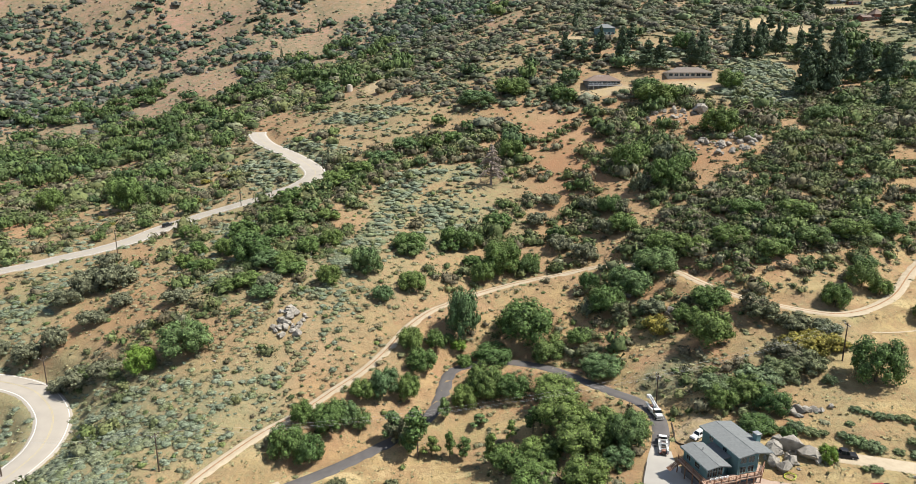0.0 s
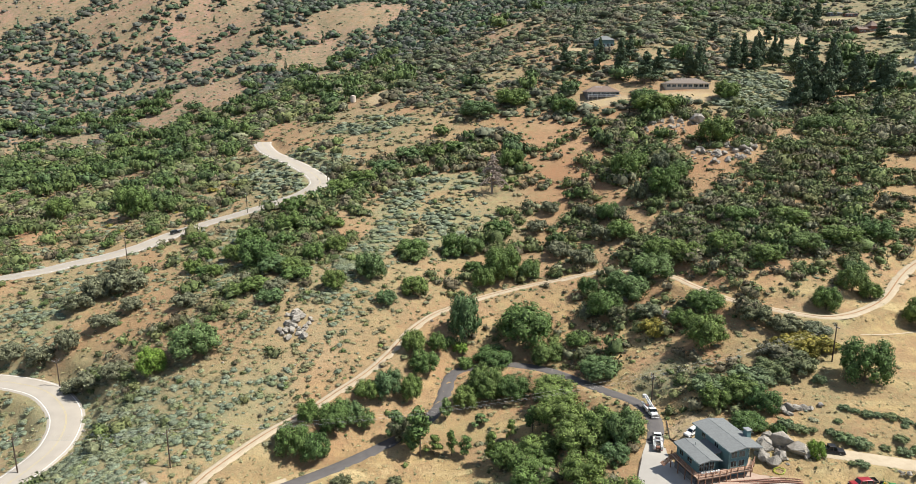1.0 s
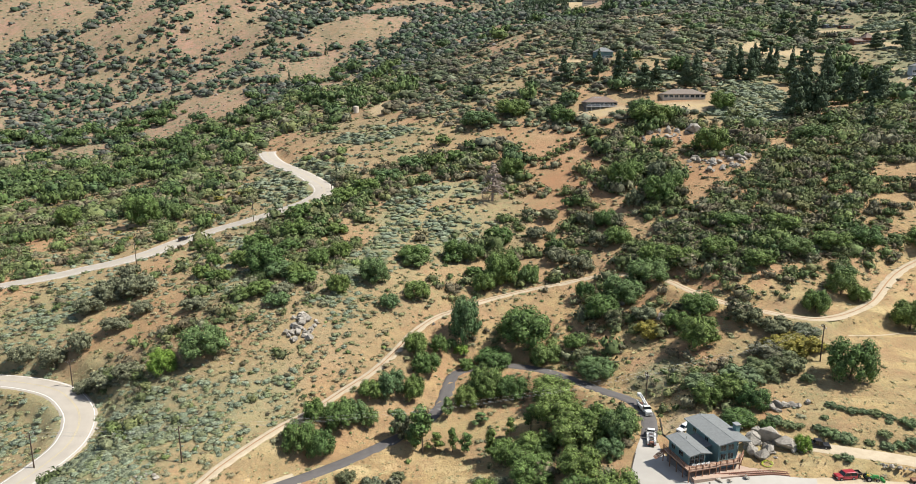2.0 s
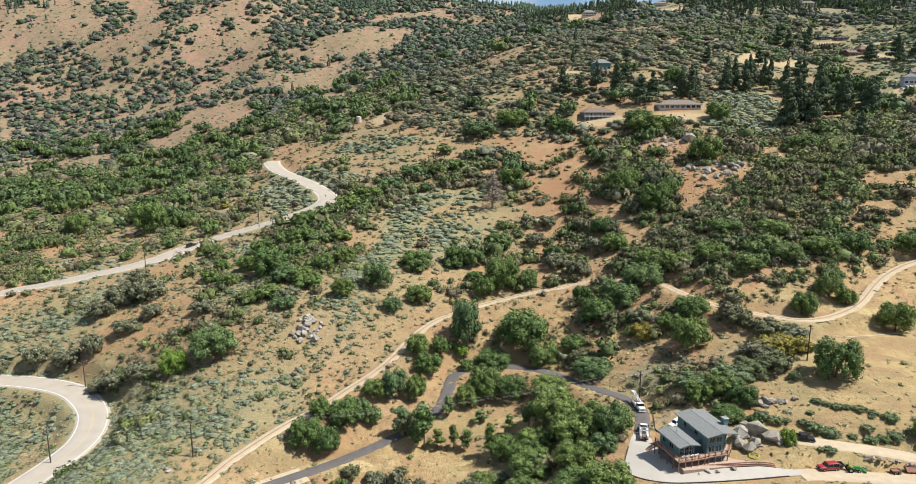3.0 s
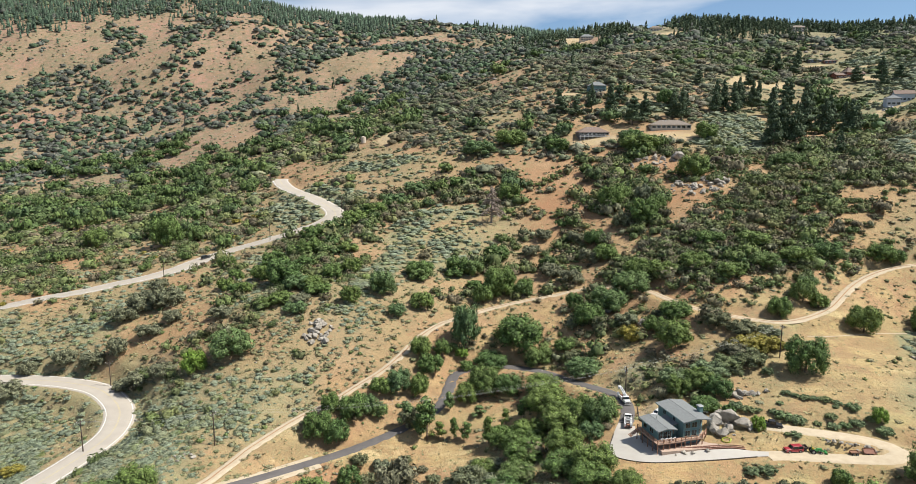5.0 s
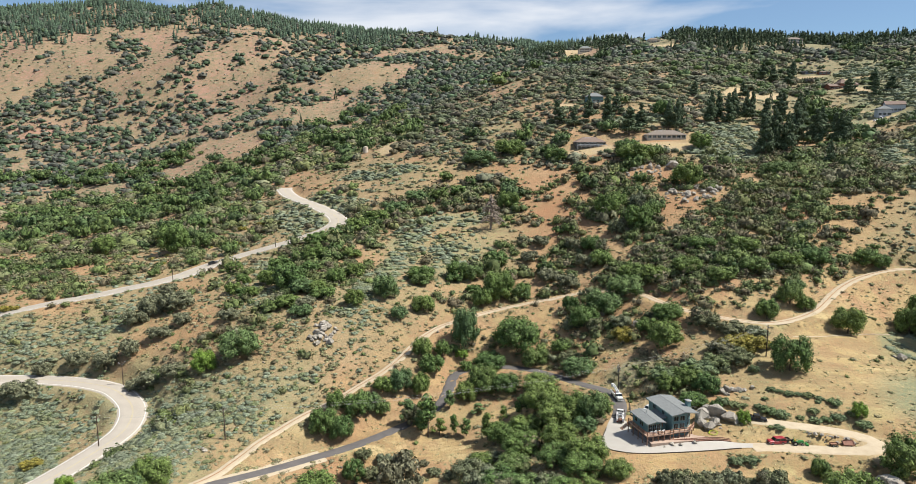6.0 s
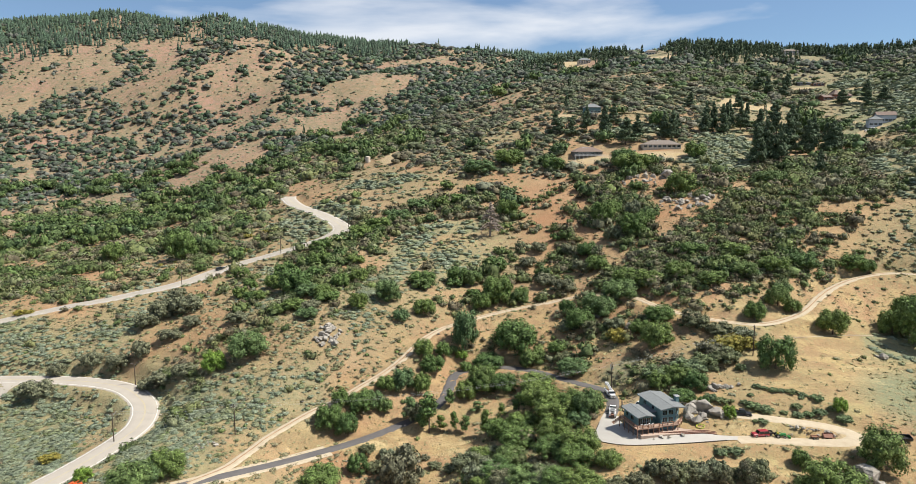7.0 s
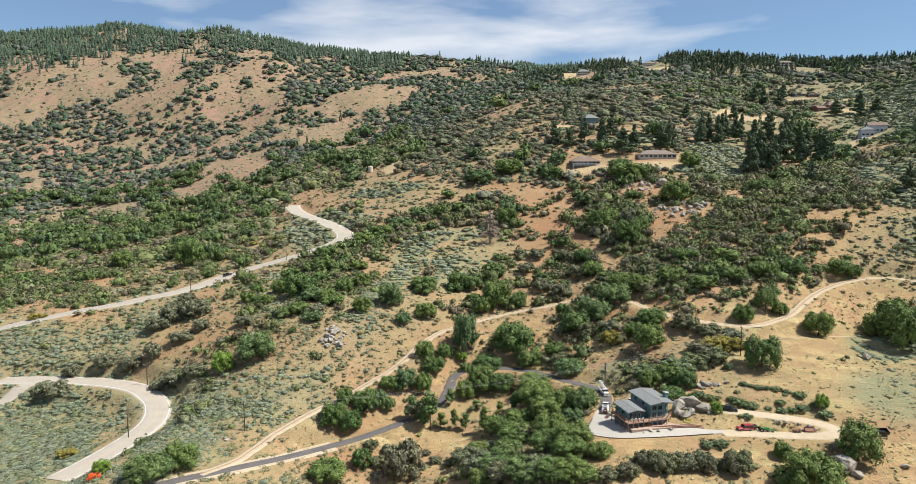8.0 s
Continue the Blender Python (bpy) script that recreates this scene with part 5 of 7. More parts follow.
pines = [tree_kind("pine_tree", "pine", PINE_NEAR, "tall dark green pine with layered boughs", "tree", 96 + k, "pines of the upper slope") for k in range(4)]
grow(pines, PINES, 71, 1.2, 1.0, 9)
grow(pines, PINES_EAST, 72, 1.25, 1.0, 9)
grow(pines, PINES_UPPER, 76, 1.2, 1.0, 9)
discard(pines)
cypress = [tree_kind("cypress", "slender", PINE_NEAR, "narrow dark cypress in a row beside the lodge", "tree", 101, "row of cypresses")]
grow(cypress, CYPRESSES, 77, 1.0, 1.0, 20)
discard(cypress)


# pine woods along the crests
def far_pine(rng):
    """A small ragged pine of stacked skirts, radius and height one."""
    vs, fs, n = [], [], 0
    k = np.arange(5)
    for z, r in ((0.10, 1.0), (0.32, 0.85), (0.54, 0.62), (0.76, 0.36)):
        a = k * 1.2566 + rng.rand() * 6
        rr = r * (0.6 + 0.6 * rng.rand(5))
        ring = np.stack([np.cos(a) * rr, np.sin(a) * rr, z + 0.07 * (rng.rand(5) - 0.5)], 1)
        vs.append(np.concatenate([ring, [[0.08 * rng.randn(), 0.08 * rng.randn(), min(1.0, z + 0.38)]]]))
        fs.append(np.stack([k, (k + 1) % 5, k * 0 + 5], 1) + n)
        n += 6
    return np.concatenate(vs), np.concatenate(fs)


def ragged_pine(rng):
    """A pine of loose boughs round a thin stem, radius and height one."""
    n = 48
    z = 0.12 + 0.86 * rng.rand(n) ** 0.85
    a = rng.rand(n) * 6.283
    out = np.clip(1.12 - z, 0.06, 0.85) * (0.45 + 0.6 * rng.rand(n))
    d = np.stack([np.cos(a), np.sin(a), 0 * a], 1)
    side = np.stack([-np.sin(a), np.cos(a), 0 * a], 1) * (0.15 + 0.16 * rng.rand(n))[:, None]
    side[:, 2] = 0.09 * rng.randn(n)
    root = d * (out * 0.15)[:, None] + np.stack([0 * a, 0 * a, z], 1)
    tip = d * out[:, None] + np.stack([0 * a, 0 * a, z - 0.05 - 0.06 * rng.rand(n)], 1)
    mid = (root + tip) / 2
    v = np.stack([root, mid - side, tip, mid + side + (0, 0, 0.02)], 1).reshape(-1, 3)
    i = np.arange(n) * 4
    f = np.concatenate([np.stack([i, i + 1, i + 2], 1), np.stack([i, i + 2, i + 3], 1)])
    stem = np.array([[0.05, 0, -0.05], [-0.03, 0.05, -0.05], [-0.03, -0.05, -0.05], [0, 0, 1.0]])
    return np.concatenate([v, stem]), np.concatenate([f, np.array([[0, 1, 3], [1, 2, 3], [2, 0, 3]]) + 4 * n])


WOOD = [far_pine(rng) for _ in range(6)]
TALL_WOOD = [ragged_pine(rng) for _ in range(6)]
x, y = spread(rng, 12000, 560, 2050)
x2, y2 = spread(rng, 8500, 1380, 1860)
x3, y3 = spread(rng, 3500, 820, 1250)
x, y = np.r_[x, x2, x3[x3 > 0]], np.r_[y, y2, y3[x3 > 0]]
wood = on_fan(PINE_CELLS, x, y) * (0.95 + 0.4 * fractal(x, y, 110, 3, 41)) * np.where(y < 800, 0.45, 1.0) + 0.005
keep = (rng.rand(len(x)) < np.clip(wood, 0, 1) * 0.95 * open_ground(x, y)) & (y > 520)
x, y = x[keep], y[keep]
h = (9 + 8 * rng.rand(len(x))) * (1 + 0.25 * np.clip((y - 900) / 500, 0, 1))
for part_of, shapes, leaf, wide, seed in ((y < 1150, TALL_WOOD, PINE_NEAR, 1.25, 44), (y >= 1150, WOOD, PINE, 0.95, 43)):
    k = np.where(part_of)[0]
    planted("pine_woods", shapes, x[k], y[k], h[k] * wide * (0.18 + 0.10 * rng.rand(len(k))), h[k], leaf, "dark pine woods along the mountain crest", "trees", seed, 0.02)


# ---- built things ----
TEAL = material("teal_painted_siding", (0.115, 0.20, 0.205), 0.8, second=(0.095, 0.17, 0.175), scale=0.8, amount=0.4, bump=0.2, bump_scale=6)
TEAL_TRIM = material("grey_teal_trim", (0.20, 0.27, 0.27), 0.7, scale=2, amount=0.3)
SHINGLE = material("grey_asphalt_shingles", (0.185, 0.195, 0.195), 0.95, second=(0.14, 0.15, 0.15), scale=1.6, amount=0.5, bump=0.5, bump_scale=9)
SHINGLE_BROWN = material("brown_shingles", (0.20, 0.15, 0.125), 0.95, second=(0.15, 0.11, 0.09), scale=1.6, amount=0.5, bump=0.5, bump_scale=9)
SHINGLE_TAN = material("tan_shingles", (0.20, 0.168, 0.14), 0.95, second=(0.16, 0.135, 0.115), scale=1.2, amount=0.5, bump=0.5, bump_scale=9)
REDWOOD = material("weathered_redwood", (0.27, 0.145, 0.09), 0.85, second=(0.19, 0.10, 0.065), scale=3, amount=0.5, bump=0.4, bump_scale=10)
TIMBER = material("dark_treated_timber", (0.075, 0.06, 0.048), 0.9, second=(0.05, 0.04, 0.033), scale=3, amount=0.5, bump=0.4, bump_scale=10)
POLEWOOD = material("creosoted_pole_wood", (0.085, 0.060, 0.045), 0.9, second=(0.06, 0.043, 0.033), scale=4, amount=0.5, bump=0.4, bump_scale=12)
GLASS = material("dark_window_glass", (0.015, 0.02, 0.022), 0.06, spec=0.6, scale=1, amount=0.2)
WHITE = material("white_vehicle_paint", (0.64, 0.64, 0.63), 0.35, second=(0.55, 0.55, 0.54), scale=2, amount=0.3, spec=0.5)
STUCCO = material("cream_stucco", (0.52, 0.46, 0.38), 0.9, second=(0.45, 0.40, 0.33), scale=0.7, amount=0.4, bump=0.2)
SIDING_BLUE = material("blue_grey_siding", (0.44, 0.47, 0.52), 0.8, second=(0.38, 0.41, 0.46), scale=0.7, amount=0.4)
# Dark grey; on the hilltop house it stands for porch shade under the eaves.
SIDING_DARK_SHADE = material("dark_and_shaded_grey_siding", (0.15, 0.145, 0.15), 0.8, second=(0.12, 0.115, 0.12), scale=0.7, amount=0.4)
SIDING_RED = material("red_brown_siding", (0.22, 0.085, 0.06), 0.8, second=(0.17, 0.07, 0.05), scale=0.7, amount=0.4)
RED = material("deep_red_vehicle_paint", (0.28, 0.022, 0.028), 0.35, scale=2, amount=0.2, spec=0.5)
BLACK = material("black_vehicle_paint", (0.018, 0.018, 0.02), 0.35, scale=2, amount=0.2, spec=0.5)
SILVER = material("silver_vehicle_paint", (0.42, 0.43, 0.44), 0.35, metal=0.4, scale=2, amount=0.2)
GREEN = material("green_tractor_paint", (0.03, 0.20, 0.045), 0.45, scale=2, amount=0.3)
YELLOW = material("yellow_machine_paint", (0.62, 0.42, 0.03), 0.5, scale=2, amount=0.3)
ORANGE = material("orange_machine_paint", (0.60, 0.11, 0.03), 0.5, scale=2, amount=0.3)
RUBBER = material("black_rubber", (0.02, 0.02, 0.02), 0.9, scale=2, amount=0.3)
STEEL = material("galvanised_steel", (0.42, 0.43, 0.43), 0.5, metal=0.7, scale=3, amount=0.3)
WIRE = material("aluminium_wire", (0.55, 0.55, 0.53), 0.45, metal=0.6, scale=3, amount=0.2)
BRICK = material("red_block_wall", (0.26, 0.135, 0.095), 0.9, second=(0.19, 0.10, 0.075), scale=2, amount=0.5, bump=0.5, bump_scale=10)
TERRACE = material("pinkish_paving", (0.40, 0.30, 0.235), 0.9, second=(0.32, 0.24, 0.19), scale=1.2, amount=0.5, bump=0.4, bump_scale=8)
DECKING = material("sun_faded_decking", (0.40, 0.285, 0.215), 0.9, second=(0.33, 0.22, 0.165), scale=2, amount=0.5, bump=0.3, bump_scale=10)
RED_LAMP = material("red_lamp_glass", (0.35, 0.01, 0.01), 0.2)
PALE_LAMP = material("clear_lamp_glass", (0.6, 0.6, 0.58), 0.15)
HOSE = material("yellow_green_hose", (0.45, 0.50, 0.06), 0.5)


def slab(bm, x0, x1, y0, y1, z0, z1, top=(1, 1), shift=(0, 0), bevel=0.0):
    """A box, its top scaled about its middle and shifted, with softened edges."""
    cx, cy, hx, hy = (x0 + x1) / 2, (y0 + y1) / 2, (x1 - x0) / 2, (y1 - y0) / 2
    lo = [bm.verts.new((cx + sx * hx, cy + sy * hy, z0)) for sx, sy in ((-1, -1), (1, -1), (1, 1), (-1, 1))]
    hi = [bm.verts.new((cx + shift[0] + sx * hx * top[0], cy + shift[1] + sy * hy * top[1], z1)) for sx, sy in ((-1, -1), (1, -1), (1, 1), (-1, 1))]
    fs = [bm.faces.new(lo[::-1]), bm.faces.new(hi)]
    for k in range(4):
        fs.append(bm.faces.new((lo[k], lo[(k + 1) % 4], hi[(k + 1) % 4], hi[k])))
    if bevel:
        es = list({e for f in fs for e in f.edges})
        bmesh.ops.bevel(bm, geom=es, offset=bevel, segments=1, affect="EDGES")
    return bm


def box(*a, **k):
    return slab(bmesh.new(), *a, **k)


def poly(points, z0, z1):
    """An upright prism over a plan."""
    bm = bmesh.new()
    lo = [bm.verts.new((x, y, z0)) for x, y in points]
    hi = [bm.verts.new((x, y, z1)) for x, y in points]
    n = len(points)
    bm.faces.new(lo[::-1])
    bm.faces.new(hi)
    for k in range(n):
        bm.faces.new((lo[k], lo[(k + 1) % n], hi[(k + 1) % n], hi[k]))
    return bm


def gable(x0, x1, y0, y1, z0, rise):
    """The triangular gable walls under a roof whose ridge runs along y."""
    bm = bmesh.new()
    xm = (x0 + x1) / 2
    a = [bm.verts.new(p) for p in ((x0, y0, z0), (x1, y0, z0), (xm, y0, z0 + rise), (x0, y1, z0), (x1, y1, z0), (xm, y1, z0 + rise))]
    for f in ((0, 1, 2), (5, 4, 3), (0, 2, 5, 3), (1, 4, 5, 2), (0, 3, 4, 1)):
        bm.faces.new([a[k] for k in f])
    return bm


def slope(x0, z0, x1, z1, y0, y1, thick=0.22):
    """One roof slope from the eave (x0, z0) to the ridge (x1, z1)."""
    bm = bmesh.new()
    v = [bm.verts.new(p) for p in ((x0, y0, z0), (x1, y0, z1), (x1, y1, z1), (x0, y1, z0), (x0, y0, z0 + thick), (x1, y0, z1 + thick), (x1, y1, z1 + thick), (x0, y1, z0 + thick))]
    for f in ((3, 2, 1, 0), (4, 5, 6, 7), (0, 1, 5, 4), (1, 2, 6, 5), (2, 3, 7, 6), (3, 0, 4, 7)):
        bm.faces.new([v[k] for k in f])
    return bm


def hip(x0, x1, y0, y1, z0, rise, over=0.6, thick=0.2):
    """A hipped roof whose ridge runs along x."""
    bm = bmesh.new()
    x0, x1, y0, y1 = x0 - over, x1 + over, y0 - over, y1 + over
    ym, inset = (y0 + y1) / 2, (y1 - y0) / 2
    pts = [(x0, y0, z0), (x1, y0, z0), (x1, y1, z0), (x0, y1, z0), (x0, y0, z0 + thick), (x1, y0, z0 + thick), (x1, y1, z0 + thick), (x0, y1, z0 + thick), (x0 + inset, ym, z0 + rise), (x1 - inset, ym, z0 + rise)]
    v = [bm.verts.new(p) for p in pts]
    for f in ((3, 2, 1, 0), (0, 1, 5, 4), (1, 2, 6, 5), (2, 3, 7, 6), (3, 0, 4, 7), (4, 5, 9, 8), (5, 6, 9), (6, 7, 8, 9), (7, 4, 8)):
        bm.faces.new([v[k] for k in f])
    return bm


def window(parent, x, y, z, w, h, turn=0.0, frame_mat=None):
    """A window standing at its lower middle in a wall that faces -y before the turn."""
    m = pose(x, y, z, 0, 0, turn)
    bm = bmesh.new()
    t = 0.09
    slab(bm, -w / 2 - t, w / 2 + t, -0.07, 0.03, -t, 0)
    slab(bm, -w / 2 - t, w / 2 + t, -0.07, 0.03, h, h + t)
    slab(bm, -w / 2 - t, -w / 2, -0.07, 0.03, 0, h)
    slab(bm, w / 2, w / 2 + t, -0.07, 0.03, 0, h)
    slab(bm, -0.03, 0.03, -0.06, 0.03, 0, h)
    bm.transform(m)
    ob = part("window", bm, frame_mat or TEAL_TRIM, parent)
    g = box(-w / 2, w / 2, -0.03, 0.02, 0, h)
    g.transform(m)
    part("pane", g, GLASS, ob, "dark reflecting window pane")
    return ob


# the teal house, on its own axes: x along the front, y to the back
HOUSE = (57.3, 147.2, 0.0)
HOUSE_TURN = 14.8


def teal_house():
    z0 = gz(55, 146) - 0.1
    h = thing("house", pose(HOUSE[0], HOUSE[1], z0, 0, 0, HOUSE_TURN), "teal hillside house with grey shingle gables and decks", "house")
    plan = [(0.5, 0.7), (5.0, 0.7), (7.4, 3.0), (7.4, 12.6), (0.5, 12.6)]
    wall = part("wall", poly(plan, -1.0, 6.9), TEAL, h, "teal painted siding of the tall block")
    part("gable", gable(0.3, 7.7, 0.7, 12.6, 6.87, 0.66), TEAL, h)
    roof = part("roof", slope(-0.1, 6.95, 3.95, 7.55, -0.2, 13.1), SHINGLE, h, "grey asphalt shingle roof")
    part("roof", slope(8.0, 6.95, 3.95, 7.55, -0.2, 13.1), SHINGLE, h, "grey asphalt shingle roof")
    part("ridge_cap", box(3.80, 4.10, -0.22, 13.12, 7.72, 7.80, bevel=0.03), SHINGLE, h)
    for xs in ((-0.15, -0.07), (7.97, 8.05)):
        part("fascia", box(xs[0], xs[1], -0.22, 13.12, 6.87, 7.15), TEAL_TRIM, h)
    ch = part("chimney", box(7.35, 8.45, 4.2, 5.4, -0.5, 8.7, bevel=0.04), TEAL, h, "teal boxed chimney")
    part("cap", box(7.2, 8.6, 4.05, 5.55, 8.7, 8.9, bevel=0.03), STEEL, ch)
    for zz, hh in ((5.2, 1.3), (3.0, 1.4)):
        for xx in (1.7, 3.6):
            window(h, xx, 0.7, zz, 1.35, hh)
    for zz in (5.15, 2.95):
        for s in (0.28, 0.72):
            window(h, 5.0 + 2.4 * s, 0.7 + 2.3 * s, zz, 1.25, 1.5, math.degrees(math.atan2(2.3, 2.4)))
    for yy in (5.0, 9.5):
        window(h, 0.5, yy, 5.3, 1.2, 1.2, -90)
        window(h, 7.4, yy + 1.5, 5.3, 1.2, 1.2, 90)
    # paved terrace under the deck
    part("terrace", poly([(-6.9, -1.7), (0.0, -2.3), (6.0, -2.9), (11.5, -3.6), (12.2, -2.6), (8.6, 1.9), (7.3, 2.9), (5.0, 0.75), (0.45, 0.75), (0.45, 1.45), (-6.45, 1.45)], -0.8, 0.85), TERRACE, h, "pinkish paved terrace under the deck")
    # Base wall coloured dark to hold the shade below the deck.
    part("plinth", poly([(-6.9, 8.8), (-6.9, 1.3), (0.3, 1.3), (0.3, 0.6), (5.1, 0.6), (7.5, 2.9), (7.5, 5.0), (0.2, 8.8)], -0.8, 1.0), SIDING_DARK_SHADE, h, "base wall darkened for the shade below the deck")
    # lower wing
    part("wall", poly([(-6.5, 1.4), (-2.2, 1.4), (-2.2, 9.0), (-6.5, 9.0)], -1.0, 5.25), TEAL, h, "teal painted siding of the lower wing")
    part("gable", gable(-6.7, -2.0, 1.4, 9.0, 5.22, 0.48), TEAL, h)
    part("roof", slope(-7.15, 5.18, -4.35, 5.70, 0.1, 9.5), SHINGLE, h, "grey asphalt shingle roof")
    part("roof", slope(-1.55, 5.18, -4.35, 5.70, 0.1, 9.5), SHINGLE, h, "grey asphalt shingle roof")
    part("ridge_cap", box(-4.47, -4.23, 0.08, 9.52, 5.88, 5.95, bevel=0.02), SHINGLE, h)
    part("vent_pipe", box(-4.0, -3.85, 6.2, 6.35, 5.7, 6.6), STEEL, h)
    part("fascia", box(-7.2, -7.12, 0.08, 9.52, 5.04, 5.34), TEAL_TRIM, h)
    part("wall", poly([(-2.2, 3.6), (0.6, 3.6), (0.6, 8.6), (-2.2, 8.6)], -1.0, 4.9), TEAL, h, "teal siding of the link between the blocks")
    part("roof", slope(-2.3, 4.85, 0.55, 5.3, 3.0, 8.8), SHINGLE, h)
    for xx in (-5.6, -4.35, -3.1):
        window(h, xx, 1.4, 2.8, 1.0, 1.8)
    window(h, -6.5, 4.2, 3.4, 1.6, 1.2, -90)
    window(h, -6.5, 7.2, 3.4, 1.3, 1.2, -90)
    part("door", box(-1.3, -0.4, 3.52, 3.6, 2.62, 4.65, bevel=0.02), REDWOOD, h, "brown timber door")
    # deck round the wing and across the front
    deck = part("deck", poly([(-7.8, 9.2), (-7.8, -0.9), (-0.9, -0.9), (0.2, -0.6), (5.4, -0.6), (8.4, 2.2), (7.5, 2.9), (5.0, 0.66), (0.45, 0.66), (0.45, 1.36), (-6.55, 1.36), (-6.55, 9.2)], 2.42, 2.60), DECKING, h, "sun-faded redwood deck on posts")
    edge = [(-7.7, 9.1), (-7.7, 6.4), (-7.7, 3.8), (-7.7, 1.4), (-7.7, -0.8), (-6.0, -0.8), (-4.3, -0.8), (-2.6, -0.8), (-0.9, -0.8), (0.3, -0.5), (2.0, -0.5), (3.7, -0.5), (5.3, -0.5), (6.8, 0.85), (8.3, 2.2)]
    for k, (px, py) in enumerate(edge):
        part("post", box(px - 0.09, px + 0.09, py - 0.09, py + 0.09, -0.6, 3.6), REDWOOD, deck)
        if k:
            qx, qy = edge[k - 1]
            length, a = math.hypot(px - qx, py - qy), math.degrees(math.atan2(py - qy, px - qx))
            for zz, tall in ((3.52, 0.08), (3.2, 0.05), (2.9, 0.05)):
                bm = box(0, length, -0.05, 0.05, zz, zz + tall)
                bm.transform(pose(qx, qy, 0, 0, 0, a))
                part("rail", bm, REDWOOD, deck)
            bm = box(0, length, -0.05, 0.05, 2.22, 2.42)
            bm.transform(pose(qx, qy, 0, 0, 0, a))
            part("joist", bm, REDWOOD, deck)
    for k in range(9):
        part("step", box(-7.8 - 0.28 * k - 0.3, -7.8 - 0.28 * k, 7.8, 9.2, 2.42 - 0.17 * (k + 1), 2.52 - 0.17 * (k + 1)), REDWOOD, deck)
    return h


teal_house()


def deck_seat(x, y, turn):
    c, s = math.cos(radians(HOUSE_TURN)), math.sin(radians(HOUSE_TURN))
    wx, wy = HOUSE[0] + x * c - y * s, HOUSE[1] + x * s + y * c
    t = thing("patio_chair", pose(wx, wy, gz(55, 146) - 0.1 + 2.6, 0, 0, HOUSE_TURN + turn), "white patio chair standing on the redwood deck", "chair", "patio chairs")
    part("seat", box(-0.3, 0.3, -0.3, 0.3, 0.38, 0.46, bevel=0.02), WHITE, t)
    part("backrest", box(-0.3, 0.3, 0.24, 0.32, 0.46, 0.95, bevel=0.02), WHITE, t)
    for sx in (-0.25, 0.25):
        for sy in (-0.25, 0.25):
            part("leg", box(sx - 0.03, sx + 0.03, sy - 0.03, sy + 0.03, 0, 0.38), WHITE, t)


for k in range(4):
    deck_seat(-5.9 + 1.15 * k, 0.25, 170 + 8 * k)

# concrete apron between its outer and inner edge
APRON_OUT = [(45.8, 166.3), (42.8, 159.9), (39.9, 152.2), (39.5, 148.0), (40.6, 144.8), (44.1, 142.0), (48.4, 140.7), (53.9, 140.6), (60.6, 141.0), (67.4, 141.7), (74.3, 142.5), (77.2, 142.7)]
APRON_IN = [(49.5, 163.5), (48.9, 159.4), (48.9, 155.1), (49.6, 150.9), (50.6, 148.0), (51.5, 146.1), (54.6, 145.5), (57.9, 145.3), (62.3, 145.5), (67.1, 145.7), (72.9, 145.7), (78.3, 145.0)]


def drape(a, b, name, mat, lift, cols=9):
    a, b = curve_through(a, 0.8), curve_through(b, 0.8)
    n = 90
    def even(p):
        d = np.r_[0, np.cumsum(np.linalg.norm(np.diff(p, axis=0), axis=1))]
        s = np.linspace(0, d[-1], n)
        return np.stack([np.interp(s, d, p[:, 0]), np.interp(s, d, p[:, 1])], 1)
    a, b = even(a), even(b)
    pts = a[:, None] + (b - a)[:, None] * np.linspace(0, 1, cols)[None, :, None]
    z = ground(pts[..., 0], pts[..., 1]) + lift
    v = np.concatenate([pts, z[..., None]], 2).reshape(-1, 3)
    i = (np.arange(n - 1)[:, None] * cols + np.arange(cols - 1)[None]).ravel()
    return fast_mesh(name, v, np.stack([i, i + cols, i + cols + 1, i + 1], 1), [mat], True)


tagged(new("pavement", drape(APRON_OUT, APRON_IN, "pavement", CONCRETE, 0.16)), "pale concrete apron curving round the teal house", "concrete apron", kind="structure")


def low_wall(name, line, height, thick, mat, label, category, sunk=0.3):
    bm = bmesh.new()
    d = np.gradient(line, axis=0)
    nrm = np.stack([-d[:, 1], d[:, 0]], 1) / np.linalg.norm(d, axis=1)[:, None] * thick / 2
    z = smooth(ground(line[:, 0], line[:, 1]), 6)
    rings = []
    for p, q, h in zip(line, nrm, z):
        rings.append([bm.verts.new((*(p - q), h - sunk)), bm.verts.new((*(p + q), h - sunk)), bm.verts.new((*(p + q), h + height)), bm.verts.new((*(p - q), h + height))])
    for r, s in zip(rings, rings[1:]):
        for k in range(4):
            bm.faces.new((r[k], r[(k + 1) % 4], s[(k + 1) % 4], s[k]))
    bm.faces.new(rings[0][::-1])
    bm.faces.new(rings[-1])
    me = bpy.data.meshes.new(name)
    bm.to_mesh(me)
    bm.free()
    me.materials.append(mat)
    return tagged(new(name, me), label, category, kind="structure")


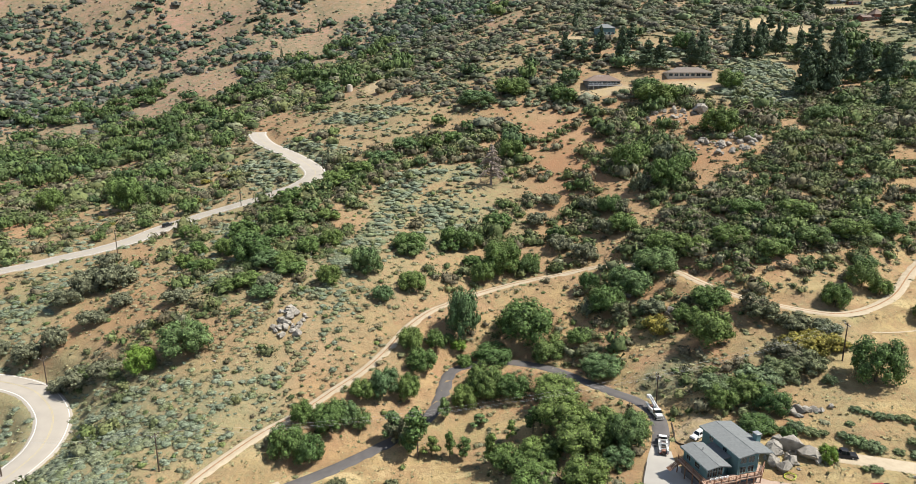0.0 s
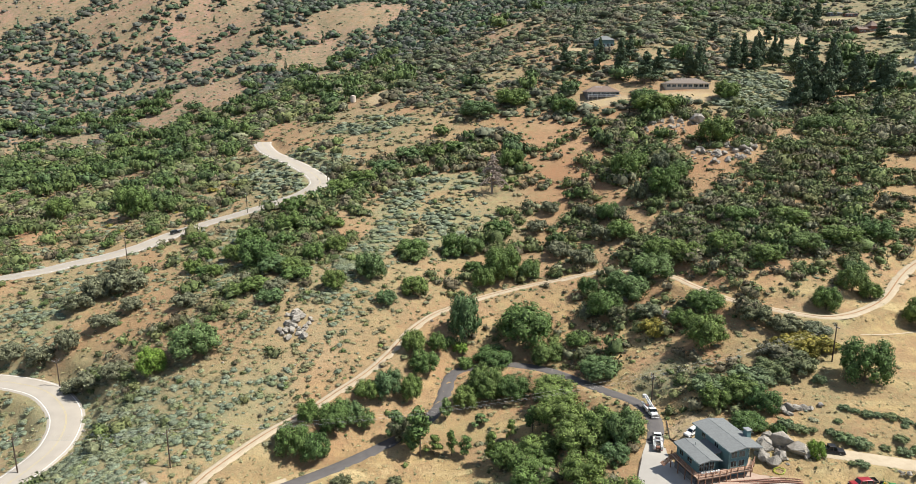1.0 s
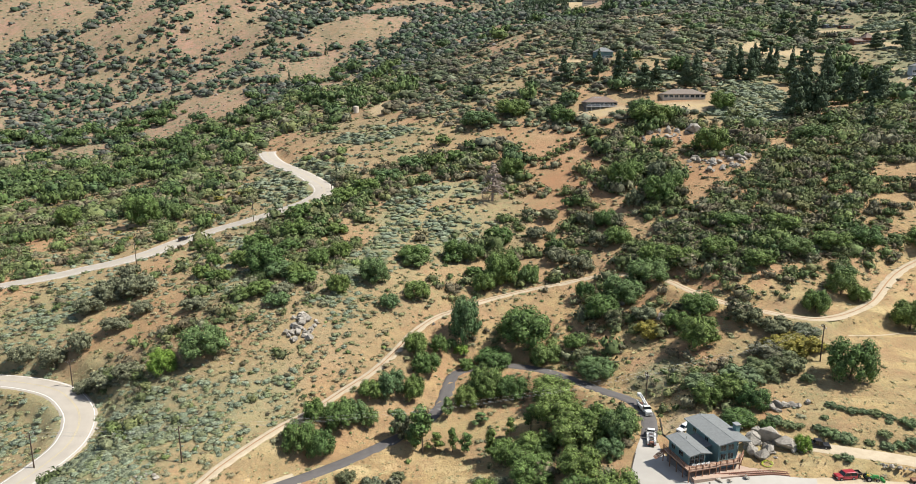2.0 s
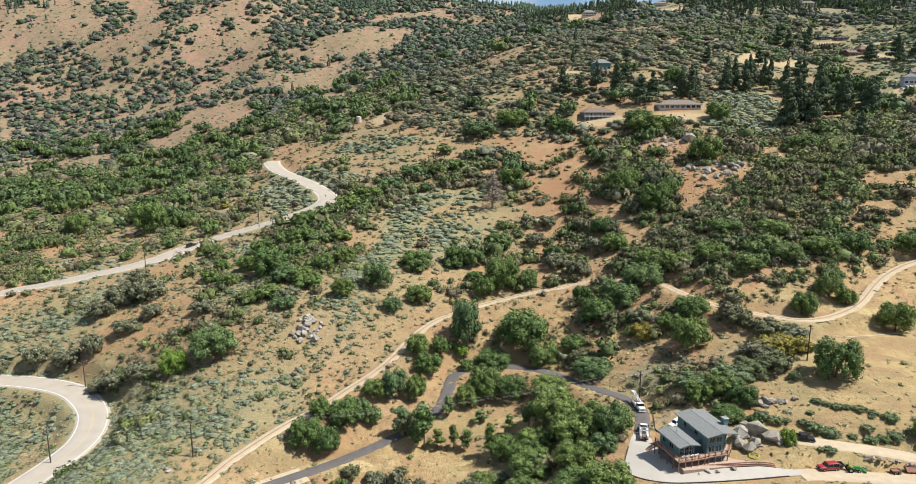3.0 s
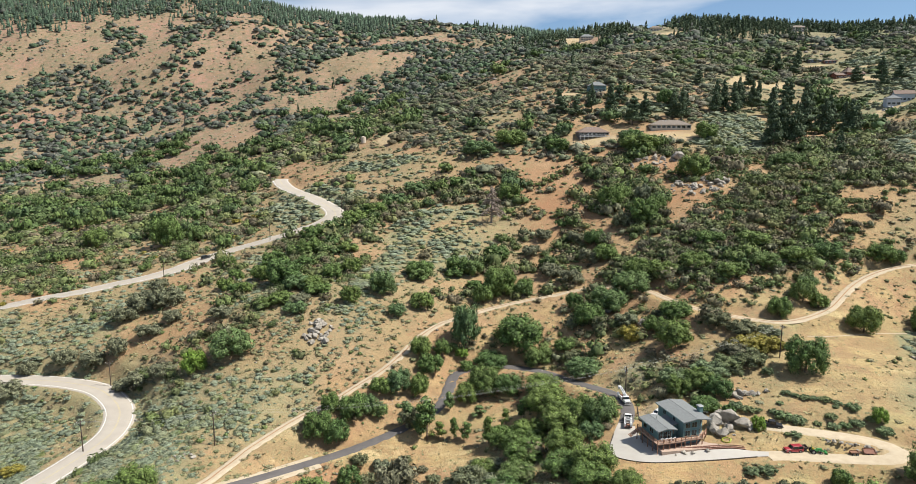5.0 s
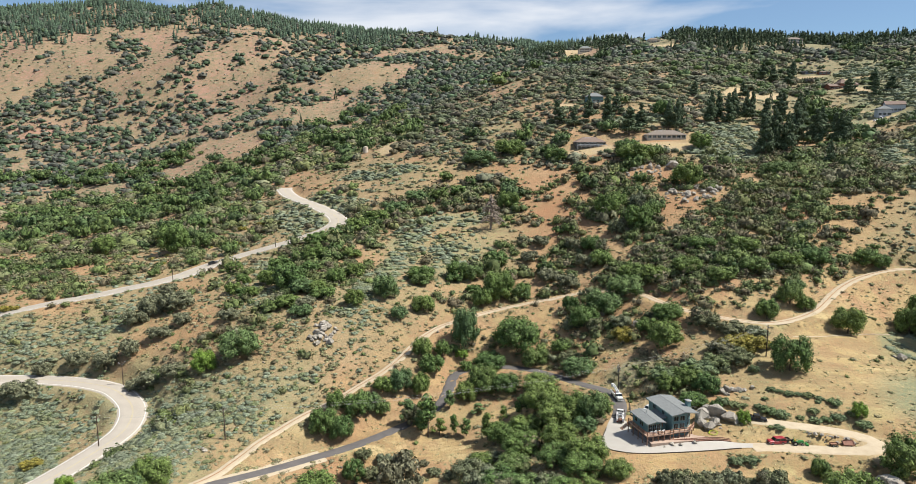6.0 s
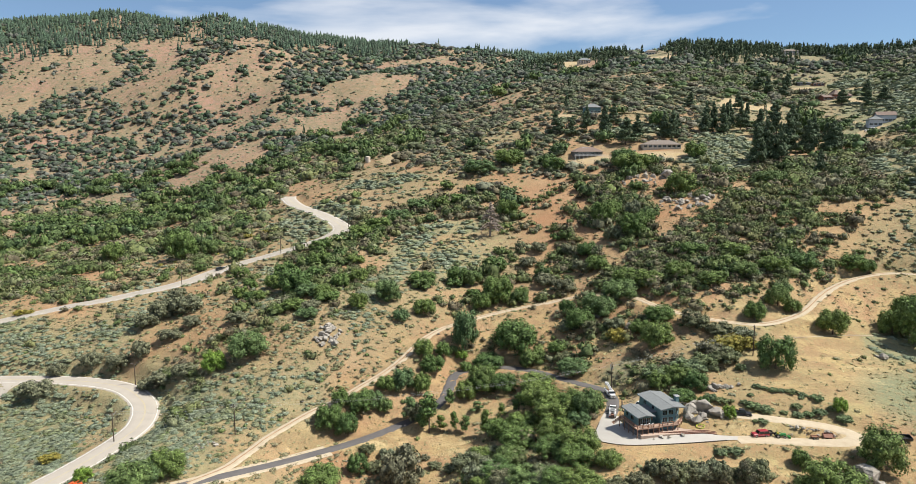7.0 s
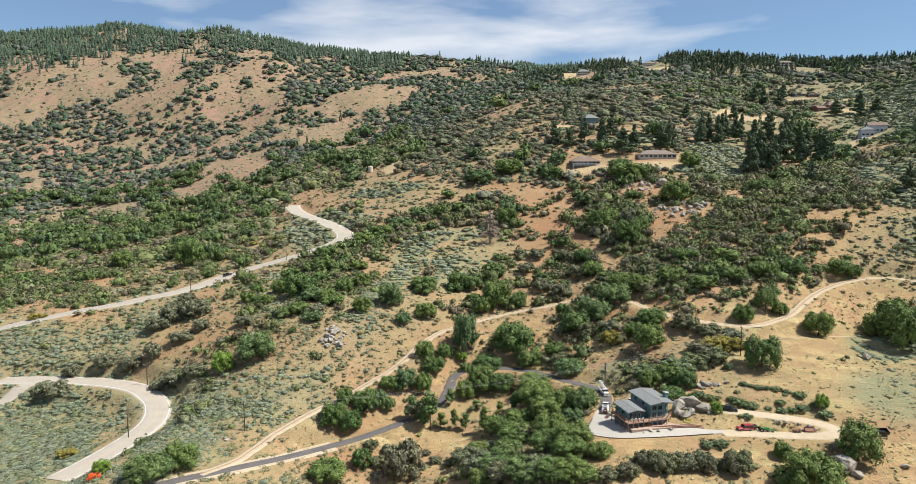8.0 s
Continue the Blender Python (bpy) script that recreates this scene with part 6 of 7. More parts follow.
low_wall("kerb", curve_through(APRON_OUT[1:11], 1.0), 0.22, 0.22, TIMBER, "dark timber kerb edging the concrete apron", "kerb")
wall_line = curve_through([(x, y + 0.25) for x, y in APRON_IN[5:11]], 0.46)
block_wall = low_wall("retaining_wall", wall_line, 0.30, 0.22, BRICK, "low red block wall below the deck", "retaining wall")
block = bpy.data.meshes.new("brick")
bm = box(-0.2, 0.2, -0.15, 0.15, 0.0, 0.2, bevel=0.03)
bm.to_mesh(block)
bm.free()
block.materials.append(BRICK)
for row in range(3):
    for k in range(row % 2, len(wall_line) - 1):
        p, q = wall_line[k], wall_line[k + 1]
        away = Vector((q[0] - p[0], q[1] - p[1], 0)).normalized().cross(Vector((0, 0, 1))) * -(0.34 * row)
        at = Vector((*((p + q) / 2 if row % 2 else p), 0)) + away
        ob = new("brick", block)
        ob.parent = block_wall
        ob.matrix_basis = pose(at.x, at.y, gz(at.x, at.y) + 0.16 + 0.17 * row, 0, 0, math.degrees(math.atan2(q[1] - p[1], q[0] - p[0])))
low_wall("kerb", curve_through([(53.6, 176.0), (52.6, 171.0), (51.9, 167.0), (54.5, 164.2), (58.0, 164.6)], 0.7), 0.3, 0.22, TIMBER, "dark kerb curving round the planted bank", "kerb")


# ---- vehicles: x along the length, the front at +x ----
def wheel(parent, x, y, r, w=0.24):
    bm = bmesh.new()
    bmesh.ops.create_cone(bm, cap_ends=True, segments=18, radius1=r, radius2=r, depth=w, matrix=pose(x, y, r, 90, 0, 0))
    bmesh.ops.bevel(bm, geom=[e for e in bm.edges if e.is_boundary is False and len(e.link_faces) == 2 and max(len(f.verts) for f in e.link_faces) > 4], offset=0.03, segments=1, affect="EDGES")
    t = part("wheel", bm, RUBBER, parent)
    bm = bmesh.new()
    bmesh.ops.create_cone(bm, cap_ends=True, segments=14, radius1=r * 0.6, radius2=r * 0.5, depth=w + 0.03, matrix=pose(x, y, r, 90 if y < 0 else -90, 0, 0))
    part("rim", bm, STEEL, t)


def place(x, y, turn, lift=0.06):
    """A pose on the ground that leans with the slope along its length and width."""
    c, s = math.cos(radians(turn)), math.sin(radians(turn))
    nose = math.degrees(math.atan2(gz(x + 2 * c, y + 2 * s) - gz(x - 2 * c, y - 2 * s), 4))
    side = math.degrees(math.atan2(gz(x - s, y + c) - gz(x + s, y - c), 2))
    return Matrix.Translation((x, y, gz(x, y) + lift)) @ Matrix.Rotation(radians(turn), 4, "Z") @ Matrix.Rotation(radians(-nose), 4, "Y") @ Matrix.Rotation(radians(side), 4, "X")


def car(name, x, y, turn, paint, label, kind="sedan", lift=0.06):
    t = thing(name, place(x, y, turn, lift), label, "car")
    long, wide = (4.7, 1.85) if kind != "pickup" else (5.6, 1.95)
    bm = box(-long / 2, long / 2, -wide / 2, wide / 2, 0.32, 0.62, bevel=0.08)
    slab(bm, -long / 2 + 0.03, long / 2 - 0.05, -wide / 2 + 0.02, wide / 2 - 0.02, 0.60, 0.92 if kind == "sedan" else 1.02, (0.97, 0.93), (0, 0), 0.07)
    part("body", bm, paint, t)
    if kind == "sedan":
        c0, c1, z0, z1, tp, sh = -1.75, 1.05, 0.9, 1.42, (0.60, 0.80), (-0.05, 0)
    elif kind == "suv":
        c0, c1, z0, z1, tp, sh = -2.25, 0.95, 1.0, 1.72, (0.80, 0.84), (-0.12, 0)
    else:
        c0, c1, z0, z1, tp, sh = -0.7, 1.25, 1.0, 1.80, (0.70, 0.84), (-0.12, 0)
    part("cabin", box(c0, c1, -wide / 2 + 0.06, wide / 2 - 0.06, z0, z1, tp, sh, 0.05), GLASS, t, "dark cabin windows")
    cx, hx = (c0 + c1) / 2 + sh[0], (c1 - c0) / 2 * tp[0]
    hy = (wide / 2 - 0.06) * tp[1]
    part("roof", box(cx - hx - 0.03, cx + hx + 0.03, -hy - 0.03, hy + 0.03, z1 - 0.03, z1 + 0.06, (0.94, 0.92), (0, 0), 0.03), paint, t)
    for s in (-1, 1):
        for f0, f1 in ((c0 + 0.05, cx - hx), (cx + 0.1, cx + 0.1), (c1 - 0.05, cx + hx)):
            bm = bmesh.new()
            limb(bm, (f0, s * (wide / 2 - 0.06), z0), (f1, s * hy, z1), 0.055, 0.05, 4)
            part("pillar", bm, paint, t)
        part("mirror", box(c1 - 0.25, c1 - 0.08, s * wide / 2 - 0.1, s * wide / 2 + 0.1, 1.0, 1.15, bevel=0.02), paint, t)
        part("headlight", box(long / 2 - 0.08, long / 2 + 0.015, s * 0.62 - 0.2, s * 0.62 + 0.2, 0.62, 0.78, bevel=0.02), PALE_LAMP, t)
        part("tail_light", box(-long / 2 - 0.015, -long / 2 + 0.08, s * 0.68 - 0.16, s * 0.68 + 0.16, 0.66, 0.84, bevel=0.02), RED_LAMP, t)
        for wx in (-long * 0.29, long * 0.31):
            wheel(t, wx, s * (wide / 2 - 0.1), 0.34 if kind == "sedan" else 0.39)
    if kind == "pickup":
        bm = box(-2.75, -0.75, -0.97, -0.85, 0.95, 1.3)
        slab(bm, -2.75, -0.75, 0.85, 0.97, 0.95, 1.3)
        slab(bm, -2.8, -2.68, -0.97, 0.97, 0.7, 1.3)
        part("bed_wall", bm, paint, t)
    for px in (long / 2 + 0.03, -long / 2 - 0.03):
        part("bumper", box(px - 0.07, px + 0.07, -wide / 2 + 0.08, wide / 2 - 0.08, 0.36, 0.56, bevel=0.03), RUBBER, t)
    return t


def line_truck(x, y, turn, label, boom_up=True):
    """A white line crew's truck with bins along its bed, and either a folded boom or racks of gear."""
    t = thing("bucket_truck", place(x, y, turn) @ Matrix.Scale(0.9, 4), label, "truck", "line crew trucks")
    part("chassis", box(-4.0, 3.9, -0.5, 0.5, 0.55, 0.85, bevel=0.03), TIMBER, t)
    cab = part("cab", box(1.2, 2.9, -1.15, 1.15, 0.75, 1.75, (0.98, 0.97), (0, 0), 0.08), WHITE, t, "white truck cab")
    part("windshield", box(1.3, 2.85, -1.08, 1.08, 1.7, 2.42, (0.78, 0.88), (-0.12, 0), 0.05), GLASS, cab, "dark cab glass")
    part("roof", box(1.42, 2.45, -1.0, 1.0, 2.4, 2.52, (0.9, 0.92), (0, 0), 0.04), WHITE, cab)
    part("bonnet", box(2.85, 4.1, -1.0, 1.0, 0.8, 1.62, (0.95, 0.9), (-0.03, 0), 0.09), WHITE, t)
    part("grille", box(4.02, 4.12, -0.65, 0.65, 0.9, 1.4, bevel=0.02), STEEL, t)
    part("bumper", box(4.1, 4.32, -1.15, 1.15, 0.45, 0.72, bevel=0.04), STEEL, t)
    for s in (-1, 1):
        part("headlight", box(4.05, 4.15, s * 0.83 - 0.13, s * 0.83 + 0.13, 1.0, 1.25, bevel=0.02), PALE_LAMP, t)
        part("mirror", box(2.5, 2.6, s * 1.35 - 0.12, s * 1.35 + 0.12, 1.6, 2.1, bevel=0.02), BLACK, t)
        for k in range(4):
            part("bin", box(-3.9 + 1.22 * k, -2.76 + 1.22 * k, s * 0.93 - 0.27, s * 0.93 + 0.27, 0.85, 1.85 if k in (0, 3) else 1.65, bevel=0.03), WHITE, t, "white tool bin")
        part("outrigger", box(-0.2, 0.1, s * 1.1 - 0.12, s * 1.1 + 0.12, 0.35, 1.0), STEEL, t)
        wheel(t, 3.2, s * 1.0, 0.5, 0.3)
        wheel(t, -2.4, s * 0.95, 0.5, 0.5)
        part("tail_light", box(-4.05, -3.95, s * 0.9 - 0.15, s * 0.9 + 0.15, 0.9, 1.05), RED_LAMP, t)
    part("bed", box(-3.95, 1.1, -0.7, 0.7, 0.85, 0.95), TIMBER, t, "dark truck bed with gear")
    if boom_up:
        part("turret", box(-0.5, 0.5, -0.4, 0.4, 0.95, 2.2, (0.8, 0.8), (0, 0), 0.05), STEEL, t)
        bm = box(-4.6, 0.4, -0.2, 0.2, -0.2, 0.2, bevel=0.04)
        bm.transform(pose(0, 0, 2.45, 0, 9, 0))
        boom = part("boom", bm, WHITE, t, "white folded boom")
        bm = box(-4.2, 2.0, 0.22, 0.5, -0.15, 0.15, bevel=0.04)
        bm.transform(pose(0, 0, 2.85, 0, 9, 0))
        part("upper_boom", bm, WHITE, boom)
        part("bucket", box(-5.1, -4.2, -0.55, 0.45, 2.6, 3.6, (1.05, 1.05), (0, 0), 0.06), WHITE, t, "white work bucket")
        part("cable_drum", box(-2.6, -1.7, -0.45, 0.45, 0.98, 1.6, bevel=0.12), BRICK, t, "rust-red gear on the bed")
    else:
        for k in range(4):
            part("gear", box(-3.6 + 1.15 * k, -2.75 + 1.15 * k, -0.55 + 0.12 * (k % 2), 0.5, 0.95, 1.5 + 0.25 * (k % 3), bevel=0.08), (BRICK, TIMBER, STEEL, BRICK)[k], t, "rust-red and grey line gear")
        for k in range(3):
            rack = part("rack", box(-3.8 + 2.2 * k, -3.7 + 2.2 * k, -1.05, 1.05, 2.15, 2.25), WHITE, t, "white pipe rack")
            for s in (-1, 1):
                part("upright", box(-3.8 + 2.2 * k, -3.7 + 2.2 * k, s * 1.0 - 0.05, s * 1.0 + 0.05, 1.6, 2.2), WHITE, rack)
    for k in range(3):
        part("ladder_rail", box(-3.4, 0.2, 0.52 + 0.12 * k, 0.57 + 0.12 * k, 1.9, 1.96), STEEL, t)


line_truck(50.7, 180.6, -86, "white bucket truck parked nose down on the driveway")
line_truck(48.0, 165.0, 76, "white line crew truck loaded with rust-red gear on the driveway", False)
car("car", 57.0, 166.4, 205, WHITE, "white sedan parked on the dirt behind the house")
car("car", 67.6, 164.0, 158, WHITE, "white sedan parked above the boulders")
car("suv", 84.6, 145.4, 186, RED, "deep red sport utility car on the dirt loop", "suv")
car("pickup", 83.2, 154.8, -14, BLACK, "dark pickup truck parked on the dirt track", "pickup")
car("car", -128.9, 319.8, 38, BLACK, "black car driving the mountain road", "suv", 0.2)


def tractor(x, y, turn):
    t = thing("tractor", place(x, y, turn), "small green tractor with a front loader", "tractor")
    part("bonnet", box(0.2, 1.5, -0.35, 0.35, 0.75, 1.35, (0.92, 0.85), (0, 0), 0.06), GREEN, t)
    part("body", box(-1.0, 0.4, -0.45, 0.45, 0.5, 0.95, bevel=0.04), GREEN, t)
    part("seat", box(-0.85, -0.4, -0.25, 0.25, 0.95, 1.4, (0.9, 0.9), (-0.08, 0), 0.04), YELLOW, t, "yellow tractor seat")
    for s in (-1, 1):
        wheel(t, -0.75, s * 0.72, 0.62, 0.34)
        wheel(t, 1.1, s * 0.6, 0.38, 0.24)
        bm = bmesh.new()
        limb(bm, (-0.1, s * 0.5, 1.35), (2.2, s * 0.5, 0.45), 0.08, 0.07, 4)
        part("loader_arm", bm, GREEN, t)
        bm = bmesh.new()
        limb(bm, (-0.9, s * 0.4, 0.95), (-0.9, s * 0.4, 2.1), 0.04, 0.04, 4)
        part("roll_bar", bm, GREEN, t)
    part("loader_bucket", box(2.1, 2.6, -0.75, 0.75, 0.1, 0.6, (0.8, 1), (0.05, 0), 0.03), GREEN, t)


tractor(89.8, 144.6, -8)


def trailer(x, y, turn, paint, label, long=4.4, wide=2.1, tall=0.7):
    t = thing("trailer", place(x, y, turn), label, "trailer")
    part("floor", box(-long / 2, long / 2, -wide / 2, wide / 2, 0.55, 0.68), paint, t)
    for s in (-1, 1):
        part("side", box(-long / 2, long / 2, s * wide / 2 - 0.05, s * wide / 2 + 0.05, 0.6, 0.68 + tall), paint, t)
        for wx in (-0.45, 0.45):
            wheel(t, wx, s * (wide / 2 + 0.14), 0.34)
        part("end", box(s * long / 2 - 0.05, s * long / 2 + 0.05, -wide / 2, wide / 2, 0.6, 0.68 + tall), paint, t)
    bm = bmesh.new()
    limb(bm, (-long / 2, 0, 0.55), (-long / 2 - 1.3, 0, 0.5), 0.07, 0.05, 5)
    part("hitch", bm, paint, t)


trailer(121.3, 141.2, -6, BLACK, "black dump trailer parked in the dry grass")
trailer(87.3, 146.4, 186, TIMBER, "small dark utility trailer behind the red car", 2.4, 1.4, 0.35)
trailer(102.9, 144.2, -10, BRICK, "rusty red flat trailer with scrap", 2.6, 1.5, 0.2)
trailer(98.9, 143.6, -5, REDWOOD, "small timber hauling cart on the loop", 1.9, 1.2, 0.2)


def digger(x, y, turn):
    t = thing("skid_loader", place(x, y, turn), "orange skid loader by the roadside", "loader")
    part("body", box(-1.5, 1.2, -0.8, 0.8, 0.4, 1.3, (0.95, 0.92), (0, 0), 0.06), ORANGE, t)
    part("cab", box(-0.7, 0.7, -0.6, 0.6, 1.3, 2.1, (0.9, 0.9), (0, 0), 0.04), ORANGE, t)
    part("bucket", box(1.6, 2.3, -0.9, 0.9, 0.1, 0.8, bevel=0.04), ORANGE, t)
    for s in (-1, 1):
        part("lift_arm", box(-1.3, 1.8, s * 0.85 - 0.1, s * 0.85 + 0.1, 1.2, 1.45, bevel=0.03), ORANGE, t)
        for wx in (-0.8, 0.7):
            wheel(t, wx, s * 0.85, 0.42, 0.3)


digger(-105.5, 140.2, 30)


# ---- poles and wires ----
def utility_pole(x, y, turn, height=10.4, transformer=False, group="utility poles"):
    t = thing("utility_pole", pose(x, y, gz(x, y), 0, 0, turn), "dark wooden utility pole with a crossarm and insulators", "utility pole", group)
    bm = bmesh.new()
    limb(bm, (0, 0, -1.0), (0, 0, height), 0.19, 0.13, 9)
    part("pole", bm, POLEWOOD, t)
    arm = part("crossarm", box(-1.4, 1.4, -0.07, 0.07, height - 0.75, height - 0.58), POLEWOOD, t)
    for k in (-1.1, 1.1):
        bm = bmesh.new()
        limb(bm, (k, 0, height - 0.6), (k, 0, height - 0.32), 0.06, 0.08, 6)
        part("insulator", bm, WHITE, arm, "pale porcelain insulator")
    for k in (-0.8, 0.8):
        bm = bmesh.new()
        limb(bm, (0, -0.06, height - 1.5), (k, -0.06, height - 0.72), 0.03, 0.03, 4)
        part("brace", bm, STEEL, arm)
    if transformer:
        bm = bmesh.new()
        limb(bm, (0.42, 0, height - 2.4), (0.42, 0, height - 1.4), 0.3, 0.3, 10)
        part("transformer", bm, STEEL, t, "grey transformer can")
        part("crossarm", box(-1.5, 1.5, -0.06, 0.06, height - 1.45, height - 1.28), POLEWOOD, t)
        for k in (-1.0, 1.15):
            bm = bmesh.new()
            limb(bm, (k, 0.1, height - 1.3), (k, 0.1, height - 0.75), 0.16, 0.16, 8)
            part("fuse_can", bm, STEEL, t, "grey pole-top can")


POLES = {"truck": (51.6, 182.6, 95), "east": (99.6, 185.3, 88), "west": (-71.3, 170.6, 72), "bend": (-113.2, 175.6, 60)}
for key, (px, py, turn) in POLES.items():
    utility_pole(px, py, turn, transformer=key == "truck")
for px, py, turn in ((-127.0, 218.6, 40), (-136.8, 288.6, 120), (-99.2, 331.7, 120), (-133.7, 458.2, 140), (-67.3, 367.1, 110)):
    utility_pole(px, py, turn, 9.8, group="roadside poles")


def wires(a, b, sag):
    pa, pb = POLES[a], POLES[b]
    t = thing("power_line", Matrix.Identity(4), "thin aluminium power wires between the poles", "power line", "power lines")
    for k in (-1.25, -0.5, 1.25):
        ends = []
        for x, y, turn in (pa, pb):
            c, s = math.cos(radians(turn)), math.sin(radians(turn))
            ends.append(Vector((x + k * c, y + k * s, gz(x, y) + 10.08)))
        steps = 16
        pts = [ends[0].lerp(ends[1], i / steps) - Vector((0, 0, sag * 4 * (i / steps) * (1 - i / steps))) for i in range(steps + 1)]
        bm = bmesh.new()
        side = (ends[1] - ends[0]).cross(Vector((0, 0, 1))).normalized() * 0.012
        up = Vector((0, 0, 0.012))
        rings = [[bm.verts.new(p + d) for d in (side, up, -side, -up)] for p in pts]
        for a0, a1 in zip(rings, rings[1:]):
            for q in range(4):
                bm.faces.new((a0[q], a0[(q + 1) % 4], a1[(q + 1) % 4], a1[q]))
        part("wire", bm, WIRE, t)


wires("truck", "east", 0.8)
wires("truck", "west", 3.0)
wires("west", "bend", 0.8)


# a coil of hose thrown down beside the boulders
def hose_coil(x, y):
    t = thing("garden_hose", pose(x, y, gz(x, y) + 0.12, 14, -8, 0), "loosely coiled yellow-green garden hose on the bank", "hose")
    r = random.Random(77)
    bm = bmesh.new()
    last = None
    for k in range(97):
        a, reach = k * 6.283 / 16, 0.75 + 0.3 * r.random()
        here = (math.cos(a) * reach * 1.25, math.sin(a) * reach, 0.05 * (k // 16) + 0.03 * r.random())
        if last:
            limb(bm, last, here, 0.035, 0.035, 5)
        last = here
    part("coil", bm, HOSE, t)


hose_coil(69.4, 149.4)


# ---- rock ----
def boulder_mesh(seed):
    """An angular block: a hull of a few points, its faces broken up and worn."""
    r = np.random.RandomState(seed)
    bm = bmesh.new()
    for p in r.randn(15, 3):
        p = p / np.linalg.norm(p) * (0.9 + 0.2 * r.rand())
        bm.verts.new(Vector((p[0], p[1], p[2] * 0.95)))
    bmesh.ops.convex_hull(bm, input=bm.verts)
    bmesh.ops.delete(bm, geom=[v for v in bm.verts if not v.link_faces], context="VERTS")
    bmesh.ops.bevel(bm, geom=bm.edges[:], offset=0.06, segments=1, affect="EDGES", clamp_overlap=True)
    bmesh.ops.triangulate(bm, faces=bm.faces[:])
    for v in bm.verts:
        v.co *= 1 + 0.05 * r.randn()
    me = bpy.data.meshes.new("boulder")
    bm.to_mesh(me)
    bm.free()
    me.materials.append(ROCK)
    return me


ROCKS = [boulder_mesh(200 + k) for k in range(7)]


def boulders(rows, label, group, seed, bury=0.35):
    r = random.Random(seed)
    for x, y, size, height in rows:
        ob = new("boulder", ROCKS[r.randrange(7)])
        ob.matrix_basis = Matrix.Translation((x, y, gz(x, y) + height * (0.5 - bury * 0.5))) @ Matrix.Rotation(r.random() * 6.283, 4, "Z") @ Matrix.Rotation(r.random() * 0.9 - 0.45, 4, "X") @ Matrix.Diagonal((size * (0.85 + 0.3 * r.random()), size * (0.7 + 0.3 * r.random()), height * 0.62, 1))
        tagged(ob, label, "boulder", group)


def rock_pile(x, y, a, b, count, size, seed):
    r = random.Random(seed)
    rows = []
    for _ in range(count):
        t, d = r.random() * 6.283, math.sqrt(r.random())
        s = size * (0.5 + 0.9 * r.random() ** 2)
        rows.append((x + math.cos(t) * d * a, y + math.sin(t) * d * b, s, s * (1.0 + 0.5 * r.random())))
    return rows


boulders([(68.6, 155.4, 2.5, 4.2), (72.2, 156.6, 3.0, 4.4), (75.4, 154.6, 2.5, 3.4), (69.0, 151.8, 1.8, 2.6), (67.4, 153.4, 1.6, 2.6), (77.0, 153.2, 1.5, 1.9), (70.4, 158.4, 2.1, 3.6), (73.8, 158.6, 1.8, 2.4), (78.6, 152.4, 0.9, 0.8), (71.2, 153.2, 1.7, 2.2)], "large grey granite boulder beside the teal house", "boulders by the house", 1)
boulders(rock_pile(72.0, 154.4, 5.4, 3.4, 26, 0.9, 12), "broken grey granite rock beside the teal house", "broken rocks by the house", 12)
boulders([(79.2, 169.2, 1.5, 1.7), (81.0, 169.6, 1.7, 1.8), (82.9, 169.2, 1.5, 1.5), (84.5, 169.0, 1.3, 1.3), (85.8, 168.6, 1.0, 1.0), (80.2, 167.8, 1.1, 1.0), (88.5, 169.5, 1.0, 1.1)], "pale granite boulder bedded in the dry slope", "boulders of the near outcrop", 2)
boulders(rock_pile(-51.5, 223.5, 5.2, 6.8, 44, 1.4, 3), "pale angular granite rock of the hillside pile", "rocks of the hillside pile", 3)
boulders([(127.1, 373.8, 5.2, 6.0)], "huge rounded pale granite dome on the hilltop", "hilltop dome", 4)
boulders(rock_pile(114, 376, 14, 11, 44, 1.7, 5), "grey granite rock below the hilltop house", "hilltop rocks", 5)
boulders(rock_pile(124, 326, 15, 12, 60, 1.7, 6), "weathered granite rock of the slope outcrop", "slope outcrop rocks", 6)
boulders([(147.9, 191.8, 2.0, 2.4), (146.2, 192.6, 0.9, 0.8)], "grey boulder standing in the dry meadow", "meadow boulders", 7)
boulders([(103.0, 126.6, 4.2, 5.2), (99.8, 127.2, 2.0, 2.0), (105.6, 124.8, 1.6, 1.6), (106.0, 130.0, 1.2, 1.3), (119.5, 127.0, 1.3, 1.0)], "big split granite boulder under the oak", "boulders under the oak", 8)
boulders(rock_pile(-78, 164, 4, 3, 9, 0.9, 9), "pale granite rock in the sagebrush", "rocks in the sagebrush", 9)
boulders([(57.7, 235.6, 2.2, 2.6), (56.0, 236.8, 1.4, 1.4), (66.9, 221.0, 1.7, 2.2), (65.6, 220.2, 1.1, 1.2), (-8.0, 234.0, 1.0, 1.0)], "pale granite boulder among the oaks", "boulders among the oaks", 10)
boulders([(x, y, s, t) for k in range(5) for x, y, s, t in rock_pile(94.6 + 2.3 * k, 146.9 - 0.5 * k, 1.5, 0.8, 9, 0.5, 30 + k)], "small broken rock in the rubble heap beside the loop", "rubble by the loop", 21)
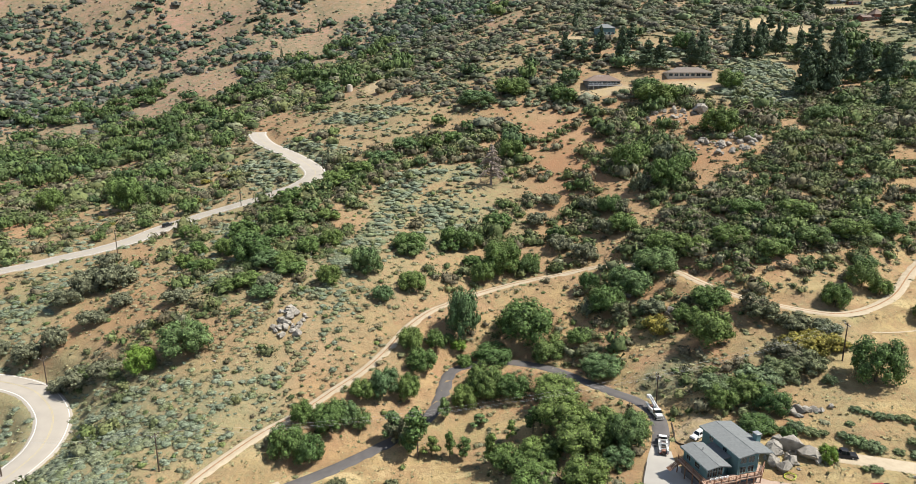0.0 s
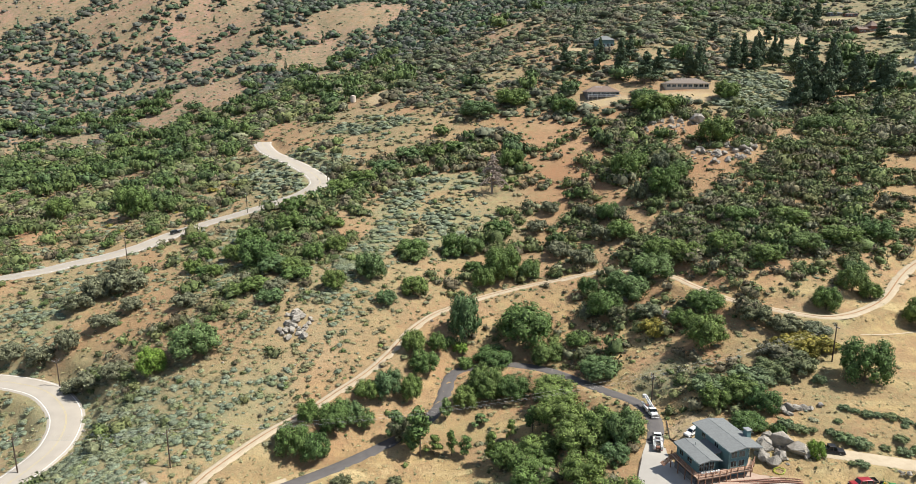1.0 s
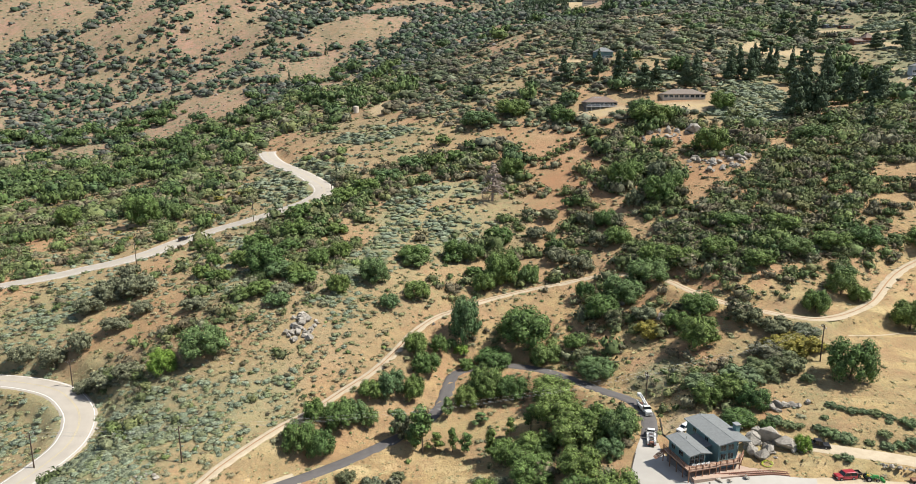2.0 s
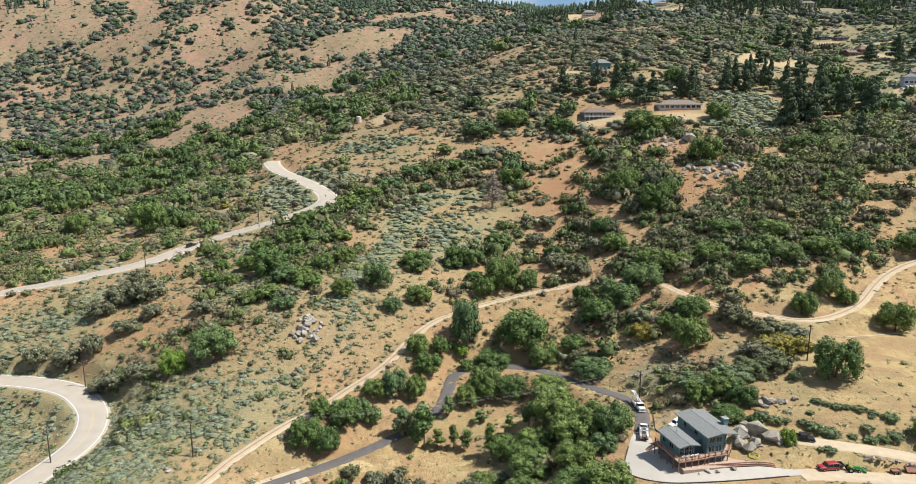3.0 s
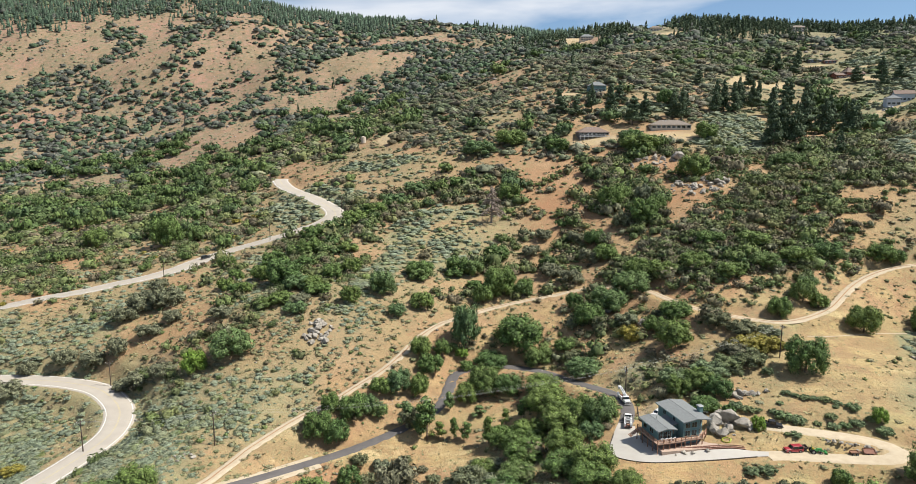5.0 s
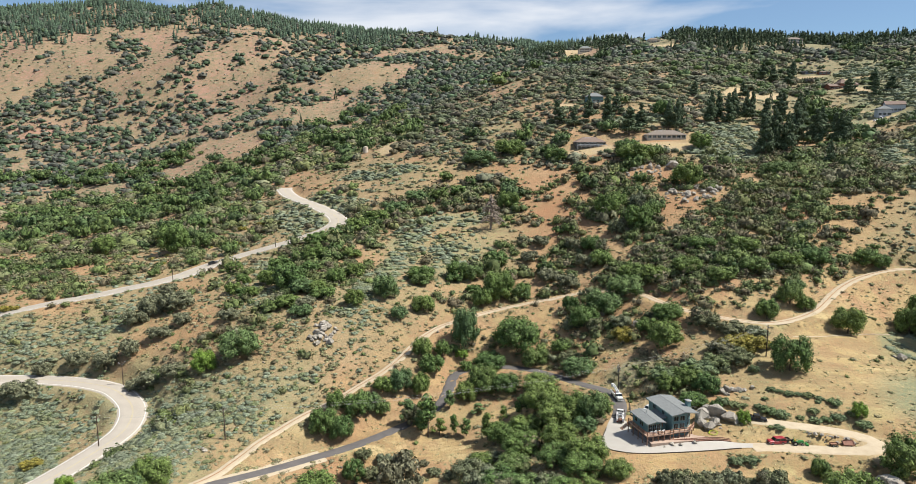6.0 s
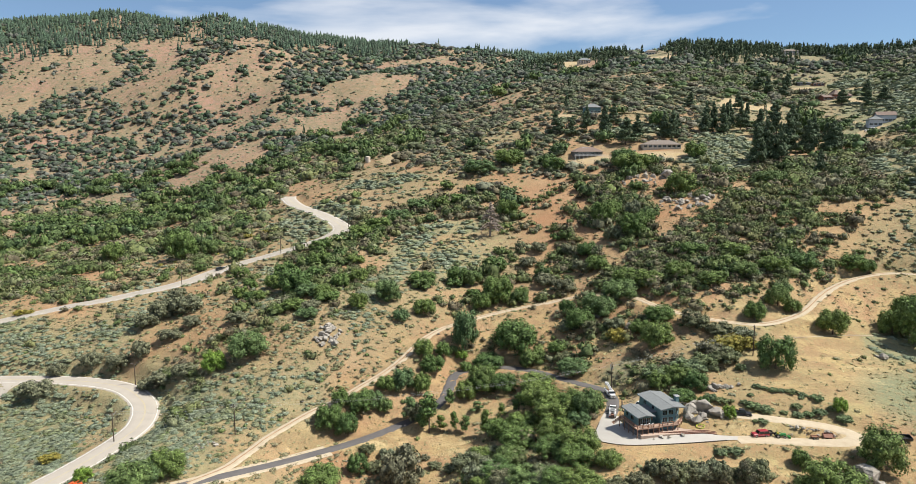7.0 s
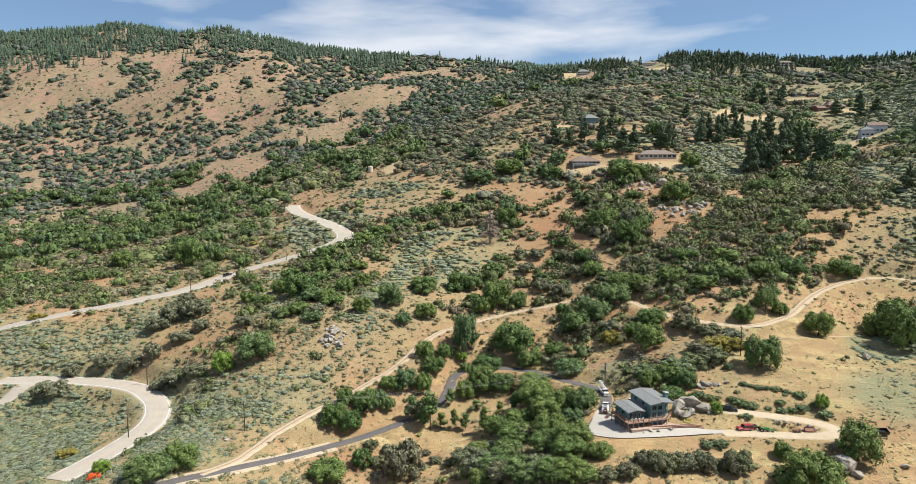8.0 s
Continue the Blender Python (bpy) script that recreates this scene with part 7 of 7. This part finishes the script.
boulders([(56.6, 144.4, 1.0, 0.8), (58.8, 143.9, 0.8, 0.8), (62.8, 145.0, 0.8, 1.1), (54.3, 143.6, 0.6, 0.5)], "rounded garden boulder in front of the deck", "garden boulders", 11)


def stones(count, y0, y1, big, label, seed):
    r = np.random.RandomState(seed)
    x, y = spread(r, count, y0, y1)
    keep = (fractal(x, y, 50, 3, seed) > 0.05) & road_clear(x, y, 0.5)
    x, y = x[keep], y[keep]
    s = big * (0.4 + 0.8 * r.rand(len(x)) ** 3)
    shapes = []
    for _ in range(4):
        v = ICO1[0] * (0.75 + 0.4 * r.rand(len(ICO1[0]), 1))
        shapes.append((v * (1, 1, 0.6) + (0, 0, 0.25), ICO1[1]))
    planted("stones", shapes, x, y, s, s, ROCK, label, "stones", seed, 0.0)


stones(700, 110, 420, 0.55, "pale granite stones strewn over the slopes", 12)
stones(900, 600, 1700, 2.6, "pale rocks strewn over the far mountain", 13)


# ---- houses farther up ----
def hill_house(x, y, turn, w, d, tall, rise, wall_mat, roof_mat, label, cells, roof="hip", deck=False, base=1.5, skylights=0):
    h = thing("house", pose(x, y, gz(x, y) - 0.8, 0, 0, turn), label, "house", "houses on the hills")
    part("wall", box(-w / 2, w / 2, -d / 2, d / 2, -base - 2, tall), wall_mat, h)
    if roof == "hip":
        part("roof", hip(-w / 2, w / 2, -d / 2, d / 2, tall, rise), roof_mat, h)
    else:
        for s in (-1, 1):
            bm = slope(s * (d / 2 + 0.6), tall - 0.1, 0, tall + rise, -w / 2 - 0.6, w / 2 + 0.6)
            bm.transform(pose(0, 0, 0, 0, 0, 90))
            part("roof", bm, roof_mat, h)
        bm = gable(-d / 2, d / 2, -w / 2, w / 2, tall - 0.05, rise - 0.1)
        bm.transform(pose(0, 0, 0, 0, 0, 90))
        part("gable", bm, wall_mat, h)
    for k in range(skylights):
        part("skylight", box(-w * 0.18 + 1.6 * k, -w * 0.18 + 0.9 + 1.6 * k, -1.6, -0.5, tall + rise * 0.62, tall + rise * 0.62 + 0.9, bevel=0.05), WHITE, h, "white roof skylight")
    storeys = max(1, int(tall // 2.7))
    for s in range(storeys):
        for k in range(cells):
            px = -w / 2 + w * (k + 0.5) / cells
            window(h, px, -d / 2, 0.7 + 2.7 * s, w / cells * 0.68, 1.5, 0, WHITE)
    if deck:
        dk = part("deck", box(-w / 2, w / 2, -d / 2 - 2.6, -d / 2, -0.25, 0.0), WHITE, h, "white railed deck")
        for k in range(8):
            px = -w / 2 + 0.1 + (w - 0.2) * k / 7
            part("post", box(px - 0.1, px + 0.1, -d / 2 - 2.6, -d / 2 - 2.4, -base - 3, 1.0), WHITE, dk)
        part("rail", box(-w / 2, w / 2, -d / 2 - 2.6, -d / 2 - 2.5, 0.9, 1.05), WHITE, dk)
    return h


# The dark wall colour takes in the porch shade below the eaves.
hill_house(91.0, 444.0, 3, 20, 12, 2.4, 3.8, SIDING_DARK_SHADE, SHINGLE_BROWN, "single-storey hilltop house with brown roof and railed deck", 7, deck=True, base=2.0, skylights=3)
# Wide window row; the dark panes also stand for the porch recess's shade.
hill_house(143.0, 443.0, -4, 26, 13, 2.5, 3.4, STUCCO, SHINGLE_TAN, "long low ranch house with a tan hipped roof", 8, skylights=2)
hill_house(334.0, 495.0, -18, 13, 10, 5.2, 2.8, SIDING_BLUE, SHINGLE_BROWN, "two-storey blue-grey house with a red-brown roof", 5, roof="gable", base=4)
hill_house(323.5, 491.0, -18, 9, 10, 5.0, 3.2, SIDING_BLUE, SHINGLE, "blue-grey house wing with a grey gable roof", 3, base=4)
hill_house(366.5, 641.0, 8, 11, 8, 3.0, 2.4, SIDING_RED, SHINGLE_BROWN, "red-brown timber house with low gables", 5, roof="gable", base=3)
hill_house(376.0, 643.0, 8, 8, 9, 4.6, 5.4, SIDING_RED, SHINGLE_BROWN, "red-brown timber lodge with a steep roof", 3, roof="hip", base=3)
hill_house(385.0, 641.0, 8, 10, 7, 2.8, 2.2, SIDING_RED, SHINGLE_BROWN, "red-brown timber house with low gables", 4, roof="gable", base=3)
hill_house(379.0, 712.0, 12, 14, 6, 2.6, 1.2, SIDING_DARK_SHADE, SHINGLE, "low dark outbuilding above the timber lodge", 4)
hill_house(392.0, 706.0, -12, 12, 6, 2.6, 1.2, SIDING_RED, SHINGLE_BROWN, "low brown outbuilding above the timber lodge", 3)
hill_house(181.0, 955.0, 0, 18, 11, 5.5, 4.0, STUCCO, SHINGLE, "pale ridge house with a dark slate roof", 5)
hill_house(278.0, 955.0, 0, 17, 10, 4.5, 3.2, STUCCO, SHINGLE_TAN, "pale house on the ridge among pines", 4)
hill_house(455.0, 905.0, 0, 20, 11, 5.5, 3.2, STUCCO, SHINGLE_TAN, "cream house on the ridge among pines", 5)
hill_house(116.0, 556.0, 10, 13, 9, 5.0, 3.6, TEAL, SHINGLE, "blue-green house half hidden by pines", 4)
hill_house(-99.0, 606.0, 10, 7, 5, 2.6, 1.8, STUCCO, SHINGLE_TAN, "small cream shed beside the water tank", 2)


car("car", 314.0, 477.5, 20, SILVER, "silver car parked in the yard of the blue-grey house", "suv")
car("car", 308.5, 475.0, 35, WHITE, "white car parked in the yard of the blue-grey house")


def water_tank(x, y):
    t = thing("water_tank", pose(x, y, gz(x, y)), "pale cylindrical water tank on the slope", "water tank")
    bm = bmesh.new()
    bmesh.ops.create_cone(bm, cap_ends=True, segments=24, radius1=2.3, radius2=2.3, depth=5.2, matrix=pose(0, 0, 2.4))
    part("shell", bm, STUCCO, t)
    bm = bmesh.new()
    bmesh.ops.create_cone(bm, cap_ends=True, segments=24, radius1=2.4, radius2=0.2, depth=0.7, matrix=pose(0, 0, 5.35))
    part("lid", bm, STUCCO, t)


water_tank(-84.3, 578.3)


# the bare dead tree on the slope
def dead_tree(x, y, height):
    t = thing("dead_tree", pose(x, y, gz(x, y)), "bare grey dead pine with drooping branches", "tree")
    r = random.Random(8)
    bm = bmesh.new()
    limb(bm, (0, 0, -0.3), (0.2, 0, height * 0.55), 0.6, 0.4, 8)
    limb(bm, (0.2, 0, height * 0.55), (0.1, 0.1, height), 0.4, 0.1, 7)
    part("trunk", bm, DEADWOOD, t)
    for k in range(64):
        z = height * (0.18 + 0.78 * k / 64)
        a, reach = r.random() * 6.283, (1.1 - z / height) * height * 0.5 * (0.6 + 0.5 * r.random())
        bm = bmesh.new()
        p = Vector((0.15, 0, z))
        mid = p + Vector((math.cos(a) * reach * 0.55, math.sin(a) * reach * 0.55, 0.1 * reach))
        end = mid + Vector((math.cos(a) * reach * 0.45, math.sin(a) * reach * 0.45, -0.28 * reach))
        limb(bm, p, mid, 0.34, 0.24, 4)
        limb(bm, mid, end, 0.24, 0.12, 4)
        for _ in range(3):
            q = mid.lerp(end, r.random())
            limb(bm, q, q + Vector((r.random() - 0.5, r.random() - 0.5, -0.5 * r.random())) * reach * 0.5, 0.18, 0.08, 3)
        part("branch", bm, DEADWOOD, t)


dead_tree(17.6, 338.0, 20.0)
